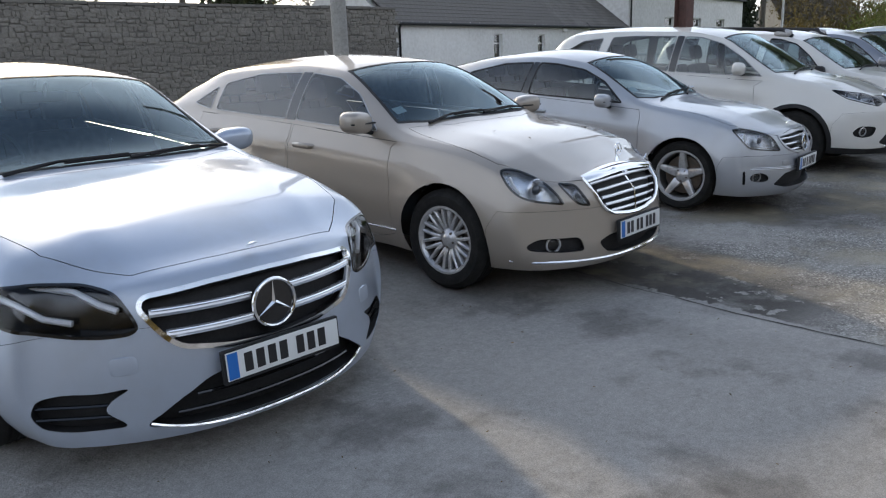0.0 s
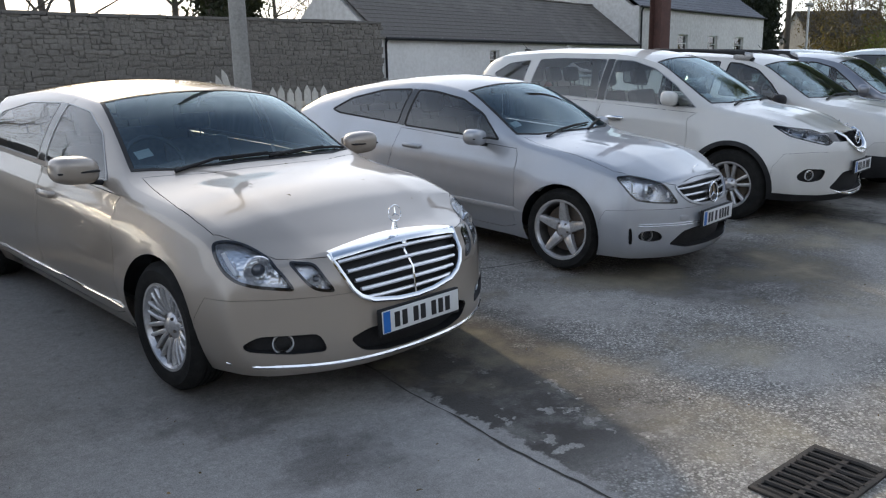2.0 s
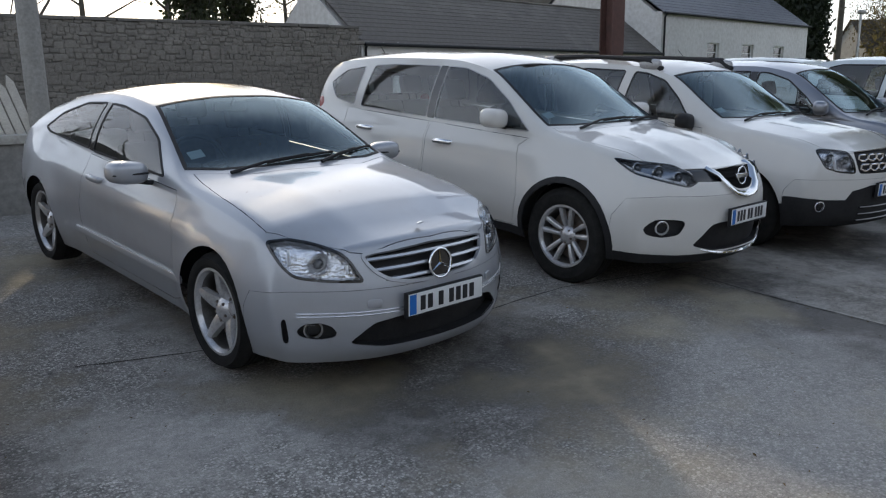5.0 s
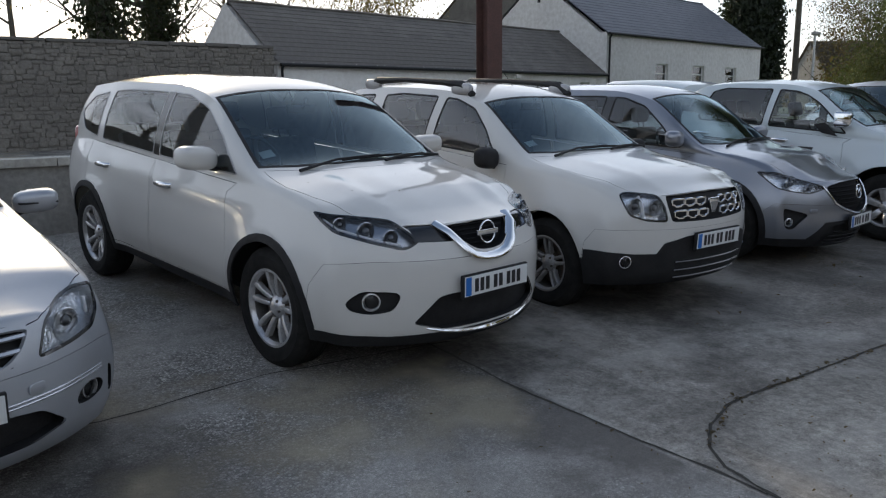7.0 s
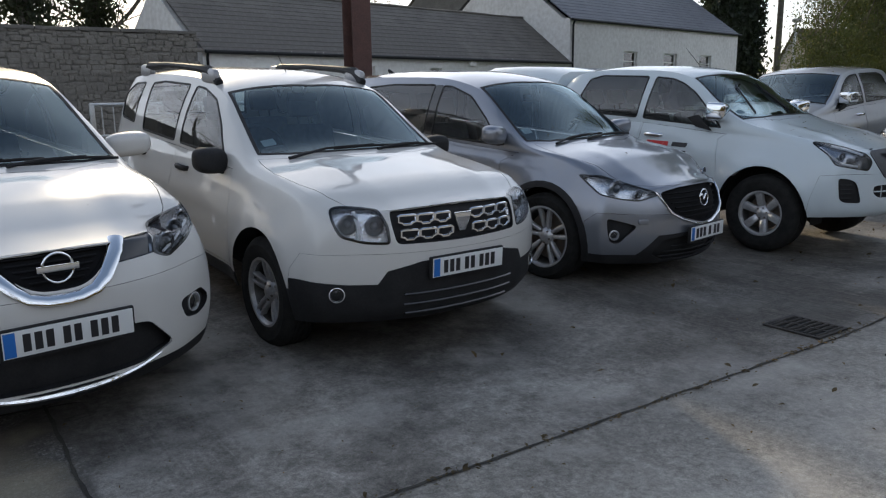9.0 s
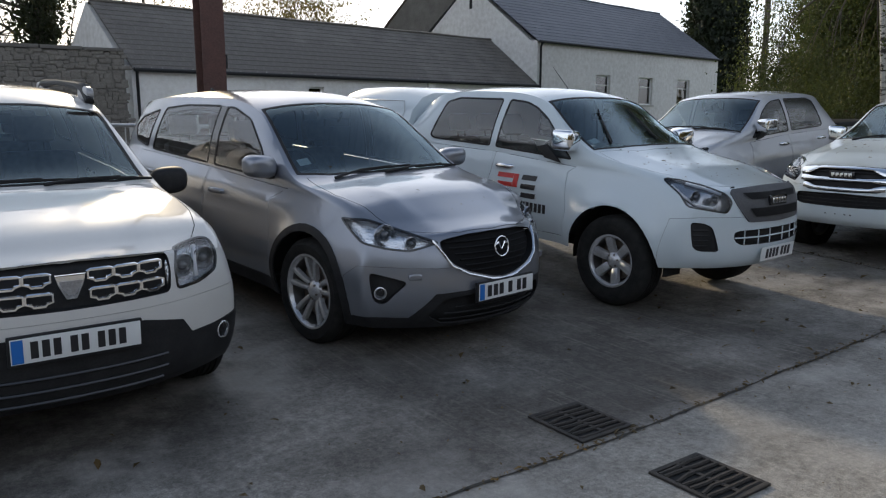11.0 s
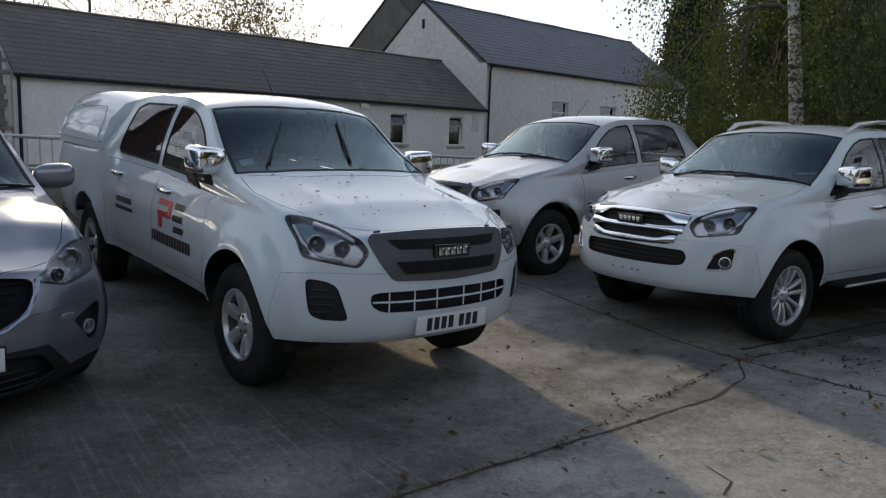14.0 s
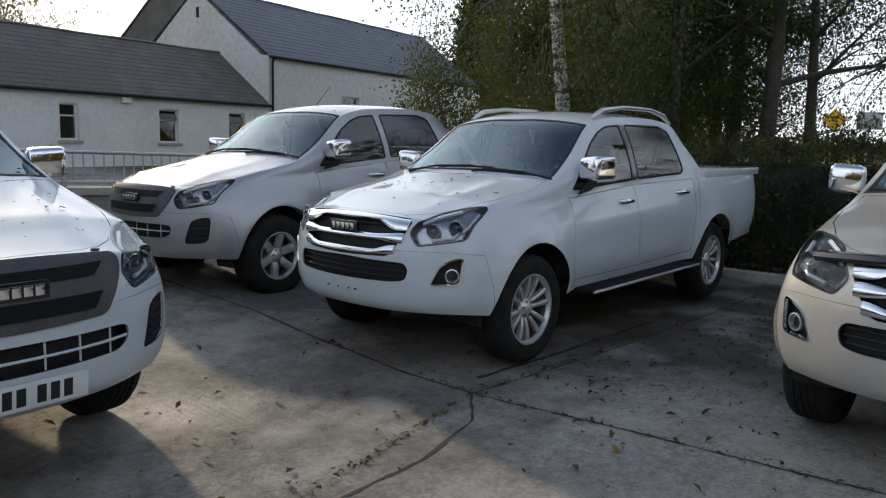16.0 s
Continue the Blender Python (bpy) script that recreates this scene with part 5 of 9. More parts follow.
# ---- silver coupe ----
def coupe_silver(m):
    s = dict(fwd=0.24, cowl=-0.07, wide=0.05, w=0.864, wb=2.715, R=0.315, arch=0.345, xf=0.86, xr=-3.66, under=0.17, tuck=0.07, flare=0.022, bow=0.30, tbow=0.2, bowp=2.5,
             W=[(-3.66, 0.72), (-3.3, 0.82), (-2.7, 0.862), (-1.4, 0.85), (-0.3, 0.852), (0.25, 0.848), (0.6, 0.82), (0.86, 0.76)],
             inset=[(-3.7, 0.09), (-2.7, 0.10), (-1, 0.07), (0.2, 0.07), (0.9, 0.06)],
             sill=[(-3.66, 0.28), (-3.1, 0.24), (-2.3, 0.19), (-0.5, 0.18), (0.4, 0.175), (0.9, 0.175)],
             belt=[(-3.66, 0.93), (-3.1, 0.99), (-2.3, 0.96), (-1.5, 0.925), (-0.7, 0.895), (0, 0.83), (0.5, 0.745), (0.86, 0.66)],
             wr=[(-3.66, 0.60), (-3.3, 0.62), (-2.8, 0.58), (-2.1, 0.55), (-1.4, 0.555), (-0.95, 0.63), (-0.68, 0.70), (0, 0.72), (0.5, 0.70), (0.86, 0.64)],
             zr=[(-3.66, 0.97), (-3.35, 1.04), (-2.9, 1.18), (-2.4, 1.29), (-1.9, 1.325), (-1.45, 1.285), (-1.0, 1.09), (-0.66, 0.945), (0, 0.875), (0.5, 0.785), (0.86, 0.70)],
             zc=[(-3.66, 1.0), (-3.4, 1.07), (-2.9, 1.24), (-2.4, 1.35), (-1.9, 1.40), (-1.45, 1.365), (-1.1, 1.25), (-0.55, 0.97), (0, 0.925), (0.5, 0.845), (0.86, 0.755)],
             nose=[(0.17, 0.80), (0.24, 0.85), (0.36, 0.86), (0.50, 0.84), (0.62, 0.80), (0.72, 0.75), (0.80, 0.68)],
             tail=[(0.28, -3.55), (0.45, -3.66), (0.7, -3.66), (0.95, -3.6), (1.1, -3.55)],
             creases=[(0.68, -0.05, 0.0180, -3.3, -0.1)],
             hood_creases=[(0.52, 0.015, -0.55, 0.8)],
             windscreen=[(-0.58, -0.02), (-0.59, 0.25), (-0.63, 0.48), (-0.72, 0.645), (-1.42, 0.525), (-1.38, 0.3), (-1.36, -0.02)],
             windows=[[(-0.90, 0.93), (-1.15, 1.12), (-1.40, 1.225), (-1.72, 1.27), (-1.93, 1.275), (-1.99, 0.955)], [(-2.06, 0.965), (-2.0, 1.275), (-2.3, 1.25), (-2.62, 1.15), (-2.80, 1.03), (-2.70, 1.0)]],
             pillars=[[(-1.995, 0.955), (-1.935, 1.275), (-1.995, 1.275), (-2.055, 0.962)]],
             rear_window=[(-2.62, -0.02), (-2.65, 0.48), (-3.25, 0.54), (-3.27, -0.02)],
             bonnet=[(-0.50, -0.02), (-0.52, 0.4), (-0.66, 0.68), (-0.3, 0.73), (0.1, 0.735), (0.37, 0.74), (0.45, 0.67), (0.53, 0.58), (0.63, 0.505), (0.67, 0.46), (0.70, 0.40), (0.72, 0.30), (0.735, -0.02)],
             doors=[[(-0.42, 0.28), (-0.46, 0.84), (-0.72, 0.885), (-2.02, 0.94), (-2.10, 0.60), (-2.06, 0.25), (-0.55, 0.24)]])
    c = Car("coupe_car", "silver metallic two-door coupe with five-spoke wheels", "car", m, s, M_SILVER)
    c.glass(side_trim=M_BLACK)
    p = c.sh.take([(-0.02, 0.545), (0.20, 0.552), (0.31, 0.577), (0.37, 0.615), (0.41, 0.67), (0.415, 0.702), (0.37, 0.714), (0.18, 0.726), (-0.02, 0.734)], "front")
    grille = c.recess("grille", p, 0.05, M_BLACK, True, "silver-slatted grille with a large round badge")
    part("grille_frame", border(p, 0.018, 0.008, mid=True, depth=0.01), M_SILVER, grille)
    slats(grille, s, [(0.578, 0.32, 0.004), (0.627, 0.365, 0.006), (0.676, 0.39, 0.008)], M_SLATBAR, 0.016, 0.012, 0.7)
    ring_badge(c.ob, nose_x(s, 0, 0.62) + 0.018, 0, 0.622, 0.074, M_CHROME, 8, True, M_GLOSSBLACK)
    b = lathe([(0.0005, 0.006), (0.018, 0.004), (0.022, 0)], 20)
    bmesh.ops.transform(b, matrix=pose(0.66, 0, 0.80, 58, 0, 90), verts=b.verts)
    part("bonnet_badge", b, M_CHROME, c.ob)
    c.lamp([(0.395, 0.763, 0.768), (0.451, 0.67, 0.777), (0.531, 0.578, 0.756), (0.638, 0.50, 0.724), (0.677, 0.469, 0.687), (0.747, 0.425, 0.579), (0.643, 0.595, 0.589), (0.555, 0.708, 0.606), (0.512, 0.748, 0.657), (0.449, 0.765, 0.723)], 42, 0.07,
           eyes=[(0.60, 0.60, 0.665, 0.052)], cup=M_LAMPSILVER, back=M_LAMPSILVER, strips=[([(0.68, 0.49, 0.66), (0.69, 0.49, 0.62)], 0.008), ([(0.50, 0.70, 0.73), (0.51, 0.705, 0.66)], 0.008)])
    p = c.sh.take([(-0.02, 0.245), (0.36, 0.25), (0.52, 0.285), (0.41, 0.378), (0.26, 0.40), (-0.02, 0.405)], "front")
    c.recess("lower_intake", p, 0.07, M_BLACK, True)
    p = c.sh.take([(0.581, 0.321), (0.646, 0.311), (0.711, 0.326), (0.726, 0.356), (0.701, 0.386), (0.636, 0.396), (0.591, 0.376), (0.571, 0.346)], "front")
    c.recess("fog_lamp_recess", p, 0.03, M_BLACK)
    lamp_cup("fog_lamp", nose_x(s, 0.65, 0.354) - 0.03, 0.65, 0.354, 0.042, c.ob, 30, ring=M_DARKALLOY)
    p = c.sh.take([(0.752, 0.29), (0.772, 0.295), (0.782, 0.40), (0.764, 0.42)], "front")
    c.recess("bumper_slot", p, 0.03, M_BLACK)
    c.panels(M_SILVER, (-1.84,), (0.80,))
    front_bumper(c, [(0.32, 0.1), (0.345, 0.44), (0.38, 0.53), (0.55, 0.545), (1.2, 0.545), (1.2, 0.05), (0.4, 0.05)])
    c.body()
    washer_flap(c, nose_x(s, 0.40, 0.475) + 0.003, 0.40, 0.475, 0.04, 0.022)
    for z in (0.425, 0.44):
        b = bmesh.new()
        ys = [-0.72 + 1.44 * i / 24 for i in range(25)]
        tube(b, [(nose_x(s, y, z) + 0.002, y, z) for y in ys], 0.004, 6)
        part("bumper_strip", b, M_SLATBAR, c.ob)
    for sg in (1, -1):
        b = bmesh.new()
        tube(b, [(-0.36 - 0.2 * i, sg * (0.853 - 0.0), 0.405) for i in range(9)], 0.014, 6, flat=1.8)
        part("door_moulding", b, M_SILVER, c.ob)
    number_plate(c.ob, nose_x(s, 0, 0.46) + 0.024, 0.455, bars=7, gaps=(2, 3), tilt=2)
    door_mirror(c.ob, -1.03, 0.815, 0.955, (0.075, 0.12, 0.066), M_SILVER, M_BLACK)
    wiper(c.ob, [(-0.54, -0.5, 0.955), (-0.60, -0.25, 0.99), (-0.66, 0.08, 1.02)])
    wiper(c.ob, [(-0.54, 0.12, 0.975), (-0.62, 0.28, 0.985), (-0.72, 0.48, 0.99)])
    interior(c.ob, -0.85, 0.93, -1.85, -2.6, 0.48, 0.80, 0.22, 0.9)
    add_wheels(c.ob, "coupe", 0.315, 0.225, 0.225, 5, "star", M_ALLOY, 2.715, 0.845)
    return c


# ---- white crossover ----
def crossover_white(m):
    s = dict(fwd=0.28, cowl=0.05, wide=0.03, w=0.91, wb=2.705, R=0.36, arch=0.388, clad=0.045, xf=0.96, xr=-3.70, under=0.24, tuck=0.06, flare=0.03, bow=0.34, tbow=0.15, bowp=2.4,
             W=[(-3.70, 0.74), (-3.3, 0.835), (-2.7, 0.885), (-1.4, 0.885), (-0.3, 0.895), (0.25, 0.89), (0.6, 0.865), (0.96, 0.80)],
             inset=[(-3.8, 0.09), (-2.7, 0.10), (-1, 0.07), (0.2, 0.08), (0.96, 0.07)],
             sill=[(-3.70, 0.42), (-3.1, 0.35), (-2.3, 0.30), (-0.5, 0.285), (0.4, 0.27), (0.96, 0.265)],
             belt=[(-3.70, 1.14), (-3.1, 1.13), (-2.3, 1.09), (-1.5, 1.07), (-0.7, 1.05), (0, 1.0), (0.5, 0.92), (0.96, 0.82)],
             wr=[(-3.70, 0.58), (-3.3, 0.60), (-2.5, 0.62), (-1.8, 0.61), (-1.3, 0.62), (-0.9, 0.70), (-0.62, 0.76), (0, 0.77), (0.5, 0.75), (0.96, 0.68)],
             zr=[(-3.70, 1.33), (-3.45, 1.475), (-3.0, 1.555), (-2.4, 1.60), (-1.8, 1.60), (-1.3, 1.53), (-0.9, 1.30), (-0.58, 1.10), (0, 1.045), (0.5, 0.965), (0.96, 0.86)],
             zc=[(-3.70, 1.48), (-3.5, 1.575), (-3.0, 1.63), (-2.4, 1.665), (-1.8, 1.665), (-1.3, 1.605), (-0.95, 1.44), (-0.46, 1.13), (0, 1.09), (0.5, 1.02), (0.96, 0.905)],
             nose=[(0.24, 0.86), (0.32, 0.93), (0.50, 0.95), (0.68, 0.94), (0.80, 0.90), (0.90, 0.83), (0.96, 0.76)],
             tail=[(0.4, -3.6), (0.6, -3.70), (0.95, -3.68), (1.2, -3.6), (1.5, -3.5), (1.7, -3.42)],
             creases=[(0.92, -0.02, 0.0180, -3.3, -0.2), (0.50, 0, 0.0180, -2.4, -0.4)],
             hood_creases=[(0.62, 0.033, -0.5, 0.85), (0.25, 0.009, -0.5, 0.85)],
             windscreen=[(-0.50, -0.02), (-0.51, 0.25), (-0.55, 0.5), (-0.64, 0.70), (-1.28, 0.60), (-1.25, 0.3), (-1.23, -0.02)],
             windows=[[(-0.70, 1.085), (-0.98, 1.30), (-1.26, 1.46), (-1.54, 1.535), (-1.76, 1.545), (-1.80, 1.105)], [(-1.90, 1.11), (-1.86, 1.545), (-2.35, 1.545), (-2.58, 1.525), (-2.66, 1.14)], [(-2.74, 1.15), (-2.68, 1.515), (-2.95, 1.47), (-3.18, 1.34), (-3.02, 1.19)]],
             pillars=[[(-1.805, 1.105), (-1.765, 1.545), (-1.855, 1.545), (-1.895, 1.11)]],
             rear_window=[(0.52, 1.18), (0.50, 1.41), (-0.02, 1.50), (-0.02, 1.18)], rear_top=False,
             bonnet=[(-0.42, -0.02), (-0.44, 0.4), (-0.60, 0.73), (-0.2, 0.765), (0.2, 0.73), (0.46, 0.66), (0.62, 0.56), (0.73, 0.44), (0.79, 0.30), (0.82, -0.02)],
             doors=[[(-0.50, 0.36), (-0.46, 0.62), (-0.50, 0.98), (-0.70, 1.04), (-1.84, 1.08), (-1.88, 0.36)], [(-1.90, 0.36), (-1.86, 1.08), (-2.82, 1.12), (-2.76, 0.80), (-2.56, 0.72), (-2.38, 0.58), (-2.28, 0.38)]])
    c = Car("crossover_car", "white crossover with black arch trim and a chrome-edged grille", "car", m, s, M_WHITE)
    c.glass(side_trim=M_DARKALLOY, side_width=0.008)
    # grille: deep shield with a thick chrome V, dark wings to the lamps
    p = c.sh.take([(-0.02, 0.76), (0.08, 0.765), (0.14, 0.79), (0.255, 0.888), (0.262, 0.905), (-0.02, 0.912)], "front")
    grille = c.recess("grille", p, 0.05, M_MESHBLACK, True, "black mesh grille inside a thick chrome V")
    for i in range(6):
        slats(grille, s, [(0.795 + 0.024 * i, 0.11 + 0.024 * i, 0.0)], M_MESHBLACK, 0.006, 0.03)
    b = bmesh.new()
    pts = [(0.292, 0.915), (0.255, 0.875), (0.18, 0.787), (0.13, 0.748), (0.065, 0.732), (0, 0.729)]
    line = [(nose_x(s, y, z) + 0.004, y, z) for y, z in pts] + [(nose_x(s, y, z) + 0.004, -y, z) for y, z in pts[-2::-1]]
    tube(b, line, 0.036, 8, flat=0.5)
    part("chrome_v", b, M_CHROME, grille)
    p = c.sh.take([(0.225, 0.825), (0.45, 0.832), (0.47, 0.908), (0.29, 0.910)], "front", r=0.008)
    c.recess("grille_wing", p, 0.02, M_GLOSSBLACK)
    ring_badge(c.ob, nose_x(s, 0, 0.85) + 0.012, 0, 0.852, 0.062, M_CHROME, 6, False)
    b = bmesh.new()
    box(b, (nose_x(s, 0, 0.85) + 0.008, -0.085, 0.838), (nose_x(s, 0, 0.85) + 0.024, 0.085, 0.866), 0.004)
    part("badge_band", b, M_CHROME, c.ob)
    c.lamp([(0.322, 0.794, 0.975), (0.435, 0.745, 0.963), (0.618, 0.495, 0.932), (0.731, 0.469, 0.891), (0.801, 0.436, 0.834), (0.777, 0.519, 0.796), (0.682, 0.639, 0.827), (0.508, 0.788, 0.88), (0.41, 0.801, 0.931)], 45, 0.07,
           eyes=[(0.70, 0.56, 0.855, 0.040), (0.60, 0.65, 0.885, 0.046), (0.49, 0.74, 0.915, 0.034)], back=M_LAMPDARK, rim_mat=M_GLOSSBLACK, strips=[([(0.74, 0.52, 0.815), (0.64, 0.63, 0.845), (0.50, 0.75, 0.89), (0.40, 0.78, 0.935)], 0.007)])
    p = c.sh.take([(-0.02, 0.345), (0.34, 0.35), (0.505, 0.395), (0.37, 0.538), (0.30, 0.55), (-0.02, 0.555)], "front")
    c.recess("lower_intake", p, 0.05, M_BLACK, True)
    p = c.sh.take([(0.565, 0.552), (0.60, 0.475), (0.70, 0.455), (0.78, 0.475), (0.80, 0.52), (0.735, 0.584), (0.585, 0.577)], "front")
    c.recess("fog_lamp_recess", p, 0.03, M_BLACK)
    lamp_cup("fog_lamp", nose_x(s, 0.68, 0.52) - 0.03, 0.68, 0.52, 0.045, c.ob, 30)
    p = c.sh.take([(-0.02, 0.2), (0.9, 0.2), (0.9, 0.34), (0.60, 0.325), (0.36, 0.332), (-0.02, 0.332)], "front", lambda f: f.calc_center_median().x > 0.36, r=0)
    c.mid("lower_skirt", p, M_BLACK, gap=0.0, lift=0.003, rim=0.01)
    p = c.sh.take([(-2.36, 0.2), (-2.36, 0.355), (-0.36, 0.355), (-0.36, 0.2)], "side")
    c.pair("sill_trim", p, M_BLACK, gap=0.0, lift=0.006, rim=0.01)
    c.panels(M_CHROME, (-1.62, -2.54), (0.93, 0.96))
    front_bumper(c, [(0.36, 0.1), (0.42, 0.60), (0.50, 0.72), (0.70, 0.74), (1.3, 0.74), (1.3, 0.05), (0.4, 0.05)])
    c.body()
    b = bmesh.new()
    ys = [-0.46 + 0.92 * i / 20 for i in range(21)]
    tube(b, [(nose_x(s, y, 0.315) + 0.006, y, 0.312 + 0.06 * (abs(y) / 0.46) ** 2.4) for y in ys], [0.006 + 0.014 * max(0, 1 - abs(y) / 0.46) ** 0.5 for y in ys], 8, flat=0.8)
    part("skid_trim", b, M_CHROME, c.ob)
    number_plate(c.ob, nose_x(s, 0, 0.58) + 0.022, 0.585, bars=8, gaps=(3, 5), tilt=2)
    door_mirror(c.ob, -0.95, 0.815, 1.175, (0.08, 0.14, 0.075), M_WHITE)
    wiper(c.ob, [(-0.46, -0.55, 1.115), (-0.52, -0.25, 1.15), (-0.56, 0.12, 1.165)])
    wiper(c.ob, [(-0.46, 0.12, 1.14), (-0.52, 0.3, 1.145), (-0.60, 0.55, 1.14)])
    interior(c.ob, -0.80, 1.09, -1.85, -2.65, 0.66, 0.84, 0.30, 1.05)
    for sg in (1, -1):
        b = blob((0.06, 0.035, 0.13), 3, 12, 8, pose(-3.36, sg * 0.70, 1.07, 0, 12, sg * 20))
        part("tail_lamp", b, M_PALERED, c.ob)
    aerial(c.ob, -3.2, 1.612, False, 0.16)
    add_wheels(c.ob, "crossover", 0.36, 0.225, 0.225, 5, "fan", M_ALLOY, 2.705, 0.885)
    return c


# ---- white compact off-roader ----
def offroader_white(m):
    s = dict(fwd=0.17, cowl=0.05, wide=0.0, w=0.90, wb=2.673, R=0.345, arch=0.395, xf=0.86, xr=-3.49, under=0.26, tuck=0.05, flare=0.035, bow=0.27, tbow=0.12, bowp=2.5,
             W=[(-3.49, 0.80), (-3.1, 0.86), (-2.6, 0.89), (-1.4, 0.875), (-0.3, 0.885), (0.25, 0.885), (0.6, 0.86), (0.86, 0.80)],
             inset=[(-3.5, 0.08), (-2.6, 0.09), (-1, 0.07), (0.2, 0.08), (0.86, 0.07)],
             sill=[(-3.49, 0.42), (-3.0, 0.36), (-2.3, 0.30), (-0.5, 0.29), (0.4, 0.28), (0.86, 0.29)],
             belt=[(-3.49, 1.10), (-2.6, 1.09), (-1.5, 1.06), (-0.7, 1.04), (0, 0.99), (0.5, 0.93), (0.86, 0.85)],
             wr=[(-3.49, 0.60), (-3.2, 0.62), (-2.4, 0.63), (-1.7, 0.62), (-1.25, 0.63), (-0.85, 0.70), (-0.6, 0.75), (0, 0.76), (0.5, 0.74), (0.86, 0.68)],
             zr=[(-3.49, 1.36), (-3.3, 1.48), (-2.8, 1.555), (-2.2, 1.58), (-1.7, 1.57), (-1.25, 1.49), (-0.85, 1.26), (-0.56, 1.085), (0, 1.04), (0.5, 0.98), (0.86, 0.89)],
             zc=[(-3.49, 1.46), (-3.3, 1.56), (-2.8, 1.615), (-2.2, 1.64), (-1.7, 1.635), (-1.25, 1.565), (-0.9, 1.38), (-0.46, 1.12), (0, 1.085), (0.5, 1.035), (0.86, 0.93)],
             nose=[(0.28, 0.76), (0.36, 0.84), (0.50, 0.855), (0.66, 0.86), (0.78, 0.84), (0.90, 0.79), (0.97, 0.72)],
             tail=[(0.4, -3.4), (0.6, -3.49), (0.95, -3.48), (1.2, -3.42), (1.6, -3.3)],
             creases=[(0.78, 0, 0.0180, -2.4, -0.4)],
             hood_creases=[(0.55, 0.024, -0.5, 0.8)],
             windscreen=[(-0.50, -0.02), (-0.51, 0.25), (-0.55, 0.5), (-0.63, 0.69), (-1.23, 0.605), (-1.20, 0.3), (-1.18, -0.02)],
             windows=[[(-0.84, 1.08), (-1.05, 1.28), (-1.28, 1.44), (-1.52, 1.505), (-1.68, 1.515), (-1.72, 1.095)], [(-1.84, 1.10), (-1.80, 1.52), (-2.3, 1.525), (-2.52, 1.50), (-2.50, 1.12)], [(-2.70, 1.16), (-2.68, 1.50), (-2.95, 1.48), (-3.15, 1.38), (-3.08, 1.18)]],
             rear_window=[(0.54, 1.16), (0.52, 1.42), (-0.02, 1.46), (-0.02, 1.16)], rear_top=False,
             bonnet=[(-0.42, -0.02), (-0.44, 0.4), (-0.58, 0.72), (-0.2, 0.755), (0.2, 0.735), (0.45, 0.68), (0.60, 0.60), (0.68, 0.50), (0.74, 0.36), (0.77, -0.02)],
             doors=[[(-0.52, 0.40), (-0.48, 0.66), (-0.52, 0.98), (-0.70, 1.03), (-1.76, 1.075), (-1.80, 0.40)], [(-1.82, 0.40), (-1.78, 1.075), (-2.62, 1.085), (-2.60, 0.80), (-2.48, 0.72), (-2.32, 0.58), (-2.24, 0.42)]])
    c = Car("offroader_car", "white compact off-roader with grey roof bars and black bumper", "car", m, s, M_WHITE)
    c.glass(side_trim=M_BLACK)
    p = c.sh.take([(-0.02, 0.742), (0.22, 0.745), (0.435, 0.748), (0.45, 0.85), (0.445, 0.925), (0.136, 0.937), (-0.02, 0.94)], "front")
    grille = c.recess("grille", p, 0.05, M_BLACK, True, "black grille with two rows of silver links")
    for row, z in enumerate((0.797, 0.875)):
        for k in range(3):
            for sg in (1, -1):
                y0, y1 = 0.075 + k * 0.112, 0.075 + (k + 1) * 0.112 - 0.008
                b = bmesh.new()
                ring = [(y0, z + 0.020), (y0 + 0.012, z + 0.024), (y1 - 0.012, z + 0.024), (y1, z + 0.020), (y1, z - 0.012), (y1 - 0.022, z - 0.018), (y1 - 0.03, z - 0.028), (y0 + 0.03, z - 0.028), (y0 + 0.022, z - 0.018), (y0, z - 0.012)]
                tube(b, [(nose_x(s, y, z) - 0.006, sg * y, zz) for y, zz in ring], 0.0085, 6, True)
                part("grille_link", b, M_CHROME, grille)
    b = bmesh.new()
    x = nose_x(s, 0, 0.845)
    slab([(-0.062, 0.045), (0.062, 0.045), (0.052, 0.0), (0.022, -0.065), (-0.022, -0.065), (-0.052, 0.0)], 0.022, 0.006, pose(x - 0.012, 0, 0.85, 90, 0, 90), b)
    bad = part("badge", b, M_CHROME, c.ob)
    b = bmesh.new()
    slab([(-0.048, 0.018), (0.048, 0.018), (0.04, -0.004), (0.012, -0.045), (-0.012, -0.045), (-0.04, -0.004)], 0.004, 0, pose(x + 0.009, 0, 0.85, 90, 0, 90), b)
    part("badge_inlay", b, M_DARKALLOY, bad)
    c.lamp([(0.524, 0.717, 0.935), (0.545, 0.66, 0.945), (0.60, 0.557, 0.938), (0.663, 0.465, 0.928), (0.746, 0.467, 0.85), (0.777, 0.468, 0.750), (0.709, 0.598, 0.758), (0.634, 0.707, 0.791), (0.596, 0.728, 0.854)], 42, 0.07,
           eyes=[(0.70, 0.53, 0.845, 0.054), (0.62, 0.65, 0.855, 0.054)], back=M_LAMPSILVER, rim_mat=M_GLOSSBLACK, strips=[([(0.665, 0.60, 0.775), (0.645, 0.60, 0.85), (0.61, 0.61, 0.92)], 0.012)])
    # lower third of bumper in black plastic with pale fog lamps
    p = c.sh.take([(-0.02, 0.2), (0.95, 0.2), (0.95, 0.535), (0.87, 0.54), (0.69, 0.525), (0.54, 0.525), (0.49, 0.60), (0.30, 0.642), (-0.02, 0.65)], "front", lambda f: f.calc_center_median().x > 0.38, r=0)
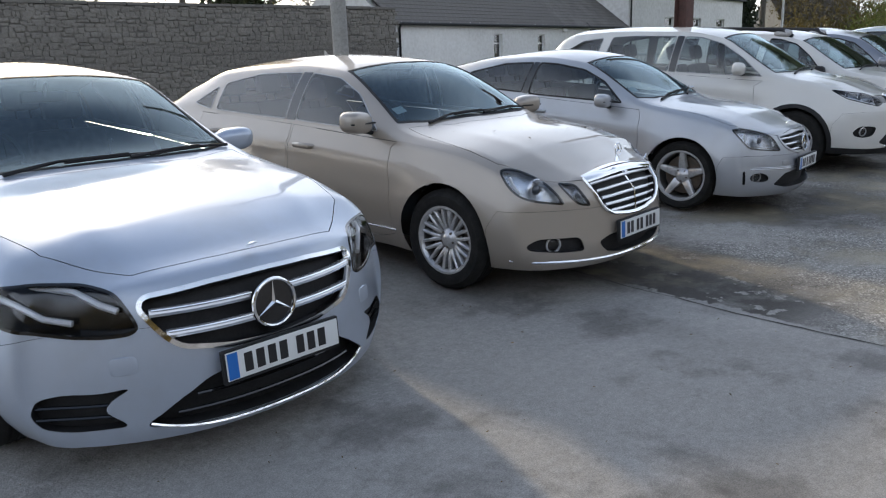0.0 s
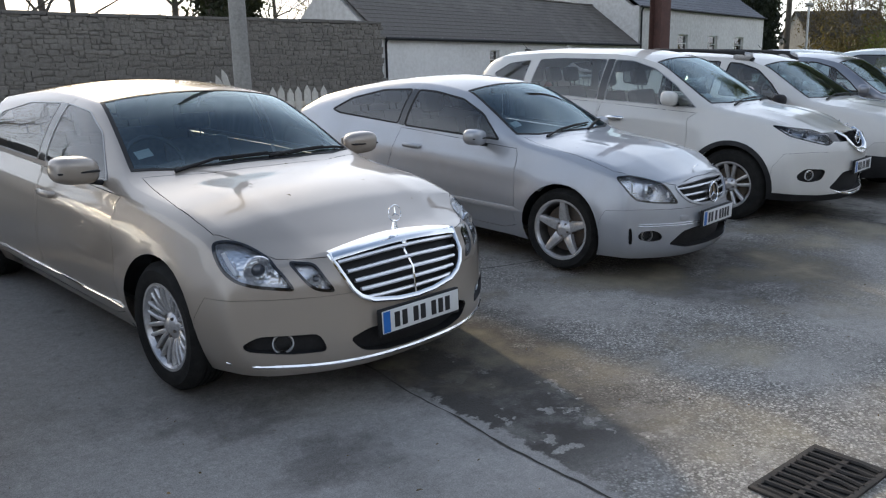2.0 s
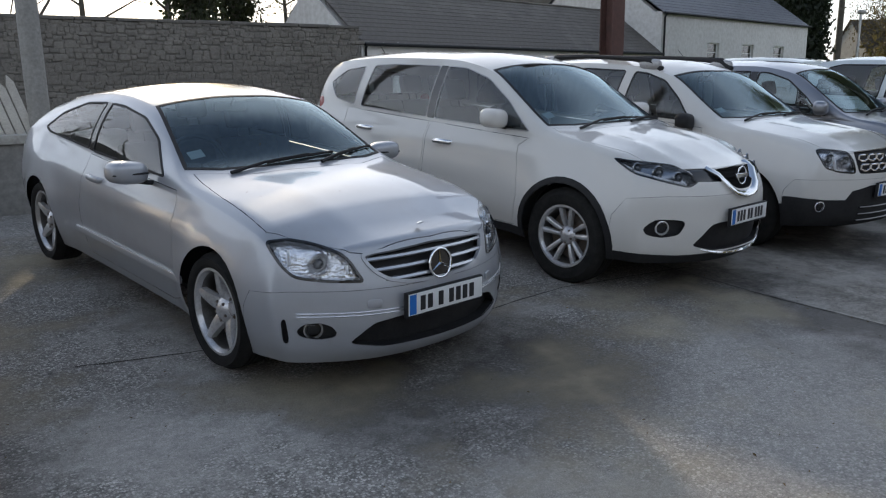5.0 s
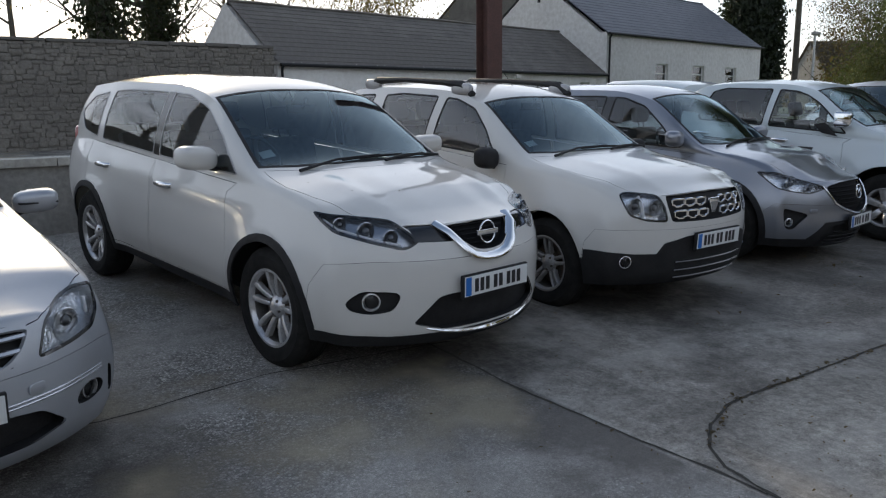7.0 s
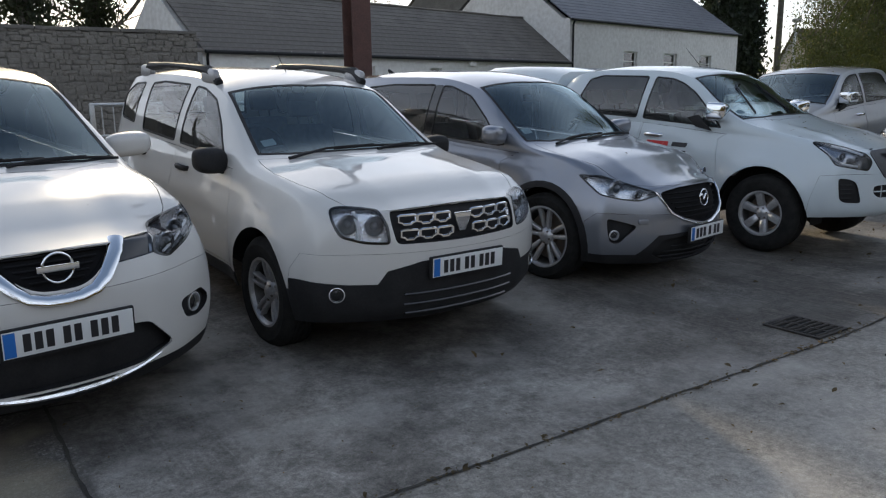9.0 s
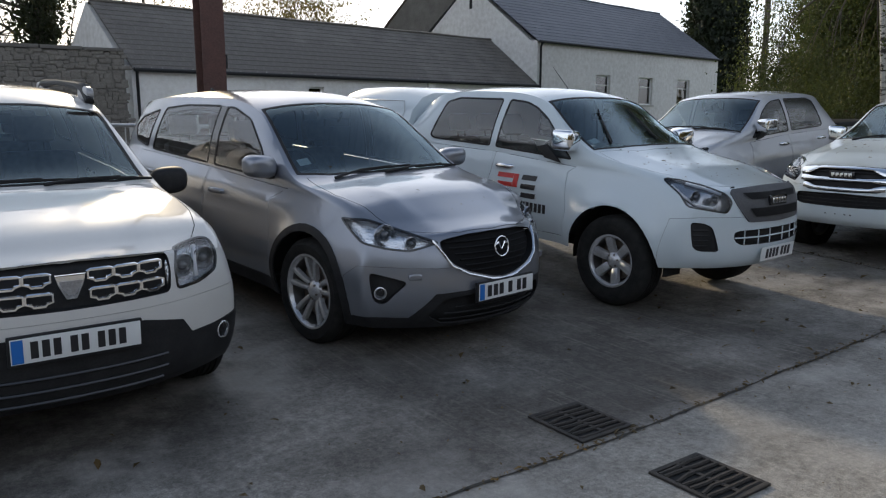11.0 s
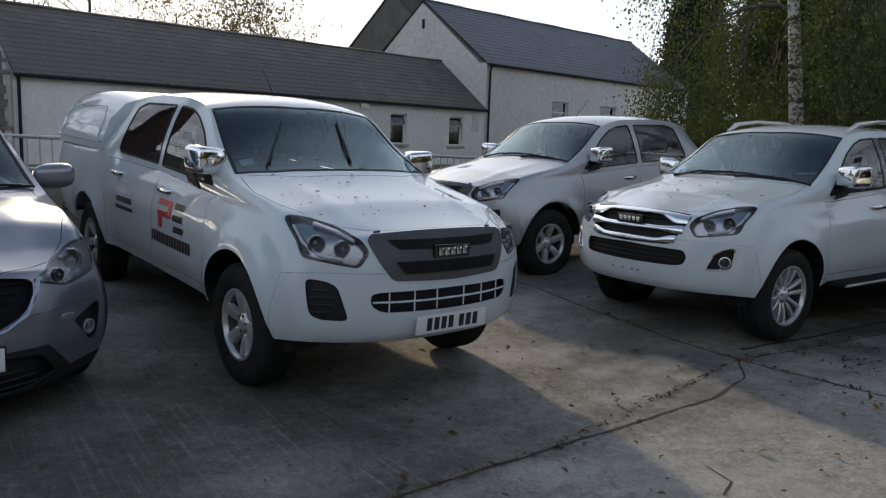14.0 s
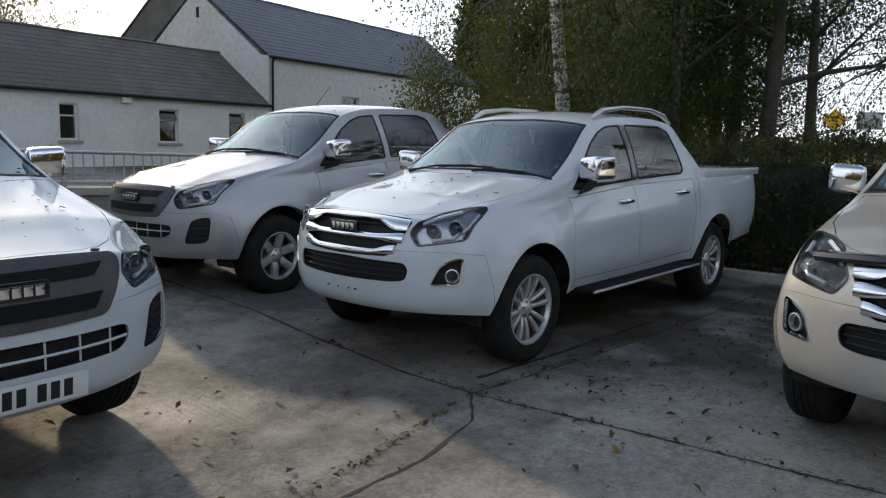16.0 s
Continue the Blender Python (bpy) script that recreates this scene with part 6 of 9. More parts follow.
    low = c.mid("lower_bumper", p, M_BLACK, gap=0.0, lift=0.004, rim=0.012)
    slats(low, s, [(0.46, 0.40, 0), (0.40, 0.40, 0), (0.34, 0.38, 0)], M_GLOSSBLACK, 0.010, -0.008)
    lamp_cup("fog_lamp", nose_x(s, 0.735, 0.47) + 0.004, 0.735, 0.47, 0.04, c.ob, 28, ring=M_LAMPSILVER)
    p = c.sh.take([(-2.34, 0.2), (-2.34, 0.385), (-0.34, 0.385), (-0.34, 0.2)], "side")
    c.pair("sill_trim", p, M_BLACK, gap=0.0, lift=0.006, rim=0.01)
    c.panels(M_BLACK, (-1.56, -2.42), (0.94, 0.955))
    front_bumper(c, [(0.35, 0.1), (0.40, 0.60), (0.46, 0.69), (0.70, 0.70), (1.3, 0.70), (1.3, 0.05), (0.4, 0.05)])
    c.body()
    number_plate(c.ob, nose_x(s, 0, 0.60) + 0.024, 0.605, bars=8, gaps=(3, 5), tilt=0)
    door_mirror(c.ob, -0.83, 0.80, 1.075, (0.075, 0.115, 0.085), M_BLACK)
    for sg in (1, -1):
        b = bmesh.new()
        tube(b, [(-1.22, sg * 0.60, 1.545), (-1.36, sg * 0.61, 1.625), (-1.6, sg * 0.615, 1.64), (-2.2, sg * 0.615, 1.65), (-2.7, sg * 0.61, 1.63), (-2.86, sg * 0.60, 1.565)], [0.03, 0.040, 0.028, 0.022, 0.036, 0.03], 8, flat=1.0)
        r = part("roof_rail", b, M_BLACK, c.ob, "chunky dark grey roof rail")
        for x in (-1.36, -2.78):
            b = blob((0.14, 0.035, 0.055), 3, 12, 8, pose(x, sg * 0.61, 1.59))
            part("rail_foot", b, M_DARKALLOY, r)
    wiper(c.ob, [(-0.46, -0.55, 1.105), (-0.52, -0.25, 1.135), (-0.55, 0.12, 1.15)])
    wiper(c.ob, [(-0.46, 0.12, 1.125), (-0.52, 0.3, 1.13), (-0.60, 0.54, 1.125)])
    aerial(c.ob, -1.35, 1.58, False, 0.2)
    interior(c.ob, -0.80, 1.08, -1.80, -2.55, 0.66, 0.83, 0.32, 1.03)
    add_wheels(c.ob, "offroader", 0.345, 0.205, 0.215, 5, "twin", M_DARKALLOY, 2.673, 0.885)
    return c


# ---- warm grey crossover ----
def crossover_grey(m):
    s = dict(fwd=0.40, wide=0.05, w=0.92, wb=2.70, R=0.36, arch=0.40, clad=0.05, xf=0.97, xr=-3.60, under=0.24, tuck=0.07, flare=0.03, bow=0.38, tbow=0.15, bowp=2.3,
             W=[(-3.60, 0.78), (-3.2, 0.86), (-2.7, 0.905), (-1.4, 0.885), (-0.3, 0.90), (0.25, 0.90), (0.6, 0.875), (0.97, 0.81)],
             inset=[(-3.6, 0.10), (-2.7, 0.11), (-1, 0.08), (0.2, 0.09), (0.97, 0.07)],
             sill=[(-3.60, 0.40), (-3.1, 0.32), (-2.3, 0.27), (-0.5, 0.26), (0.4, 0.23), (0.97, 0.22)],
             belt=[(-3.60, 1.12), (-3.1, 1.12), (-2.3, 1.08), (-1.5, 1.05), (-0.7, 1.02), (0, 0.955), (0.5, 0.85), (0.97, 0.74)],
             wr=[(-3.60, 0.56), (-3.3, 0.58), (-2.5, 0.605), (-1.9, 0.60), (-1.4, 0.61), (-0.98, 0.69), (-0.70, 0.75), (0, 0.77), (0.5, 0.75), (0.97, 0.68)],
             zr=[(-3.60, 1.30), (-3.35, 1.44), (-2.9, 1.54), (-2.4, 1.585), (-1.9, 1.595), (-1.4, 1.525), (-0.98, 1.26), (-0.66, 1.065), (0, 1.005), (0.5, 0.905), (0.97, 0.765)],
             zc=[(-3.60, 1.44), (-3.4, 1.54), (-2.9, 1.61), (-2.4, 1.655), (-1.9, 1.665), (-1.4, 1.605), (-1.05, 1.42), (-0.55, 1.09), (0, 1.05), (0.5, 0.96), (0.97, 0.83)],
             nose=[(0.22, 0.86), (0.30, 0.93), (0.42, 0.95), (0.56, 0.945), (0.70, 0.91), (0.80, 0.85), (0.88, 0.76)],
             tail=[(0.4, -3.5), (0.6, -3.60), (0.95, -3.57), (1.2, -3.48), (1.6, -3.32)],
             creases=[(0.86, -0.05, 0.0240, -3.3, -0.1), (0.48, 0.03, 0.0210, -2.4, -0.4)],
             hood_creases=[(0.60, 0.024, -0.5, 0.9)],
             windscreen=[(-0.58, -0.02), (-0.59, 0.25), (-0.63, 0.5), (-0.72, 0.695), (-1.38, 0.585), (-1.34, 0.3), (-1.32, -0.02)],
             windows=[[(-0.94, 1.05), (-1.16, 1.26), (-1.42, 1.45), (-1.68, 1.525), (-1.80, 1.53), (-1.84, 1.075)], [(-1.94, 1.08), (-1.90, 1.535), (-2.35, 1.52), (-2.60, 1.48), (-2.68, 1.115)], [(-2.75, 1.13), (-2.68, 1.465), (-2.98, 1.39), (-3.10, 1.30), (-2.98, 1.17)]],
             pillars=[[(-1.845, 1.075), (-1.805, 1.53), (-1.895, 1.53), (-1.935, 1.08)]],
             rear_window=[(0.50, 1.15), (0.48, 1.38), (-0.02, 1.44), (-0.02, 1.15)], rear_top=False,
             bonnet=[(-0.50, -0.02), (-0.52, 0.4), (-0.66, 0.72), (-0.2, 0.765), (0.2, 0.735), (0.45, 0.67), (0.62, 0.56), (0.72, 0.44), (0.80, 0.28), (0.83, -0.02)],
             doors=[[(-0.50, 0.36), (-0.46, 0.62), (-0.50, 0.93), (-0.74, 1.01), (-1.88, 1.06), (-1.92, 0.36)], [(-1.94, 0.36), (-1.90, 1.06), (-2.84, 1.10), (-2.78, 0.80), (-2.58, 0.72), (-2.40, 0.58), (-2.30, 0.38)]])
    c = Car("crossover_car", "warm grey metallic crossover with a black shield grille", "car", m, s, M_GREY)
    c.glass(side_trim=M_BLACK)
    p = c.sh.take([(-0.02, 0.53), (0.09, 0.54), (0.28, 0.59), (0.375, 0.635), (0.425, 0.70), (0.44, 0.775), (0.38, 0.792), (0.23, 0.812), (-0.02, 0.818)], "front")
    grille = c.recess("grille", p, 0.05, M_MESHBLACK, True, "black mesh five-sided grille over a chrome wing")
    slats(grille, s, [(0.585 + 0.036 * i, 0.25 + 0.03 * i, 0.0) for i in range(6)], M_MESHBLACK, 0.007, 0.03)
    b = bmesh.new()
    pts = [(0.47, 0.785), (0.44, 0.72), (0.39, 0.63), (0.29, 0.575), (0.11, 0.525), (0, 0.515)]
    line = [(nose_x(s, y, z) + 0.006, y, z) for y, z in pts] + [(nose_x(s, y, z) + 0.006, -y, z) for y, z in pts[-2::-1]]
    tube(b, line, 0.010, 8, flat=0.8)
    part("chrome_wing", b, M_CHROME, grille)
    ring_badge(c.ob, nose_x(s, 0, 0.72) + 0.012, 0, 0.72, 0.064, M_CHROME, 8, False)
    b = bmesh.new()
    x = nose_x(s, 0, 0.72) + 0.014
    tube(b, [(x, y, z) for y, z in ((-0.058, 0.735), (-0.03, 0.747), (-0.01, 0.715), (0, 0.703), (0.01, 0.715), (0.03, 0.747), (0.058, 0.735))], 0.007, 6)
    part("badge_wing", b, M_CHROME, c.ob)
    c.lamp([(0.266, 0.817, 0.90), (0.415, 0.731, 0.903), (0.54, 0.621, 0.852), (0.74, 0.483, 0.794), (0.785, 0.43, 0.768), (0.739, 0.537, 0.739), (0.701, 0.605, 0.718), (0.60, 0.725, 0.732), (0.488, 0.822, 0.763), (0.385, 0.829, 0.828)], 45, 0.07,
           eyes=[(0.56, 0.699, 0.805, 0.066), (0.68, 0.585, 0.768, 0.034)], back=M_LAMPSILVER, rim_mat=M_GLOSSBLACK)
    p = c.sh.take([(-0.02, 0.245), (0.42, 0.25), (0.53, 0.31), (0.45, 0.42), (0.30, 0.438), (-0.02, 0.44)], "front")
    low = c.recess("lower_intake", p, 0.06, M_BLACK, True)
    slats(low, s, [(0.28, 0.44, 0), (0.32, 0.42, 0), (0.36, 0.36, 0)], M_BLACK, 0.007, 0.015)
    p = c.sh.take([(0.747, 0.389), (0.796, 0.405), (0.815, 0.50), (0.82, 0.59), (0.73, 0.565), (0.637, 0.532), (0.70, 0.46)], "front")
    c.recess("fog_lamp_recess", p, 0.04, M_BLACK)
    lamp_cup("fog_lamp", nose_x(s, 0.752, 0.455) - 0.035, 0.752, 0.455, 0.036, c.ob, 32)
    p = c.sh.take([(-0.02, 0.15), (0.95, 0.15), (0.95, 0.30), (0.62, 0.30), (0.49, 0.455), (0.29, 0.466), (-0.02, 0.468)], "front", lambda f: f.calc_center_median().x > 0.36, r=0)
    c.mid("lower_skirt", p, M_BLACK, gap=0.0, lift=0.003, rim=0.01)
    p = c.sh.take([(-2.36, 0.2), (-2.36, 0.365), (-0.36, 0.365), (-0.36, 0.2)], "side")
    c.pair("sill_trim", p, M_BLACK, gap=0.0, lift=0.006, rim=0.01)
    c.panels(M_GREY, (-1.66, -2.56), (0.90, 0.94))
    front_bumper(c, [(0.36, 0.1), (0.42, 0.56), (0.50, 0.63), (0.75, 0.62), (1.3, 0.62), (1.3, 0.05), (0.4, 0.05)])
    c.body()
    washer_flap(c, nose_x(s, 0.60, 0.56) + 0.003, 0.60, 0.565, 0.05, 0.02)
    number_plate(c.ob, nose_x(s, 0, 0.45) + 0.022, 0.455, bars=6, gaps=(3, 4), tilt=2)
    door_mirror(c.ob, -0.93, 0.80, 1.15, (0.085, 0.125, 0.08), M_GREY)
    wiper(c.ob, [(-0.54, -0.1, 1.085), (-0.60, 0.2, 1.10), (-0.68, 0.55, 1.10)])
    wiper(c.ob, [(-0.54, -0.55, 1.07), (-0.60, -0.3, 1.10), (-0.64, 0.0, 1.12)])
    interior(c.ob, -0.88, 1.05, -1.95, -2.7, 0.64, 0.84, 0.30, 1.02)
    aerial(c.ob, -2.95, 1.605, True)
    add_wheels(c.ob, "greycross", 0.36, 0.245, 0.225, 5, "fan", M_ALLOY, 2.70, 0.895)
    return c


# ---- double-cab pickups ----
def pickup(m, label, paint_mat, trim="work", canopy=False, rails=False, steps=False, plate=True, deflector=False, decal=False):
    top = 1.22
    s = dict(fwd=0.20 if decal else 0.15, cowl=0.06, rise=0.08, wide=0.03, w=0.93, wb=3.095, R=0.375, arch=0.452, xf=0.95, xr=-4.36, under=0.36, tuck=0.06, flare=0.045, bow=0.30, tbow=0.05, bowp=2.5,
             W=[(-4.36, 0.88), (-3.9, 0.90), (-2.7, 0.90), (-1.4, 0.885), (-0.4, 0.895), (0.25, 0.905), (0.6, 0.89), (0.95, 0.83)],
             inset=[(-4.4, 0.05), (-2.7, 0.06), (-2.3, 0.08), (-1, 0.07), (0.2, 0.09), (0.95, 0.08)],
             sill=[(-4.36, 0.55), (-3.6, 0.50), (-2.5, 0.44), (-0.5, 0.42), (0.4, 0.40), (0.95, 0.42)],
             belt=[(-4.36, top - 0.01), (-2.75, top), (-2.3, 1.19), (-1.5, 1.155), (-0.7, 1.115), (0, 1.085), (0.5, 1.02), (0.95, 0.93)],
             wr=[(-4.36, 0.80), (-2.83, 0.80), (-2.74, 0.64), (-2.3, 0.625), (-1.6, 0.615), (-1.2, 0.63), (-0.85, 0.71), (-0.58, 0.77), (0, 0.78), (0.5, 0.76), (0.95, 0.70)],
             zr=[(-4.36, top + 0.01), (-2.86, top + 0.02), (-2.74, 1.52), (-2.5, 1.68), (-2.1, 1.72), (-1.6, 1.715), (-1.2, 1.635), (-0.85, 1.345), (-0.54, 1.145), (0, 1.13), (0.5, 1.07), (0.95, 0.98)],
             zc=[(-4.36, top + 0.03), (-2.88, top + 0.04), (-2.76, 1.56), (-2.55, 1.72), (-2.1, 1.775), (-1.6, 1.77), (-1.2, 1.70), (-0.88, 1.48), (-0.42, 1.21), (0, 1.18), (0.5, 1.125), (0.95, 1.03)],
             nose=[(0.40, 0.84), (0.46, 0.92), (0.60, 0.94), (0.78, 0.93), (0.94, 0.89), (1.04, 0.82), (1.10, 0.74)],
             tail=[(0.5, -4.30), (0.6, -4.36), (1.2, -4.36)],
             creases=[(0.90, 0, 0.0150, -2.6, -0.3), (0.60, 0, 0.0150, -2.4, -0.5)],
             hood_creases=[(0.62, 0.030, -0.5, 0.85)],
             windscreen=[(-0.46, -0.02), (-0.47, 0.25), (-0.51, 0.5), (-0.60, 0.715), (-1.18, 0.61), (-1.15, 0.3), (-1.13, -0.02)],
             windows=[[(-0.72, 1.16), (-0.93, 1.36), (-1.10, 1.50), (-1.26, 1.59), (-1.40, 1.635), (-1.62, 1.652), (-1.68, 1.205)], [(-1.76, 1.21), (-1.71, 1.655), (-2.28, 1.655), (-2.42, 1.61), (-2.53, 1.27), (-2.49, 1.235)]],
             pillars=[] if trim == "work" and not rails else [[(-1.685, 1.205), (-1.625, 1.652), (-1.705, 1.655), (-1.755, 1.21)]],
             win_r=0.03,
             bonnet=[(-0.38, -0.02), (-0.40, 0.4), (-0.56, 0.74), (-0.2, 0.775), (0.2, 0.74), (0.46, 0.66), (0.62, 0.55), (0.70, 0.46), (0.76, 0.30), (0.785, -0.02)],
             doors=[[(-0.54, 0.50), (-0.50, 0.72), (-0.54, 1.05), (-0.66, 1.105), (-1.66, 1.165), (-1.72, 0.49)], [(-1.74, 0.49), (-1.68, 1.165), (-2.66, 1.19), (-2.68, 0.86), (-2.60, 0.74), (-2.58, 0.52)]])
    c = Car("pickup_truck", label, "pickup", m, s, paint_mat)
    c.glass(side_trim=M_BLACK)
    smart = trim == "smart"
    hw = 0.44
    p = c.sh.take([(-0.02, 0.768), (0.38, 0.78), (0.44, 0.86), (0.475, 0.925), (0.50, 1.0), (0.44, 1.028), (0.16, 1.045), (-0.02, 1.048)], "front")
    if smart:
        grille = c.recess("grille", p, 0.05, M_BLACK, True, "chrome grille with broad wings")
        def flare(y, a, b):
            t = max(0.0, min(1.0, (y - a) / (b - a)))
            return t * t * (3 - 2 * t)
        band(grille, s, 0.485, lambda y: 1.000 - 0.062 * flare(y, 0.24, 0.42), lambda y: 1.036 - 0.026 * (y / 0.48) ** 2, M_CHROME)
        band(grille, s, 0.470, lambda y: 0.880 - 0.020 * flare(y, 0.26, 0.46), lambda y: 0.918 + 0.012 * flare(y, 0.26, 0.46), M_CHROME)
        band(grille, s, 0.425, lambda y: 0.780 + 0.010 * (y / 0.42) ** 2, lambda y: 0.822 + 0.034 * flare(y, 0.26, 0.42), M_CHROME)
        slats(grille, s, [(0.968, 0.41, 0), (0.875, 0.38, 0)], M_BLACK, 0.008, 0.03)
    else:
        grille = c.mid("grille", p, M_GREYGRILLE, "mid-grey plastic grille with two dark slots", gap=0.0, lift=0.010, rim=0.03)
        for pts in ([(0.0, 0.952), (0.34, 0.952), (0.40, 1.0), (0.0, 1.005)], [(0.0, 0.82), (0.32, 0.822), (0.37, 0.885), (0.0, 0.89)]):
            b = bmesh.new()
            ys = [-1 + i / 8 for i in range(17)]
            lo, hi = [], []
            for t in ys:
                y = t * (pts[1][0])
                yt = t * (pts[2][0])
                lo.append(b.verts.new((nose_x(s, y, pts[0][1]) + 0.022, y, pts[0][1])))
                hi.append(b.verts.new((nose_x(s, yt, pts[2][1]) + 0.022, yt, pts[2][1])))
            for i in range(16):
                b.faces.new((lo[i], lo[i + 1], hi[i + 1], hi[i]))
            bmesh.ops.solidify(b, geom=b.faces[:], thickness=0.004)
            part("grille_slot", b, M_BLACK, grille)
    bars_badge(c.ob, s, 0.945 if smart else 0.932, 0.0, 0.22, 0.045, 5, M_CHROME, M_GLOSSBLACK, 0.035)
    c.lamp([(0.377, 0.784, 1.074), (0.368, 0.75, 1.093), (0.448, 0.674, 1.081), (0.592, 0.581, 1.048), (0.76, 0.525, 0.998), (0.812, 0.495, 0.932), (0.805, 0.553, 0.848), (0.746, 0.649, 0.864), (0.612, 0.802, 0.895), (0.547, 0.80, 0.977)], 45, 0.07,
           eyes=[(0.72, 0.62, 0.945, 0.042), (0.62, 0.72, 0.965, 0.044)], back=M_LAMPDARK, rim_mat=M_GLOSSBLACK, strips=[([(0.73, 0.61, 0.885), (0.64, 0.72, 0.905), (0.56, 0.77, 0.965), (0.44, 0.76, 1.04)], 0.010), ([(0.74, 0.55, 0.985), (0.62, 0.60, 1.025), (0.50, 0.67, 1.055)], 0.012)])
    if smart:
        p = c.sh.take([(-0.02, 0.615), (0.42, 0.62), (0.50, 0.635), (0.52, 0.70), (0.49, 0.742), (-0.02, 0.755)], "front")
        low = c.recess("lower_intake", p, 0.05, M_BLACK, True)
        slats(low, s, [(0.65, 0.48, 0), (0.685, 0.49, 0), (0.72, 0.48, 0)], M_BLACK, 0.006, 0.02)
        p = c.sh.take([(0.64, 0.61), (0.79, 0.615), (0.805, 0.64), (0.81, 0.79), (0.755, 0.775), (0.69, 0.735)], "front")
        c.recess("fog_lamp_recess", p, 0.035, M_BLACK)
        for f in (False, True):
            part("fog_lamp_surround", border(p, 0.012, 0.006, flip=f), M_CHROME, c.ob)
        lamp_cup("fog_lamp", nose_x(s, 0.745, 0.672) - 0.03, 0.745, 0.672, 0.04, c.ob, 34)
    else:
        p = c.sh.take([(-0.02, 0.60), (0.44, 0.605), (0.50, 0.64), (0.505, 0.70), (0.46, 0.715), (-0.02, 0.72)], "front")
        low = c.recess("lower_intake", p, 0.06, M_BLACK, True)
        slats(low, s, [(0.66, 0.49, 0)], paint_mat, 0.008, 0.004)
        uprights(low, s, (0.10, 0.25, 0.40), 0.605, 0.715, paint_mat, 0.005, 0.008)
        p = c.sh.take([(0.61, 0.557), (0.745, 0.562), (0.785, 0.59), (0.80, 0.70), (0.80, 0.785), (0.71, 0.772), (0.665, 0.745)], "front")
        cov = c.pair("fog_lamp_blank", p, M_BLACK, gap=0.0, shift=(-0.02, 0, 0), rim=(0.02, 0, 0))
        for sg in (1, -1):
            for z in (0.60, 0.64, 0.68, 0.72):
                b = bmesh.new()
                tube(b, [(nose_x(s, y, z) - 0.014, sg * y, z) for y in (0.68, 0.73, 0.78)], 0.007, 6)
                part("blank_rib", b, M_BLACK, cov[0 if sg > 0 else 1])
    c.panels(M_CHROME, (-1.50, -2.46), (1.045, 1.075))
    front_bumper(c, [(0.40, 0.2), (0.47, 0.60), (0.52, 0.80), (0.70, 0.82), (1.3, 0.82), (1.3, 0.1), (0.4, 0.1)])
    # bed side as a panel of its own, tailgate with a red lamp each side
    p = c.sh.take([(-2.72, 0.86), (-2.70, 0.53), (-4.5, 0.53), (-4.5, 1.3), (-2.74, 1.3)], "side", lambda f: f.calc_center_median().x < -2.69 and f.normal.x > -0.5)
    c.pair("bed_side", p, paint_mat, gap=0.004, rim=0.015)
    c.body()
    for sg in (1, -1):
        b = bmesh.new()
        box(b, (-4.375, sg * 0.77 - 0.05, 0.80), (-4.34, sg * 0.77 + 0.045, 1.12), 0.02)
        part("tail_lamp", b, M_REDLENS, c.ob)
    b = bmesh.new()
    box(b, (-4.46, -0.80, 0.50), (-4.34, 0.80, 0.60), 0.02)
    part("rear_bumper", b, M_CHROME if smart else M_BLACK, c.ob)
    if canopy:
        b = bmesh.new()
        rows = []
        for x, zt, wt in ((-2.80, 1.70, 0.60), (-3.1, 1.745, 0.63), (-3.6, 1.755, 0.64), (-4.1, 1.735, 0.63), (-4.22, 1.70, 0.62)):
            rows.append([b.verts.new((x if z > 1.2 else (x if x > -4 else x - 0.14), y, z)) for y, z in ((0.862, 1.23), (0.85, 1.33), (0.79, 1.50), (wt + 0.05, zt - 0.06), (wt - 0.1, zt - 0.01), (0, zt), (-wt + 0.1, zt - 0.01), (-wt - 0.05, zt - 0.06), (-0.79, 1.50), (-0.85, 1.33), (-0.862, 1.23))])
        for p, q in zip(rows, rows[1:]):
            for i in range(10):
                b.faces.new((p[i], p[i + 1], q[i + 1], q[i]))
        b.faces.new(rows[0][::-1])
        b.faces.new(rows[-1])
        bmesh.ops.recalc_face_normals(b, faces=b.faces)
        can = part("canopy", b, paint_mat, c.ob, "white hard canopy over the load bed", sharp=60)
        for sg in (1, -1):
            b = bmesh.new()
            tube(b, [(x, sg * 0.866, 1.30) for x in (-2.82, -3.4, -4.0, -4.3)], 0.006, 6)
            tube(b, [(x, sg * y, z) for x, y, z in ((-2.95, 0.855, 1.34), (-2.92, 0.80, 1.50), (-2.98, 0.755, 1.60), (-4.0, 0.755, 1.60), (-4.06, 0.80, 1.50), (-4.12, 0.855, 1.34))], 0.005, 6)
            part("canopy_hatch_seam", b, M_GALV, can)
    else:
        b = bmesh.new()
        box(b, (-4.34, -0.86, top - 0.03), (-2.90, 0.86, top + 0.045), 0.012)
        part("bed_cover", b, paint_mat if smart else M_BLACK, c.ob)
    if rails:
        for sg in (1, -1):
            b = bmesh.new()
            tube(b, [(-1.16, sg * 0.60, 1.695), (-1.32, sg * 0.61, 1.765), (-1.65, sg * 0.615, 1.80), (-2.15, sg * 0.61, 1.80), (-2.44, sg * 0.60, 1.76), (-2.60, sg * 0.60, 1.69)], [0.016, 0.028, 0.024, 0.024, 0.028, 0.016], 8, flat=0.8)
            part("roof_rail", b, M_ALLOY, c.ob, "brushed silver roof rail")
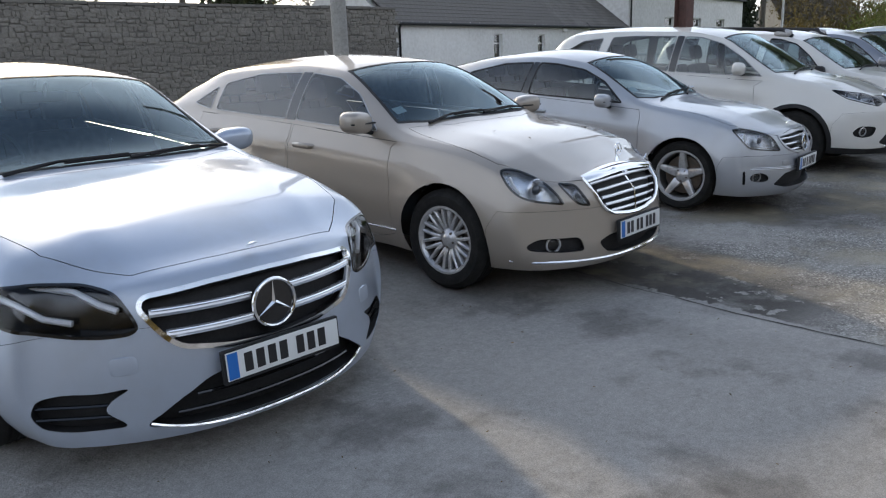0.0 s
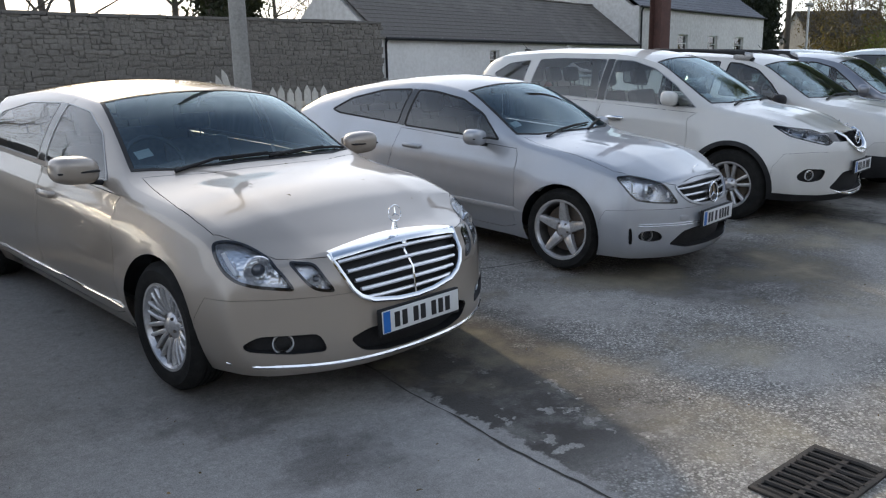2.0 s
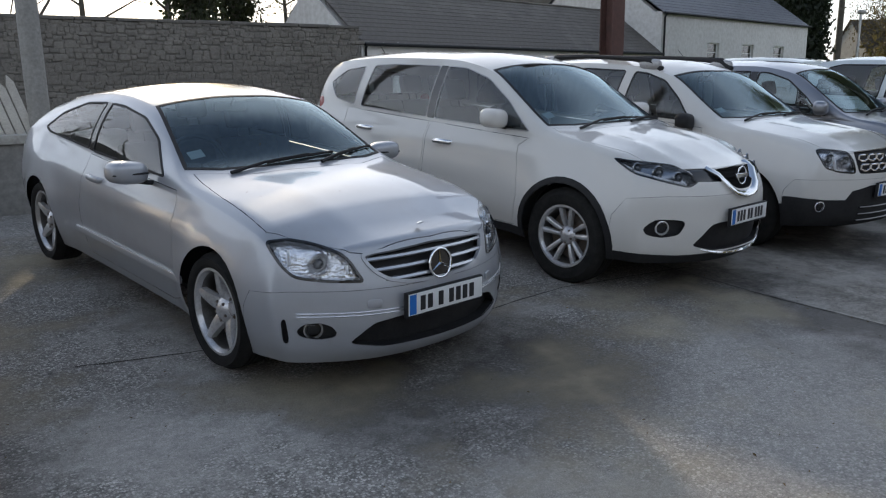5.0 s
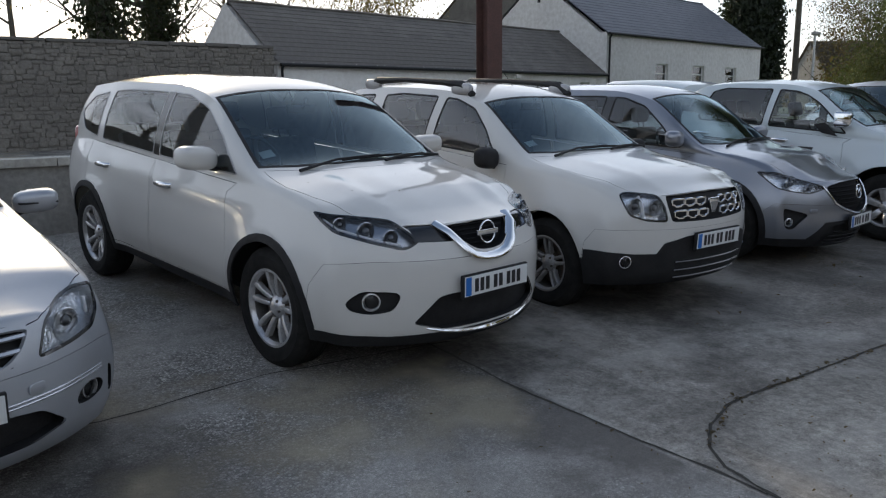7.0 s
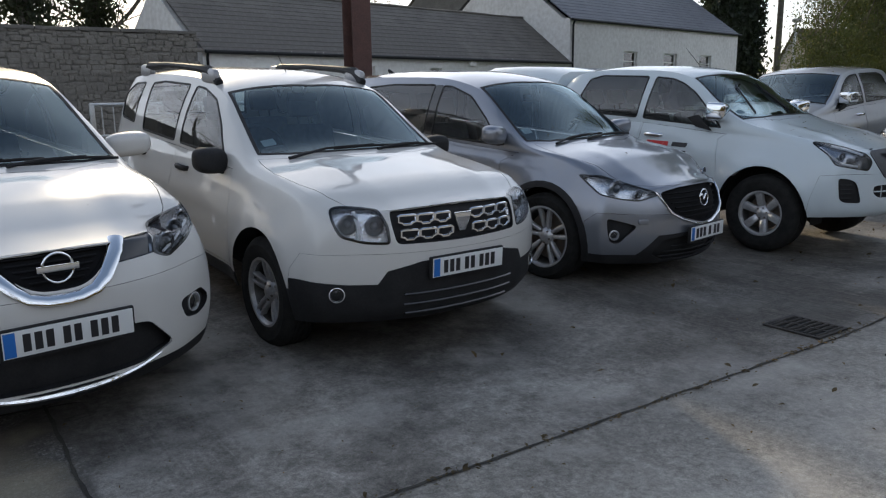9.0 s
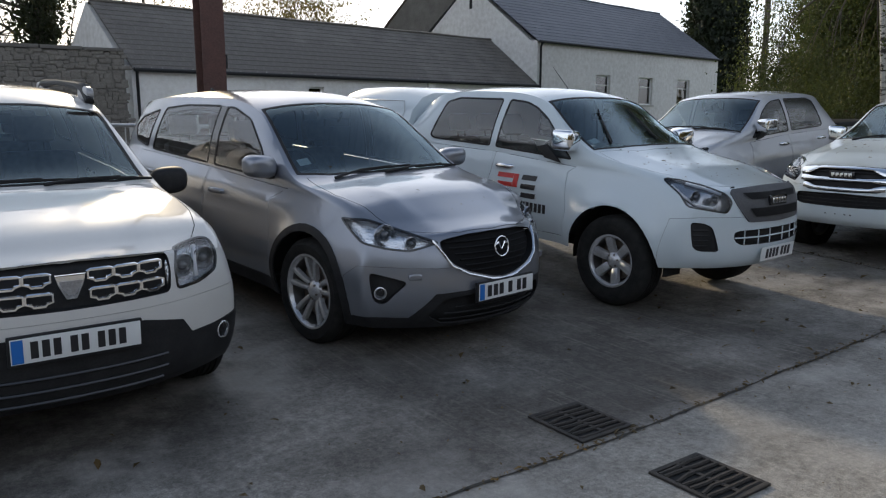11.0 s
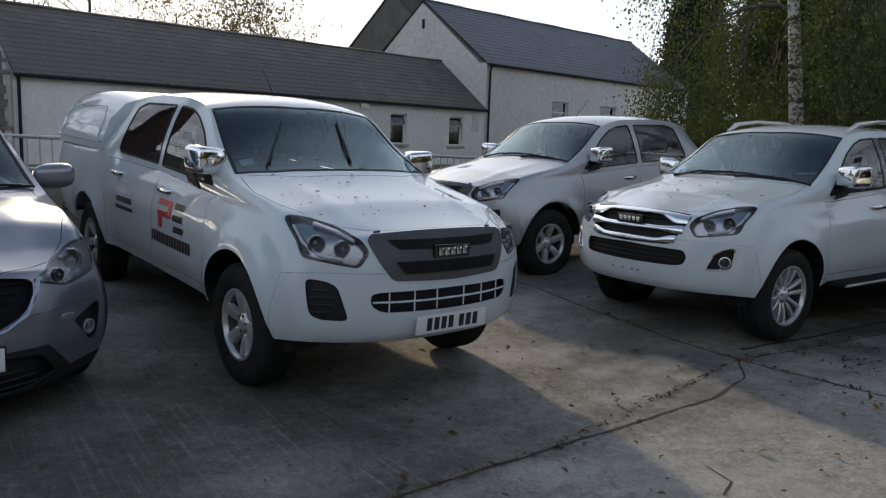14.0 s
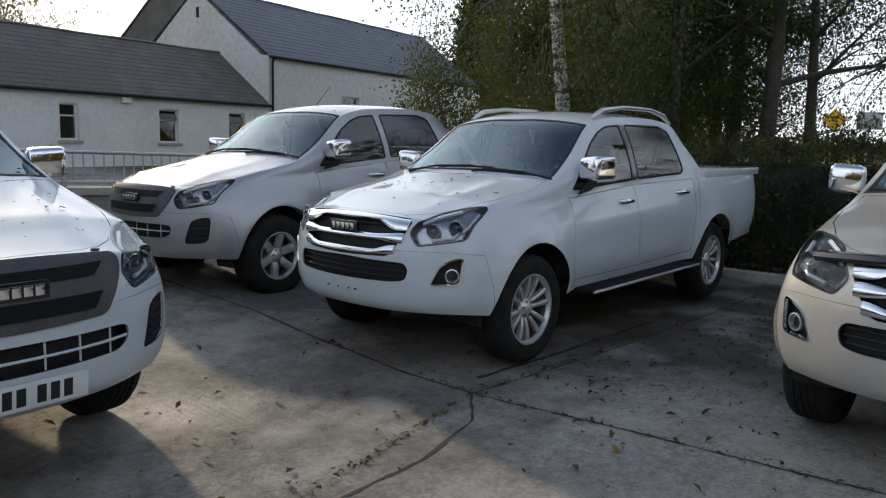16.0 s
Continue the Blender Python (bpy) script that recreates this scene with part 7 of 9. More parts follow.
    if steps:
        for sg in (1, -1):
            b = bmesh.new()
            box(b, (-2.5, sg * 0.92 - 0.09, 0.40), (-0.62, sg * 0.92 + 0.09, 0.435), 0.015)
            st = part("side_step", b, M_MESHBLACK, c.ob)
            b = bmesh.new()
            tube(b, [(-2.5, sg * 1.012, 0.42), (-0.62, sg * 1.012, 0.42)], 0.012, 8)
            part("step_edge", b, M_ALLOY, st)
    if plate:
        number_plate(c.ob, nose_x(s, 0, 0.53) + 0.012, 0.52, blue=False, holder=False, bars=7, gaps=(4,), tilt=-4)
    else:
        for y in (-0.13, -0.03, 0.07, 0.13):
            b = bmesh.new()
            box(b, (nose_x(s, 0, 0.53) - 0.004, y - 0.008, 0.535), (nose_x(s, 0, 0.53) + 0.004, y + 0.008, 0.545))
            part("plate_fixing", b, M_INK, c.ob)
    if deflector:
        b = bmesh.new()
        ys = [-0.66 + 1.32 * i / 18 for i in range(19)]
        tube(b, [(nose_x(s, y, 0.99) - 0.02, y, 1.035 - 0.03 * (y / 0.66) ** 2) for y in ys], 0.05, 8, flat=0.55)
        part("bonnet_deflector", b, M_GLOSSBLACK, c.ob, "smoked plastic bonnet deflector")
    door_mirror(c.ob, -0.77 if decal else -0.88, 0.75 if decal else 0.825, 1.32, (0.105, 0.105, 0.09), M_CHROME, None, 5.5)
    for sg in (1, -1):
        b = bmesh.new()
        slab([(-0.60, 1.13), (-0.78, 1.16), (-0.88, 1.25), (-0.76, 1.28)], 0.02, 0.004, pose(0, sg * 0.865, 0, 90), b)
        part("mirror_sail", b, M_BLACK, c.ob)
    if canopy:
        wiper(c.ob, [(-0.585, -0.52, 1.235), (-0.74, -0.43, 1.36), (-0.86, -0.355, 1.46)])
        wiper(c.ob, [(-0.575, 0.08, 1.27), (-0.74, 0.135, 1.39), (-0.86, 0.17, 1.49)])
    else:
        wiper(c.ob, [(-0.42, -0.5, 1.16), (-0.48, -0.25, 1.20), (-0.52, 0.1, 1.215)])
        wiper(c.ob, [(-0.42, 0.15, 1.18), (-0.48, 0.32, 1.19), (-0.55, 0.58, 1.18)])
    aerial(c.ob, -1.30, 1.73, False, 0.30)
    interior(c.ob, -0.74, 1.14, -1.72, -2.40, 0.74, 0.84, 0.46, 1.08, 0.60)
    if smart:
        add_wheels(c.ob, "pick_smart", 0.375, 0.235, 0.25, 6, "fan", M_ALLOY, 3.095, 0.895)
    else:
        add_wheels(c.ob, "pick_work", 0.375, 0.21, 0.245, 6, "wide", M_ALLOY, 3.095, 0.895)
    if decal:
        front, rear = c.doors[0][1], c.doors[1][1]
        for x0, x1, z0, z1 in ((-1.36, -1.152, 0.942, 0.985), (-1.15, -1.09, 0.865, 0.985), (-1.34, -1.152, 0.865, 0.905), (-1.34, -1.27, 0.78, 0.863)):
            side_film(s, [(x0, z0), (x1, z0), (x1, z1), (x0, z1)], M_REDFILM, front, "sign_bar", "red stroke of a company sign")
        for z in (0.78, 0.86, 0.94):
            side_film(s, [(-1.05, z), (-0.87, z), (-0.86, z + 0.045), (-1.04, z + 0.045)], M_INK, front, "sign_bar")
        for k in range(15):
            x = -1.48 + 0.051 * k
            side_film(s, [(x, 0.665), (x + 0.036, 0.665), (x + 0.036, 0.745), (x, 0.745)], M_INK, front, "sign_bar")
        for k, (z, x, L) in enumerate(((0.99, -2.22, 0.20), (0.935, -2.30, 0.34), (0.86, -2.28, 0.36), (0.80, -2.30, 0.40))):
            side_film(s, [(x, z), (x + L, z), (x + L, z + (0.03 if k != 2 else 0.045)), (x, z + (0.03 if k != 2 else 0.045))], M_GALV if k < 2 else M_INK, rear, "sign_bar")
    return c


# ---- ground materials ----
def concrete_ground():
    m = material("yard_concrete", (0.3, 0.3, 0.29), 0.85, 0, 0, 0.3)
    geo = node(m, "ShaderNodeNewGeometry")
    pos = geo.outputs["Position"]
    sep = node(m, "ShaderNodeSeparateXYZ")
    wire(m, pos, sep.inputs[0])

    def step(value, at, soft, up=True):
        mr = node(m, "ShaderNodeMapRange")
        mr.interpolation_type = "SMOOTHSTEP"
        mr.inputs["From Min"].default_value, mr.inputs["From Max"].default_value = (at - soft, at + soft) if up else (at + soft, at - soft)
        wire(m, value, mr.inputs["Value"])
        return mr.outputs[0]

    def calc(op, a, b):
        q = node(m, "ShaderNodeMath")
        q.operation = op
        for i, v in enumerate((a, b)):
            if isinstance(v, (int, float)):
                q.inputs[i].default_value = v
            else:
                wire(m, v, q.inputs[i])
        return q.outputs[0]
    big, mid_n, fine, grit = noise_tex(m, pos, 0.35, 5), noise_tex(m, pos, 1.7, 6, 0.62), noise_tex(m, pos, 14, 4, 0.6), noise_tex(m, pos, 75, 3, 0.7)
    xw = calc("ADD", sep.outputs[0], calc("MULTIPLY", calc("SUBTRACT", mid_n, 0.5), 0.12))
    ragged = calc("ADD", xw, calc("MULTIPLY", calc("SUBTRACT", noise_tex(m, pos, 5.5, 5, 0.65), 0.5), 0.22))
    yw = calc("ADD", sep.outputs[1], calc("MULTIPLY", calc("SUBTRACT", mid_n, 0.5), 0.10))
    # smooth pour, worn aggregate, brushed slab
    smooth_c = mixed(m, ramp(m, big, [(0.35, (0, 0, 0)), (0.65, (1, 1, 1))]), (0.215, 0.205, 0.189), (0.285, 0.272, 0.252))
    stones = node(m, "ShaderNodeTexVoronoi", Scale=85)
    wire(m, pos, stones.inputs["Vector"])
    pebble = node(m, "ShaderNodeSeparateColor")
    wire(m, stones.outputs["Color"], pebble.inputs[0])
    gravel = ramp(m, pebble.outputs[0], [(0.0, (0.11, 0.104, 0.094)), (0.35, (0.20, 0.19, 0.173)), (0.7, (0.34, 0.322, 0.292)), (0.92, (0.54, 0.515, 0.47))])
    gravel = mixed(m, ramp(m, stones.outputs["Distance"], [(0.42, (0, 0, 0)), (0.75, (0.75, 0.75, 0.75))]), gravel, (0.085, 0.079, 0.07))
    skin = mixed(m, ramp(m, mid_n, [(0.32, (0, 0, 0)), (0.68, (1, 1, 1))]), (0.27, 0.257, 0.233), (0.37, 0.352, 0.322))
    worn = ramp(m, calc("ADD", noise_tex(m, pos, 0.75, 5, 0.6), calc("MULTIPLY", calc("SUBTRACT", noise_tex(m, pos, 9, 5, 0.7), 0.5), 0.35)), [(0.40, (0.12, 0.12, 0.12)), (0.54, (0.85, 0.85, 0.85))])
    agg = mixed(m, worn, skin, gravel)
    brush_v = node(m, "ShaderNodeMapping")
    brush_v.inputs["Rotation"].default_value = (0, 0, radians(-12))
    brush_v.inputs["Scale"].default_value = (42, 1.2, 1)
    wire(m, pos, brush_v.inputs["Vector"])
    brush = noise_tex(m, brush_v.outputs[0], 1.0, 3, 0.6)
    slabc = mixed(m, ramp(m, mid_n, [(0.32, (0, 0, 0)), (0.68, (1, 1, 1))]), (0.135, 0.124, 0.107), (0.29, 0.27, 0.238))
    slabc = mixed(m, calc("MULTIPLY", ramp(m, brush, [(0.5, (0, 0, 0)), (0.68, (1, 1, 1))]), ramp(m, noise_tex(m, pos, 0.9, 4, 0.6), [(0.42, (0.04, 0.04, 0.04)), (0.66, (0.5, 0.5, 0.5))])), slabc, (0.36, 0.34, 0.305))
    near = calc("MULTIPLY", step(yw, 2.22, 0.03, False), step(xw, 9.8, 0.3))
    slabc = mixed(m, calc("MULTIPLY", near, 0.75), slabc, mixed(m, ramp(m, noise_tex(m, pos, 1.1, 6, 0.65), [(0.35, (0, 0, 0)), (0.65, (1, 1, 1))]), (0.26, 0.243, 0.21), (0.34, 0.318, 0.277)))
    in_agg = calc("MULTIPLY", step(ragged, 3.50, 0.015), step(sep.outputs[0], 9.29, 0.03, False))
    in_slab = step(sep.outputs[0], 9.29, 0.03)
    c = mixed(m, in_agg, smooth_c, agg)
    c = mixed(m, in_slab, c, slabc)
    # oil and damp patches, blotches of their own shape, heaviest where cars stand
    stain = ramp(m, noise_tex(m, pos, 0.8, 8, 0.66), [(0.47, (0, 0, 0)), (0.58, (1, 1, 1))])
    bay = calc("MULTIPLY", step(yw, 2.0, 0.9), step(sep.outputs[0], 2.8, 0.6))
    # an apron rubbed smooth by traffic between the worn part and the slab
    apron = calc("MULTIPLY", calc("MULTIPLY", step(xw, 6.7, 0.6), step(sep.outputs[0], 9.29, 0.02, False)), step(yw, 3.0, 0.6, False))
    c = mixed(m, calc("MULTIPLY", apron, 0.55), c, mixed(m, big, (0.26, 0.249, 0.23), (0.35, 0.335, 0.31)))
    stain = calc("MULTIPLY", stain, calc("MULTIPLY", bay, calc("SUBTRACT", 0.66, calc("MULTIPLY", apron, 0.45))))
    c = mixed(m, stain, c, (0.085, 0.078, 0.068))
    # car shade before the coupe and along the bays, painted as dark patches
    def patch_at(x, y, rx, ry):
        dx, dy = calc("MULTIPLY", calc("SUBTRACT", ragged, x), 1 / rx), calc("MULTIPLY", calc("SUBTRACT", yw, y), 1 / ry)
        return step(calc("ADD", calc("MULTIPLY", dx, dx), calc("MULTIPLY", dy, dy)), 0.75, 0.6, False)
    blotch = ramp(m, noise_tex(m, pos, 1.6, 7, 0.65), [(0.34, (0.4, 0.4, 0.4)), (0.56, (0.97, 0.97, 0.97))])
    shade_patches = calc("MAXIMUM", calc("MAXIMUM", patch_at(6.85, 3.1, 1.15, 0.95), patch_at(9.5, 3.75, 0.9, 0.75)), calc("MAXIMUM", patch_at(11.5, 3.75, 1.0, 0.75), patch_at(4.0, 3.2, 0.8, 0.7)))
    c = mixed(m, calc("MULTIPLY", shade_patches, blotch), c, (0.052, 0.047, 0.041))
    drops = ramp(m, noise_tex(m, pos, 1.3, 7, 0.62), [(0.52, (0, 0, 0)), (0.62, (0.6, 0.6, 0.6))])
    c = mixed(m, calc("MULTIPLY", drops, calc("MULTIPLY", step(xw, 3.4, 0.1, False), step(yw, 3.6, 0.8, False))), c, (0.085, 0.078, 0.07))
    damp = ramp(m, noise_tex(m, pos, 0.45, 4, 0.55), [(0.48, (0, 0, 0)), (0.6, (1, 1, 1))])
    damp = calc("MULTIPLY", damp, calc("MULTIPLY", step(xw, 11, 1.5), step(yw, 1.4, 0.9)))
    c = mixed(m, calc("MULTIPLY", damp, 0.38), c, (0.07, 0.065, 0.057))
    # darker band with paler brush lines before the grey crossover and the pickup
    dark_band = calc("MULTIPLY", calc("MULTIPLY", step(xw, 12.6, 0.9), step(xw, 16.6, 0.9, False)), calc("MULTIPLY", step(yw, 2.3, 0.12), step(yw, 4.6, 0.5, False)))
    c = mixed(m, calc("MULTIPLY", dark_band, ramp(m, noise_tex(m, pos, 1.0, 6, 0.62), [(0.34, (0.3, 0.3, 0.3)), (0.54, (0.86, 0.86, 0.86))])), c, (0.062, 0.055, 0.046))
    c = mixed(m, calc("MULTIPLY", dark_band, ramp(m, brush, [(0.55, (0, 0, 0)), (0.7, (0.4, 0.4, 0.4))])), c, (0.22, 0.20, 0.17))
    c = mixed(m, calc("ADD", 0.16, calc("MULTIPLY", in_slab, 0.24)), c, ramp(m, fine, [(0.3, (0.2, 0.2, 0.2)), (0.7, (0.8, 0.8, 0.8))]), "OVERLAY")
    chips = ramp(m, noise_tex(m, pos, 38, 4, 0.75), [(0.36, (0.15, 0.15, 0.15)), (0.5, (0.5, 0.5, 0.5)), (0.66, (0.86, 0.86, 0.86))])
    c = mixed(m, calc("ADD", 0.18, calc("MULTIPLY", in_slab, 0.20)), c, chips, "OVERLAY")
    salt = ramp(m, noise_tex(m, pos, 160, 2, 0.7), [(0.36, (0.2, 0.2, 0.2)), (0.64, (0.8, 0.8, 0.8))])
    c = mixed(m, 0.34, c, salt, "OVERLAY")
    spots = node(m, "ShaderNodeTexVoronoi", Scale=2.6)
    wire(m, pos, spots.inputs["Vector"])
    drip = calc("MULTIPLY", ramp(m, calc("ADD", spots.outputs["Distance"], calc("MULTIPLY", fine, 0.16)), [(0.10, (1, 1, 1)), (0.22, (0, 0, 0))]), ramp(m, noise_tex(m, pos, 0.7, 2), [(0.5, (0, 0, 0)), (0.6, (0.75, 0.75, 0.75))]))
    c = mixed(m, drip, c, (0.07, 0.065, 0.06))
    # wet run-off beside the champagne saloon
    wet = calc("MULTIPLY", calc("MULTIPLY", step(ragged, 3.50, 0.012), step(xw, 4.35, 0.5, False)), calc("MULTIPLY", step(yw, 1.7, 0.35), step(yw, 4.6, 0.5, False)))
    flakes = ramp(m, noise_tex(m, pos, 6.5, 5, 0.6), [(0.585, (1, 1, 1)), (0.61, (0.12, 0.12, 0.12))])
    c = mixed(m, calc("MULTIPLY", calc("MULTIPLY", wet, flakes), ramp(m, mid_n, [(0.34, (0.45, 0.45, 0.45)), (0.47, (0.93, 0.93, 0.93))])), c, (0.05, 0.045, 0.039))
    # darker blotched ground from x 20.1 to 24.6, y 1 to 3.9
    dark_zone = calc("MULTIPLY", calc("MULTIPLY", step(xw, 20.1, 0.4), step(xw, 24.6, 0.3, False)), calc("MULTIPLY", step(yw, 1.0, 0.5), step(yw, 3.9, 0.5, False)))
    c = mixed(m, calc("MULTIPLY", dark_zone, ramp(m, mid_n, [(0.25, (0.3, 0.3, 0.3)), (0.6, (0.85, 0.85, 0.85))])), c, (0.035, 0.030, 0.024))
    seep = calc("MULTIPLY", calc("MULTIPLY", step(xw, 8.55, 0.45), step(sep.outputs[0], 9.29, 0.02, False)), calc("MULTIPLY", step(yw, 1.3, 0.4), step(yw, 4.4, 0.4, False)))
    c = mixed(m, calc("MULTIPLY", seep, ramp(m, mid_n, [(0.38, (0.05, 0.05, 0.05)), (0.58, (0.75, 0.75, 0.75))])), c, (0.075, 0.067, 0.058))
    moss = calc("MULTIPLY", ramp(m, noise_tex(m, pos, 2.2, 5, 0.65), [(0.55, (0, 0, 0)), (0.7, (1, 1, 1))]), calc("MULTIPLY", step(xw, 16.5, 1.5), 0.4))
    c = mixed(m, moss, c, (0.10, 0.095, 0.045))
    chalk = calc("MULTIPLY", ramp(m, noise_tex(m, pos, 1.15, 6, 0.62), [(0.50, (0, 0, 0)), (0.66, (1, 1, 1))]), calc("MULTIPLY", in_slab, calc("SUBTRACT", 0.55, calc("MULTIPLY", dark_band, 0.4))))
    c = mixed(m, chalk, c, (0.40, 0.375, 0.335))
    # pale sandy dust in loose drifts on the worn part
    sand = calc("MULTIPLY", ramp(m, noise_tex(m, pos, 0.8, 5, 0.6), [(0.5, (0, 0, 0)), (0.66, (1, 1, 1))]), calc("MULTIPLY", in_agg, 0.5))
    c = mixed(m, sand, c, (0.40, 0.345, 0.235))
    # open country past the yard
    far = calc("MAXIMUM", calc("MAXIMUM", step(sep.outputs[0], 26, 1), step(sep.outputs[1], 36, 2)), calc("MAXIMUM", step(sep.outputs[0], -28, 2, False), step(sep.outputs[1], -26, 2, False)))
    grass = mixed(m, mid_n, (0.05, 0.075, 0.025), (0.10, 0.11, 0.045))
    c = mixed(m, far, c, grass)
    c = mixed(m, 1.0, c, (1.14, 1.14, 1.15), "MULTIPLY")
    wire(m, c, bsdf(m).inputs["Base Color"])
    rr = mixed(m, calc("MULTIPLY", damp, 0.8), (0.85, 0.85, 0.85), (0.42, 0.42, 0.42))
    wire(m, rr, bsdf(m).inputs["Roughness"])
    hgt = calc("ADD", calc("MULTIPLY", grit, calc("ADD", 0.6, in_agg)), calc("ADD", fine, calc("MULTIPLY", brush, calc("MULTIPLY", in_slab, 0.6))))
    bump(m, hgt, 0.7, 0.010)
    return m


M_YARD = concrete_ground()
M_JOINT = rough_mat("joint_dirt", (0.035, 0.032, 0.028), (0.06, 0.055, 0.045), 6, 0.95, 0.5, 0.004)
M_RENDER = rough_mat("pale_render", (0.76, 0.745, 0.71), (0.64, 0.625, 0.59), 0.7, 0.9, 0.4, 0.006)
M_RENDER2 = rough_mat("cream_render", (0.64, 0.62, 0.585), (0.55, 0.53, 0.50), 0.5, 0.9, 0.4, 0.006)
M_SLATE = rough_mat("roof_slate", (0.105, 0.095, 0.084), (0.165, 0.15, 0.132), 1.3, 0.75, 0.4, 0.006, 0.0, 0.25)
M_BLUESLATE = rough_mat("blue_slate", (0.085, 0.09, 0.108), (0.12, 0.125, 0.14), 1.3, 0.55, 0.3, 0.005)
M_STONE = rough_mat("field_stone", (0.132, 0.121, 0.106), (0.20, 0.184, 0.16), 2.0, 0.95, 0.6, 0.02)
M_MORTAR = rough_mat("lime_mortar", (0.15, 0.139, 0.124), (0.118, 0.109, 0.098), 3.0, 0.95, 0.6, 0.01)
M_COPING = rough_mat("concrete_coping", (0.42, 0.41, 0.37), (0.30, 0.29, 0.26), 2.0, 0.9, 0.4, 0.006)
M_BLOCK = rough_mat("painted_blockwork", (0.24, 0.235, 0.22), (0.17, 0.165, 0.155), 1.6, 0.9, 0.4, 0.006)
M_GALV = rough_mat("galvanised_steel", (0.42, 0.43, 0.44), (0.33, 0.34, 0.34), 5, 0.45, 0.1, 0.002, 0.8)
M_RUST = rough_mat("red_oxide_steel", (0.11, 0.055, 0.045), (0.07, 0.04, 0.035), 4, 0.75, 0.3, 0.004)
M_POLE = rough_mat("grey_pole", (0.30, 0.29, 0.27), (0.22, 0.215, 0.20), 3, 0.8, 0.3, 0.004)
M_PVC = material("white_pvc", (0.7, 0.7, 0.68), 0.4)
M_DARKPANE = glass_mat("house_pane", (0.62, 0.65, 0.66))
M_BLIND = rough_mat("net_curtain", (0.72, 0.72, 0.71), (0.58, 0.58, 0.57), 9, 0.9, 0.2, 0.004)
M_PICKET = rough_mat("whitewashed_timber", (0.55, 0.53, 0.48), (0.42, 0.40, 0.36), 6, 0.85, 0.4, 0.004)
M_IRONGRATE = rough_mat("cast_iron", (0.03, 0.029, 0.027), (0.06, 0.05, 0.042), 9, 0.7, 0.4, 0.004, 0.3)
M_BARK = rough_mat("grey_bark", (0.075, 0.065, 0.052), (0.13, 0.115, 0.095), 5, 0.95, 0.8, 0.02)
M_BARNSTONE = rough_mat("dark_stone", (0.10, 0.09, 0.08), (0.15, 0.14, 0.125), 1.5, 0.95, 0.6, 0.02)


def birch_bark():
    m = material("birch_bark", (0.6, 0.58, 0.53), 0.8)
    v = coords(m, (1, 1, 3.2))
    n = noise_tex(m, v, 4.5, 5, 0.6)
    wire(m, ramp(m, n, [(0.40, (0.04, 0.035, 0.03)), (0.50, (0.48, 0.46, 0.42)), (0.9, (0.62, 0.60, 0.55))]), bsdf(m).inputs["Base Color"])
    bump(m, n, 0.5, 0.01)
    return m


def leaf_mat(name, a, b, c):
    m = material(name, a, 0.55, 0, 0, 0.3)
    g = node(m, "ShaderNodeNewGeometry")
    hue = ramp(m, g.outputs["Random Per Island"], [(0.0, a), (0.55, b), (0.93, b), (1.0, c)])
    sprays = ramp(m, noise_tex(m, coords(m), 1.1, 4, 0.6), [(0.36, (0.12, 0.14, 0.12)), (0.5, (0.5, 0.5, 0.5)), (0.66, (0.88, 0.84, 0.74))])
    wire(m, mixed(m, 0.7, hue, sprays, "OVERLAY"), bsdf(m).inputs["Base Color"])
    t = m.node_tree
    tr, mx = t.nodes.new("ShaderNodeBsdfTranslucent"), t.nodes.new("ShaderNodeMixShader")
    tr.inputs["Color"].default_value = (*[min(1, x * k) for x, k in zip(b, (1.7, 1.75, 1.1))], 1)
    mx.inputs["Fac"].default_value = 0.34
    out = t.nodes["Material Output"]
    t.links.new(bsdf(m).outputs[0], mx.inputs[1])
    t.links.new(tr.outputs[0], mx.inputs[2])
    t.links.new(mx.outputs[0], out.inputs["Surface"])
    return m


M_BIRCH = birch_bark()
M_LEAF = leaf_mat("dark_leaves", (0.034, 0.052, 0.018), (0.062, 0.082, 0.026), (0.19, 0.14, 0.035))
M_LEAFBIRCH = leaf_mat("birch_leaves", (0.036, 0.05, 0.022), (0.065, 0.078, 0.03), (0.24, 0.19, 0.05))
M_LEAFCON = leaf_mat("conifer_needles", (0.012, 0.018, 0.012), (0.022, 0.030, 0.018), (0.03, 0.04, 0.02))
M_LEAFIVY = leaf_mat("ivy_leaves", (0.016, 0.022, 0.012), (0.03, 0.036, 0.018), (0.05, 0.05, 0.02))
M_LEAFHEDGE = leaf_mat("hedge_leaves", (0.03, 0.038, 0.016), (0.05, 0.055, 0.022), (0.13, 0.06, 0.03))
M_LEAFGOLD = leaf_mat("golden_leaves", (0.35, 0.24, 0.03), (0.50, 0.36, 0.05), (0.5, 0.3, 0.05))
M_LEAFSPARSE = leaf_mat("autumn_leaves", (0.09, 0.075, 0.03), (0.14, 0.11, 0.045), (0.25, 0.16, 0.05))
M_LEAFDULL = leaf_mat("dull_brown_leaves", (0.045, 0.038, 0.02), (0.08, 0.064, 0.032), (0.13, 0.09, 0.03))
M_LITTER = leaf_mat("fallen_leaves", (0.05, 0.035, 0.02), (0.10, 0.07, 0.035), (0.32, 0.17, 0.03))

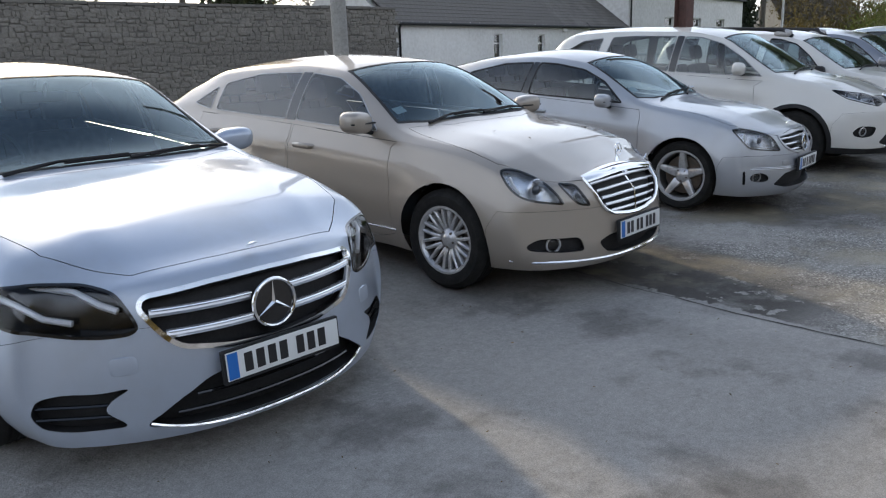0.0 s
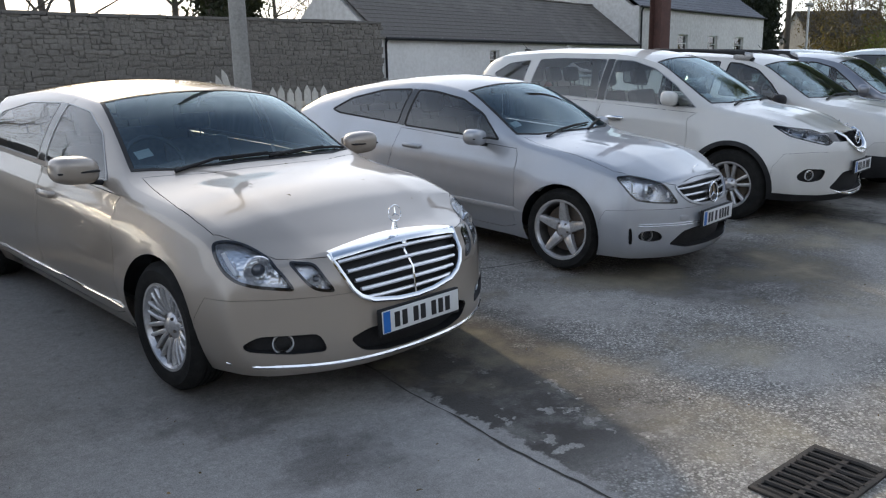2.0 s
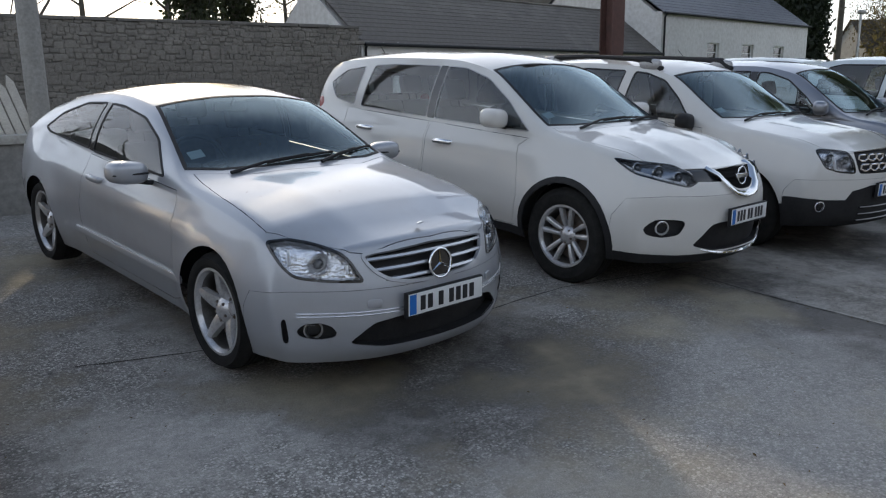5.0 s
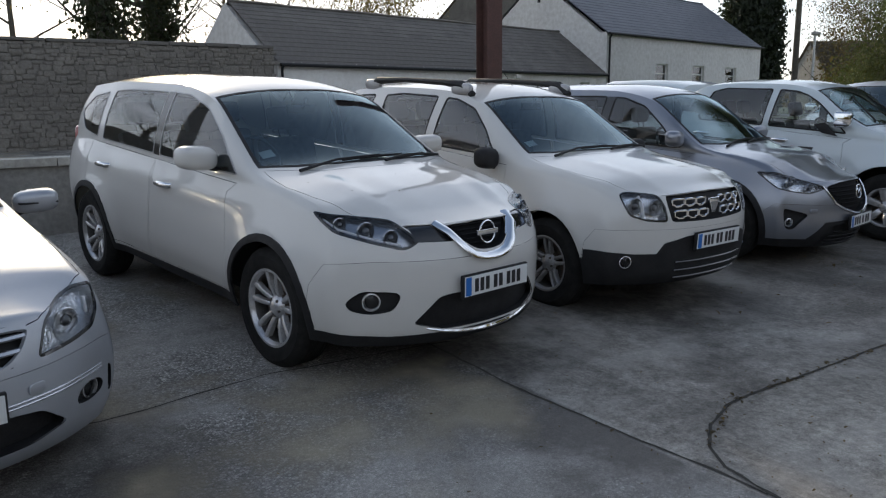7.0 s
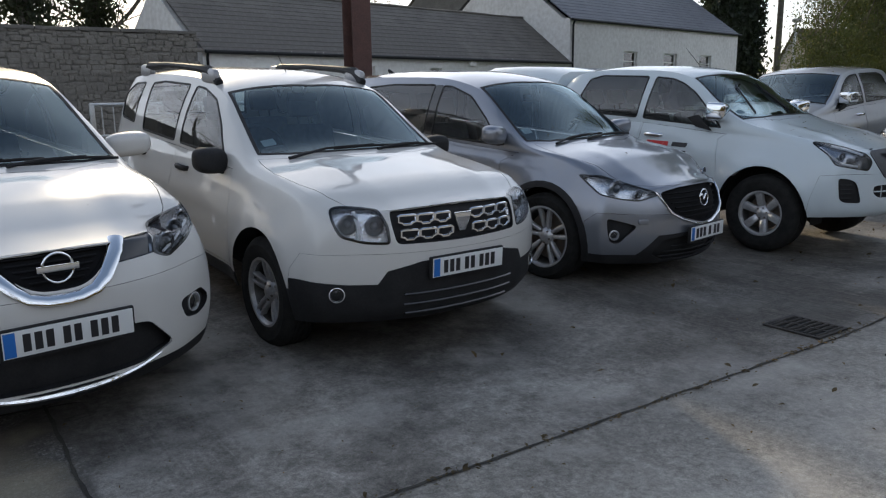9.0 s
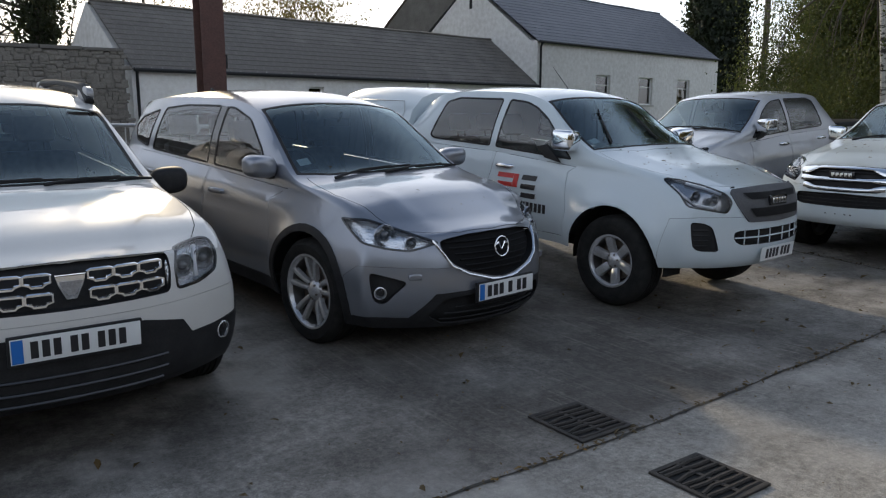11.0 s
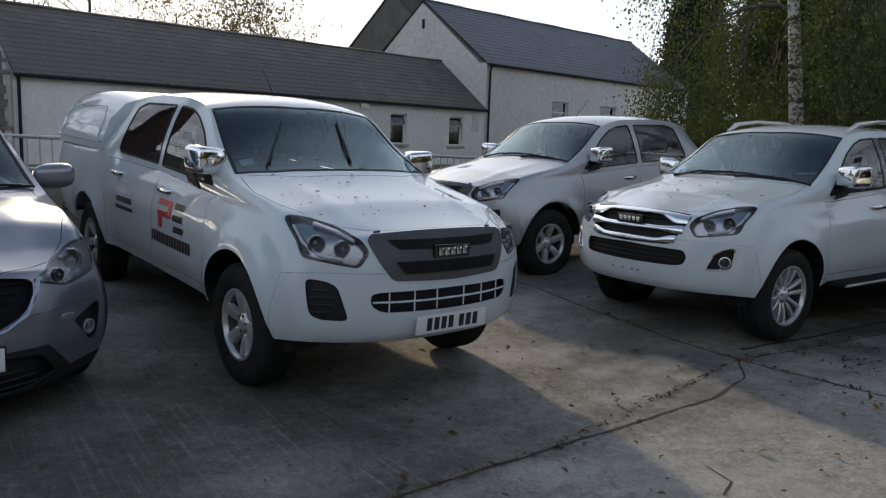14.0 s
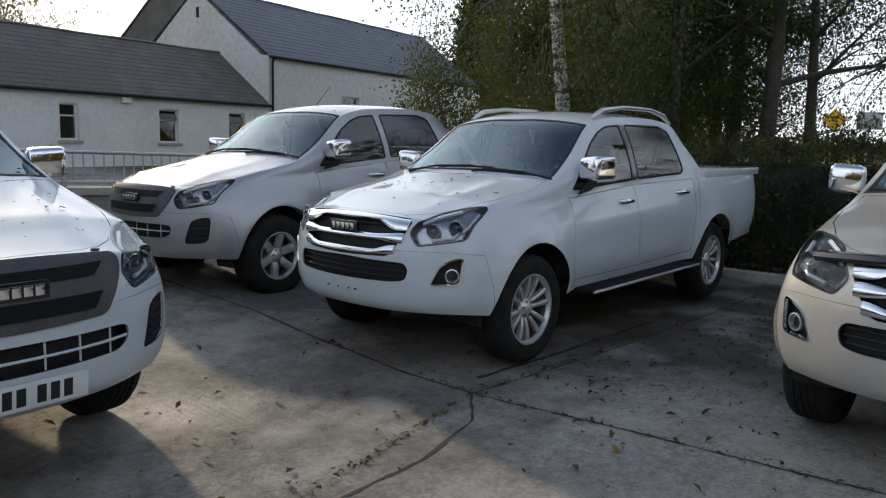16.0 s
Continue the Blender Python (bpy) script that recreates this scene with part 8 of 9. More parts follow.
# ---- ground sheet ----
gx = sorted({round(v, 3) for v in [-2500, -800, -300, -120, -70, -40, *np.arange(-30, 31, 0.5), 36, 45, 60, 90, 150, 300, 800, 2500]})
gy = sorted({round(v, 3) for v in [-2500, -800, -300, -120, -60, -30, *np.arange(-15, 30.1, 0.5), 36, 45, 60, 90, 150, 300, 800, 2500]})
me = bpy.data.meshes.new("ground")
nx = len(gx)
me.from_pydata([(x, y, ground_z(x, y)) for y in gy for x in gx], [], [(j * nx + i, j * nx + i + 1, (j + 1) * nx + i + 1, (j + 1) * nx + i) for j in range(len(gy) - 1) for i in range(nx - 1)])
me.materials.append(M_YARD)
for p in me.polygons:
    p.use_smooth = True
tagged(new("ground", me), "grey concrete yard with oily and damp stains, shade painted before the cars", "ground", kind="structure")


def joint_line(pts, w, seed, name="concrete_joint"):
    """A dirt-filled joint or crack with ragged edges, lying in the slab."""
    rng = random.Random(seed)
    line = []
    for (x0, y0), (x1, y1) in zip(pts, pts[1:]):
        n = max(2, int(math.hypot(x1 - x0, y1 - y0) / 0.07))
        line += [(x0 + (x1 - x0) * i / n, y0 + (y1 - y0) * i / n) for i in range(n)]
    line.append(pts[-1])
    bm = bmesh.new()
    prev, off = None, 0
    for i, (x, y) in enumerate(line):
        a, b = line[max(0, i - 1)], line[min(len(line) - 1, i + 1)]
        d = Vector((b[0] - a[0], b[1] - a[1], 0)).normalized()
        nrm = Vector((-d.y, d.x, 0))
        off = off * 0.8 + rng.uniform(-1, 1) * 0.006
        hw = w * rng.uniform(0.3, 0.85)
        c = Vector((x, y, 0)) + nrm * off
        row = []
        for k in (-1, 1):
            p = c + nrm * hw * k
            row.append(bm.verts.new((p.x, p.y, ground_z(p.x, p.y) + 0.003)))
        if prev:
            bm.faces.new((prev[0], row[0], row[1], prev[1]))
        prev = row
    bmesh.ops.recalc_face_normals(bm, faces=bm.faces)
    tagged(part(name, bm, M_JOINT), "dark dirt-filled joint in the concrete", "joint", kind="structure")


joint_line([(9.3, 1.0), (9.35, 1.56), (9.4, 1.8), (9.5, 1.96), (9.71, 2.11), (10.05, 2.21), (11.15, 2.22), (13.6, 2.2), (16.6, 2.33), (18.0, 2.41), (18.6, 2.58), (18.95, 2.86)], 0.016, 1)
joint_line([(18.95, 2.86), (18.93, 3.4), (18.98, 4.3), (19.1, 5.4), (19.0, 8.5)], 0.019, 2)
joint_line([(18.95, 2.86), (19.05, 1.9), (19.15, 0.72), (19.4, -2.5)], 0.012, 3)
joint_line([(18.95, 2.86), (20.2, 2.75), (22.0, 2.72), (24.2, 2.75)], 0.013, 4)
joint_line([(19.2, 3.02), (20.1, 2.98), (21.6, 2.95)], 0.03, 8)
joint_line([(16.9, 1.55), (17.05, 1.62), (17.1, 1.78)], 0.008, 9)
joint_line([(3.48, 4.6), (3.48, 3.39), (3.46, 2.69), (3.44, 1.93), (3.48, 1.08), (3.5, -3)], 0.009, 5)
joint_line([(5.0, 4.36), (7.3, 3.9), (8.2, 3.97), (9.4, 3.8)], 0.010, 6)
joint_line([(9.24, 6.0), (9.24, 3.73), (9.25, 3.1), (9.29, 2.4), (9.33, 1.8), (9.34, 1.56)], 0.013, 7)


def drain(x, y, w, d, n, turn=0):
    """Cast-iron yard gully: frame, bars and a near-black sheet for the shade under them."""
    ob = thing("drain_grate", pose(x, y, ground_z(x, y) + 0.002, 0, 0, turn), "cast-iron drain grate set in the concrete", "drain", "yard drains")
    bm = bmesh.new()
    for lo, hi in (((-w / 2, -d / 2, 0), (w / 2, -d / 2 + 0.025, 0.012)), ((-w / 2, d / 2 - 0.025, 0), (w / 2, d / 2, 0.012)), ((-w / 2, -d / 2 + 0.025, 0), (-w / 2 + 0.025, d / 2 - 0.025, 0.012)), ((w / 2 - 0.025, -d / 2 + 0.025, 0), (w / 2, d / 2 - 0.025, 0.012))):
        box(bm, lo, hi, 0.003)
    part("frame", bm, M_IRONGRATE, ob)
    # flat near-black sheet stands for the shade down the gully
    bm = bmesh.new()
    box(bm, (-w / 2 + 0.01, -d / 2 + 0.01, 0.0), (w / 2 - 0.01, d / 2 - 0.01, 0.002))
    part("pit_sheet", bm, M_SEAM, ob)
    for i in range(n):
        bm = bmesh.new()
        yy = -d / 2 + 0.04 + (d - 0.08) * i / (n - 1)
        tube(bm, [(-w / 2 + 0.02, yy + 0.012 * math.sin(i * 2.3), 0.007), (-w / 6, yy - 0.01 * math.cos(i * 1.7), 0.009), (w / 6, yy + 0.012 * math.sin(i * 3.1), 0.009), (w / 2 - 0.02, yy, 0.007)], 0.010, 6)
        part("bar", bm, M_IRONGRATE, ob)
    bm = bmesh.new()
    box(bm, (-0.012, -d / 2 + 0.02, 0.004), (0.012, d / 2 - 0.02, 0.011), 0.002)
    part("cross_bar", bm, M_IRONGRATE, ob)


drain(13.62, 2.44, 0.36, 0.40, 8)
drain(13.62, 1.66, 0.34, 0.38, 8)
drain(4.15, 1.12, 0.30, 0.52, 10, 90)

# ---- low wall behind the bays, with its coping, railing and pickets ----
WALL_Y = 8.86


def wall_top(x):
    return 1.09 - 0.022 * max(0, x - 12)


bm = bmesh.new()
vs = []
for x in [-8 + 0.5 * i for i in range(69)]:
    vs.append([bm.verts.new((x, y, z)) for y, z in ((WALL_Y, -0.1), (WALL_Y, wall_top(x) - 0.09), (WALL_Y + 0.22, wall_top(x) - 0.09), (WALL_Y + 0.22, -0.1))])
for a, b in zip(vs, vs[1:]):
    for i in range(3):
        bm.faces.new((a[i], b[i], b[i + 1], a[i + 1]))
bm.faces.new(vs[0])
bm.faces.new(vs[-1][::-1])
tagged(part("wall_low", bm, M_BLOCK), "low grey rendered wall behind the parked cars", "wall", kind="structure")
for i in range(34):
    x0 = -8 + i
    bm = bmesh.new()
    za, zb = wall_top(x0), wall_top(x0 + 1)
    for v in box(bm, (x0 + 0.004, WALL_Y - 0.05, -0.088), (x0 + 0.996, WALL_Y + 0.27, 0), 0.012):
        v.co.z += za + (zb - za) * (v.co.x - x0)
    part("coping", bm, M_COPING, bpy.data.objects["wall_low"])

rail = thing("railing", pose(0, 0, 0), "galvanised steel railing standing on the low wall", "railing")
RX0, RX1 = 10.6, 23.4


def rail_z(x):
    return wall_top(x) + 0.40


for z_off in (0.0, -0.34):
    bm = bmesh.new()
    tube(bm, [(x, WALL_Y + 0.11, rail_z(x) + z_off) for x in [RX0 + (RX1 - RX0) * i / 12 for i in range(13)]], 0.022 if z_off == 0 else 0.016, 8)
    part("rail", bm, M_GALV, rail)
for i in range(7):
    x = RX0 + 0.02 + (RX1 - RX0 - 0.04) * i / 6
    bm = bmesh.new()
    box(bm, (x - 0.025, WALL_Y + 0.085, wall_top(x)), (x + 0.025, WALL_Y + 0.135, rail_z(x) + 0.01), 0.004)
    part("post", bm, M_GALV, rail)
k = 0
bm = bmesh.new()
tube(bm, [(0, 0, 0), (0, 0, 0.34)], 0.008, 6)
bal = part("baluster", bm, M_GALV, rail)
bal.location = (RX0 + 0.12, WALL_Y + 0.11, rail_z(RX0) - 0.34)
for i in range(1, 106):
    x = RX0 + 0.12 + i * 0.12
    if x > RX1 - 0.05:
        break
    o = new("baluster", bal.data)
    o.parent = rail
    o.location = (x, WALL_Y + 0.11, rail_z(x) - 0.34)

fence = thing("picket_fence", pose(5.62, WALL_Y + 0.32, 0), "pale whitewashed picket panel leaning behind the low wall", "fence")
for i in range(7):
    bm = bmesh.new()
    slab([(-0.045, 0.5), (0.045, 0.5), (0.045, 1.38), (0.0, 1.46), (-0.045, 1.38)], 0.02, 0.003, pose(0.30 + i * 0.125, 0.02 * (i % 2), 0.02 * math.sin(i * 2.1), 90, 0, 0), bm)
    part("picket", bm, M_PICKET, fence)
for i in range(4):
    bm = bmesh.new()
    slab([(-0.04, 0.5), (0.04, 0.5), (0.04, 1.68 - 0.07 * i), (0.0, 1.76 - 0.07 * i), (-0.04, 1.66 - 0.07 * i)], 0.02, 0.003, pose(0.14 - i * 0.10, 0.05, 0.0, 90, -16, 0), bm)
    part("picket", bm, M_PICKET, fence)
for z in (0.75, 1.2):
    bm = bmesh.new()
    box(bm, (-0.2, 0.045, z), (1.12, 0.085, z + 0.07), 0.004)
    part("fence_rail", bm, M_PICKET, fence)

# poles
pole = thing("lamp_pole", pose(5.54, 9.22, ground_z(5.54, 9.2)), "plain grey timber pole rising behind the wall", "pole")
bm = bmesh.new()
tube(bm, [(0, 0, 0), (0, 0, 3), (0.01, 0, 7.2)], [0.11, 0.105, 0.085], 14)
part("shaft", bm, M_POLE, pole)
pole = thing("steel_column", pose(14.1, 9.22, ground_z(14.1, 9.2)), "rusty red-brown steel column behind the railing", "column")
bm = bmesh.new()
for lo, hi in (((-0.14, -0.14, 0), (0.14, -0.125, 7.0)), ((-0.14, 0.125, 0), (0.14, 0.14, 7.0)), ((-0.012, -0.125, 0), (0.012, 0.125, 7.0))):
    box(bm, lo, hi, 0.003)
part("shaft", bm, M_RUST, pole)
bm = bmesh.new()
box(bm, (-0.2, -0.2, 0), (0.2, 0.2, 0.025), 0.004)
part("base_plate", bm, M_RUST, pole)
bm = bmesh.new()
box(bm, (0.142, -0.04, 1.85), (0.20, 0.04, 2.02), 0.006)
part("junction_box", bm, M_BLACK, pole)

# ---- tall stone wall ----
SW_Y, SW_Z = 21.55, 3.33
bm = bmesh.new()
box(bm, (-30, SW_Y, -0.2), (16.0, SW_Y + 0.5, SW_Z - 0.1))
tagged(part("wall_stone", bm, M_MORTAR), "tall old wall of rough grey field stone", "wall", kind="structure")
stone_wall = bpy.data.objects["wall_stone"]
rng = random.Random(5)
variants = []
for k in range(8):
    bm = blob((0.5, 0.5, 0.5), 5.0, 10, 5)
    for v in bm.verts:
        v.co += noise.noise_vector(v.co * 3 + Vector((k * 7, 0, 0))) * 0.07
    ob = part("stone", bm, M_STONE)
    variants.append(ob.data)
    bpy.data.objects.remove(ob)
rest_v, rest_f = [], []
count = 0
z = 0.3
while z < SW_Z - 0.12:
    h = rng.uniform(0.07, 0.15)
    x = -16 + rng.uniform(0, 0.3)
    while x < 15.9:
        w = rng.uniform(0.09, 0.36)
        me = rng.choice(variants)
        c = Vector((x + w / 2, SW_Y - 0.005, z + h / 2 + rng.uniform(-0.035, 0.035)))
        sx, sy, sz = w * rng.uniform(0.92, 1.1), rng.uniform(0.03, 0.065), h * rng.uniform(0.85, 1.45)
        if 4.0 < x < 15.9 and z > 1.55 and count < 300:
            o = new("stone", me)
            o.parent = stone_wall
            o.matrix_basis = Matrix.Translation(c) @ pose(0, 0, 0, 0, rng.uniform(-9, 9)) @ Matrix.Diagonal((sx, sy, sz, 1))
            count += 1
        else:
            base = len(rest_v)
            rest_v += [(c.x + v.co.x * sx, c.y + v.co.y * sy, c.z + v.co.z * sz) for v in me.vertices]
            rest_f += [[base + i for i in p.vertices] for p in me.polygons]
        x += w
    z += h
me = bpy.data.meshes.new("stone_facing")
me.from_pydata(rest_v, [], rest_f)
me.materials.append(M_STONE)
for p in me.polygons:
    p.use_smooth = True
o = tagged(new("stone_facing", me), kind="stuff")
o.parent = stone_wall
for i in range(46):
    bm = bmesh.new()
    x0 = -30 + i
    box(bm, (x0 + 0.01, SW_Y - 0.06, SW_Z - 0.1 + rng.uniform(0, 0.02)), (x0 + 0.99, SW_Y + 0.56, SW_Z + rng.uniform(-0.01, 0.02)), 0.02)
    part("capstone", bm, M_MORTAR, stone_wall)

# ---- cottages ----
B0 = Vector((16.23, 21.85, 0))
BD = math.degrees(math.atan2(0.154, 0.988))
BASE = 0.5


def at_row(s, d=0, z=0):
    """A pose on the line of the cottages: s along it, d back from the front wall."""
    return Matrix.Translation(B0) @ pose(0, 0, 0, 0, 0, BD) @ Matrix.Translation((s, d, z))


def wall_with_holes(L, z0, z1, holes, t, mat, parent, name="wall"):
    """A straight wall along x with rectangular openings right through it."""
    xs = sorted({0, L, *[h[0] for h in holes], *[h[1] for h in holes]})
    zs = sorted({z0, z1, *[h[2] for h in holes], *[h[3] for h in holes]})
    bm = bmesh.new()

    def solid(i, j):
        if not (0 <= i < len(xs) - 1 and 0 <= j < len(zs) - 1):
            return False
        cx, cz = (xs[i] + xs[i + 1]) / 2, (zs[j] + zs[j + 1]) / 2
        return not any(h[0] < cx < h[1] and h[2] < cz < h[3] for h in holes)
    for i in range(len(xs) - 1):
        for j in range(len(zs) - 1):
            if not solid(i, j):
                continue
            a, b, c, d = xs[i], xs[i + 1], zs[j], zs[j + 1]

            def quad(*p):
                bm.faces.new([bm.verts.new(q) for q in p])
            quad((a, 0, c), (b, 0, c), (b, 0, d), (a, 0, d))
            quad((b, t, c), (a, t, c), (a, t, d), (b, t, d))
            if not solid(i - 1, j):
                quad((a, t, c), (a, 0, c), (a, 0, d), (a, t, d))
            if not solid(i + 1, j):
                quad((b, 0, c), (b, t, c), (b, t, d), (b, 0, d))
            if not solid(i, j + 1):
                quad((a, 0, d), (b, 0, d), (b, t, d), (a, t, d))
            if not solid(i, j - 1):
                quad((a, t, c), (b, t, c), (b, 0, c), (a, 0, c))
    bmesh.ops.remove_doubles(bm, verts=bm.verts, dist=1e-4)
    return part(name, bm, mat, parent, smooth=False)


def window_unit(parent, x0, x1, z0, z1, t, open_top=False):
    """Two-light casement in a reveal: frame, panes, stone sill, dark panel for the unlit room."""
    d = 0.12
    bm = bmesh.new()
    fw = 0.055
    for lo, hi in (((x0, d, z0), (x0 + fw, d + 0.06, z1)), ((x1 - fw, d, z0), (x1, d + 0.06, z1)), ((x0 + fw, d, z0), (x1 - fw, d + 0.06, z0 + fw)), ((x0 + fw, d, z1 - fw), (x1 - fw, d + 0.06, z1)), ((x0 + fw, d, z0 + (z1 - z0) * 0.64), (x1 - fw, d + 0.06, z0 + (z1 - z0) * 0.64 + 0.045))):
        box(bm, lo, hi, 0.004)
    win = part("window", bm, M_PVC, parent)
    for a, b in ((z0 + fw, z0 + (z1 - z0) * 0.64), (z0 + (z1 - z0) * 0.64 + 0.045, z1 - fw)):
        bm = bmesh.new()
        box(bm, (x0 + fw, d + 0.03, a), (x1 - fw, d + 0.036, b))
        if open_top and a > z0 + 0.3:
            for v in bm.verts:
                v.co.y -= (z1 - fw - v.co.z) * 0.45
        part("pane", bm, M_DARKPANE, win)
    # dark panel in seat-cloth grey, the unlit room's shade put into its colour
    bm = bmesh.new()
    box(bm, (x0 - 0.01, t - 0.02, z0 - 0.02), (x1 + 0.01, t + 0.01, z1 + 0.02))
    part("dark_backing", bm, M_SEAT, win)
    bm = bmesh.new()
    nf = 14
    for k in range(nf):
        xa, xb = x0 + fw + (x1 - x0 - 2 * fw) * k / nf, x0 + fw + (x1 - x0 - 2 * fw) * (k + 1) / nf
        q = [bm.verts.new((x, d + 0.10 + (0.025 if (k + e) % 2 else 0), z)) for e, x, z in ((0, xa, z0 + fw), (1, xb, z0 + fw), (1, xb, z1 - fw), (0, xa, z1 - fw))]
        bm.faces.new(q)
    bmesh.ops.solidify(bm, geom=bm.faces[:], thickness=0.003)
    part("curtain", bm, M_BLIND, win)
    bm = bmesh.new()
    box(bm, (x0 - 0.09, -0.07, z0 - 0.09), (x1 + 0.09, d, z0 - 0.002), 0.012)
    part("window_sill", bm, M_COPING, win)


SLATES = {}


def slate_mesh(run, rise, n, mat):
    """One slate, shared by all that lie on a slope of this pitch."""
    if not SLATES.get(run):
        bm = bmesh.new()
        f = 1.25 / n
        vs = [bm.verts.new(q) for q in ((0.003, 0, 0), (0.297, 0, 0), (0.297, run * f, rise * f - 0.022), (0.003, run * f, rise * f - 0.022), (0.003, 0, -0.02), (0.297, 0, -0.02))]
        for q in ((0, 1, 2, 3), (4, 5, 1, 0)):
            bm.faces.new([vs[k] for k in q])
        ob = part("slate", bm, mat, smooth=False)
        SLATES[run] = ob.data
        bpy.data.objects.remove(ob)
    return SLATES[run]


def slate_roof(parent, L, s0, eave_d, eave_z, ridge_d, ridge_z, mat, over=0.14, course=0.24, back=True, singles=0):
    """Courses of slates, each lapping the one below, on both slopes."""
    rng = random.Random(int(L * 10))
    for side in ((1, -1) if back else (1,)):
        bm = bmesh.new()
        left = singles if side > 0 else 0
        run, rise = ridge_d - eave_d + over, (ridge_z - eave_z) * (ridge_d - eave_d + over) / (ridge_d - eave_d)
        n = int(math.hypot(run, rise) / course)
        d0, z0 = eave_d - over, ridge_z - rise
        for i in range(n):
            a, b = i / n, min(1.0, (i + 1.25) / n)
            x = s0
            off = rng.uniform(0, 0.2)
            while x < s0 + L:
                w = 0.30 if x > s0 else 0.30 - off
                x1 = min(x + w, s0 + L)
                lift = 0.022 + rng.uniform(-0.004, 0.006)
                p = []
                for xx, f, up in ((x + 0.003, a, lift), (x1 - 0.003, a, lift), (x1 - 0.003, b, 0.0), (x + 0.003, b, 0.0)):
                    d = d0 + run * f
                    p.append((xx, d if side > 0 else 2 * ridge_d - d, z0 + rise * f + up))
                if left and x1 - x > 0.29 and x < s0 + 11:
                    left -= 1
                    k = new("slate", slate_mesh(run, rise, n, mat))
                    k.parent = parent
                    k.matrix_basis = Matrix.Translation((x, d0 + run * a, z0 + rise * a + lift))
                    x = x1
                    continue
                lo = [(q[0], q[1], q[2] - 0.02) for q in p[:2]]
                vs = [bm.verts.new(q) for q in p + lo]
                fs = [(0, 1, 2, 3), (4, 5, 1, 0)]
                for f in fs:
                    bm.faces.new([vs[k] for k in (f if side > 0 else f[::-1])])
                x = x1
        roof = part("slate_covering", bm, mat, parent, smooth=False)
        tagged(roof, kind="stuff")
    bm = bmesh.new()
    vs = []
    for xx in (s0, s0 + L):
        vs.append([bm.verts.new((xx, d, z)) for d, z in ((eave_d - over + 0.01, ridge_z - (ridge_z - eave_z) * (ridge_d - eave_d + over) / (ridge_d - eave_d) - 0.03), (ridge_d, ridge_z - 0.03), (2 * ridge_d - eave_d + over - 0.01, ridge_z - (ridge_z - eave_z) * (ridge_d - eave_d + over) / (ridge_d - eave_d) - 0.03))])
    for i in range(2):
        bm.faces.new((vs[0][i], vs[1][i], vs[1][i + 1], vs[0][i + 1]))
    part("roof_deck", bm, mat, parent)
    bm = bmesh.new()
    tube(bm, [(s0 + L * i / 20, ridge_d, ridge_z + 0.01 + 0.012 * math.sin(i * 1.3)) for i in range(21)], 0.075, 8, flat=0.7)
    part("ridge_capping", bm, mat, parent)
    bm = bmesh.new()
    tube(bm, [(s0, eave_d - over - 0.03, eave_z - 0.09), (s0 + L, eave_d - over - 0.03, eave_z - 0.09)], 0.055, 8)
    part("gutter", bm, M_BLACK, parent)


def gable_wall(parent, s, d0, d1, z0, eave, ridge, t, mat, name="gable"):
    bm = bmesh.new()
    mid_d = (d0 + d1) / 2
    pts = [(d0, z0), (d1, z0), (d1, eave), (mid_d, ridge), (d0, eave)]
    a = [bm.verts.new((s, d, z)) for d, z in pts]
    b = [bm.verts.new((s + t, d, z)) for d, z in pts]
    bm.faces.new(a[::-1])
    bm.faces.new(b)
    for i in range(5):
        bm.faces.new((a[i], a[(i + 1) % 5], b[(i + 1) % 5], b[i]))
    bmesh.ops.recalc_face_normals(bm, faces=bm.faces)
    return part(name, bm, mat, parent, smooth=False)


cottage = thing("low_cottage", at_row(0), "long single-storey cottage, pale render under dark slate", "house")
LOW = [(5.7, 6.3, 1.4, 2.5), (8.9, 9.5, 1.4, 2.48), (12.33, 13.1, 1.36, 2.46), (15.3, 16.05, 1.36, 2.48)]
wall_with_holes(17.3, 0.2, 2.9, LOW, 0.4, M_RENDER, cottage)
for i, h in enumerate(LOW):
    window_unit(cottage, *h, 0.4, i in (2, 3))
gable_wall(cottage, 0.0, 0.401, 5.4, 0.2, 2.9, 4.86, 0.35, M_RENDER2)
bm = bmesh.new()
box(bm, (0.35, 5.1, 0.2), (17.3, 5.4, 2.9))
part("back_wall", bm, M_RENDER, cottage)
slate_roof(cottage, 17.28, 0.02, 0, 2.9, 2.7, 4.9, M_SLATE, singles=300)
bm = bmesh.new()
tube(bm, [(0.1, -0.17, 2.8), (0.13, -0.06, 2.66), (0.13, -0.06, 0.5)], 0.04, 8)
part("downpipe", bm, M_BLACK, cottage)
bm = bmesh.new()
box(bm, (10.9, -0.12, 2.58), (11.25, 0.0, 2.76), 0.01)
part("vent_cover", bm, M_RENDER, cottage)
bm = bmesh.new()
box(bm, (16.55, -0.02, 1.95), (16.95, 0.0, 2.62), 0.005)
part("wall_box", bm, M_RENDER2, cottage)

house = thing("gabled_house", at_row(17.3), "taller pale rendered house with a blue slate roof", "house")
HI = [(4.3, 5.5, 2.1, 3.44), (8.0, 9.3, 2.1, 3.44), (11.75, 13.1, 2.1, 3.44)]
wall_with_holes(16.2, 0.2, 4.72, HI, 0.4, M_RENDER2, house)
for h in HI:
    window_unit(house, *h, 0.4)
gable_wall(house, 0.0, 0.401, 7.6, 0.2, 4.72, 7.45, 0.4, M_RENDER2)
gable_wall(house, 15.8, 0.401, 7.6, 0.2, 4.72, 7.45, 0.4, M_RENDER2)
bm = bmesh.new()
box(bm, (0.4, 7.2, 0.2), (15.8, 7.6, 4.72))
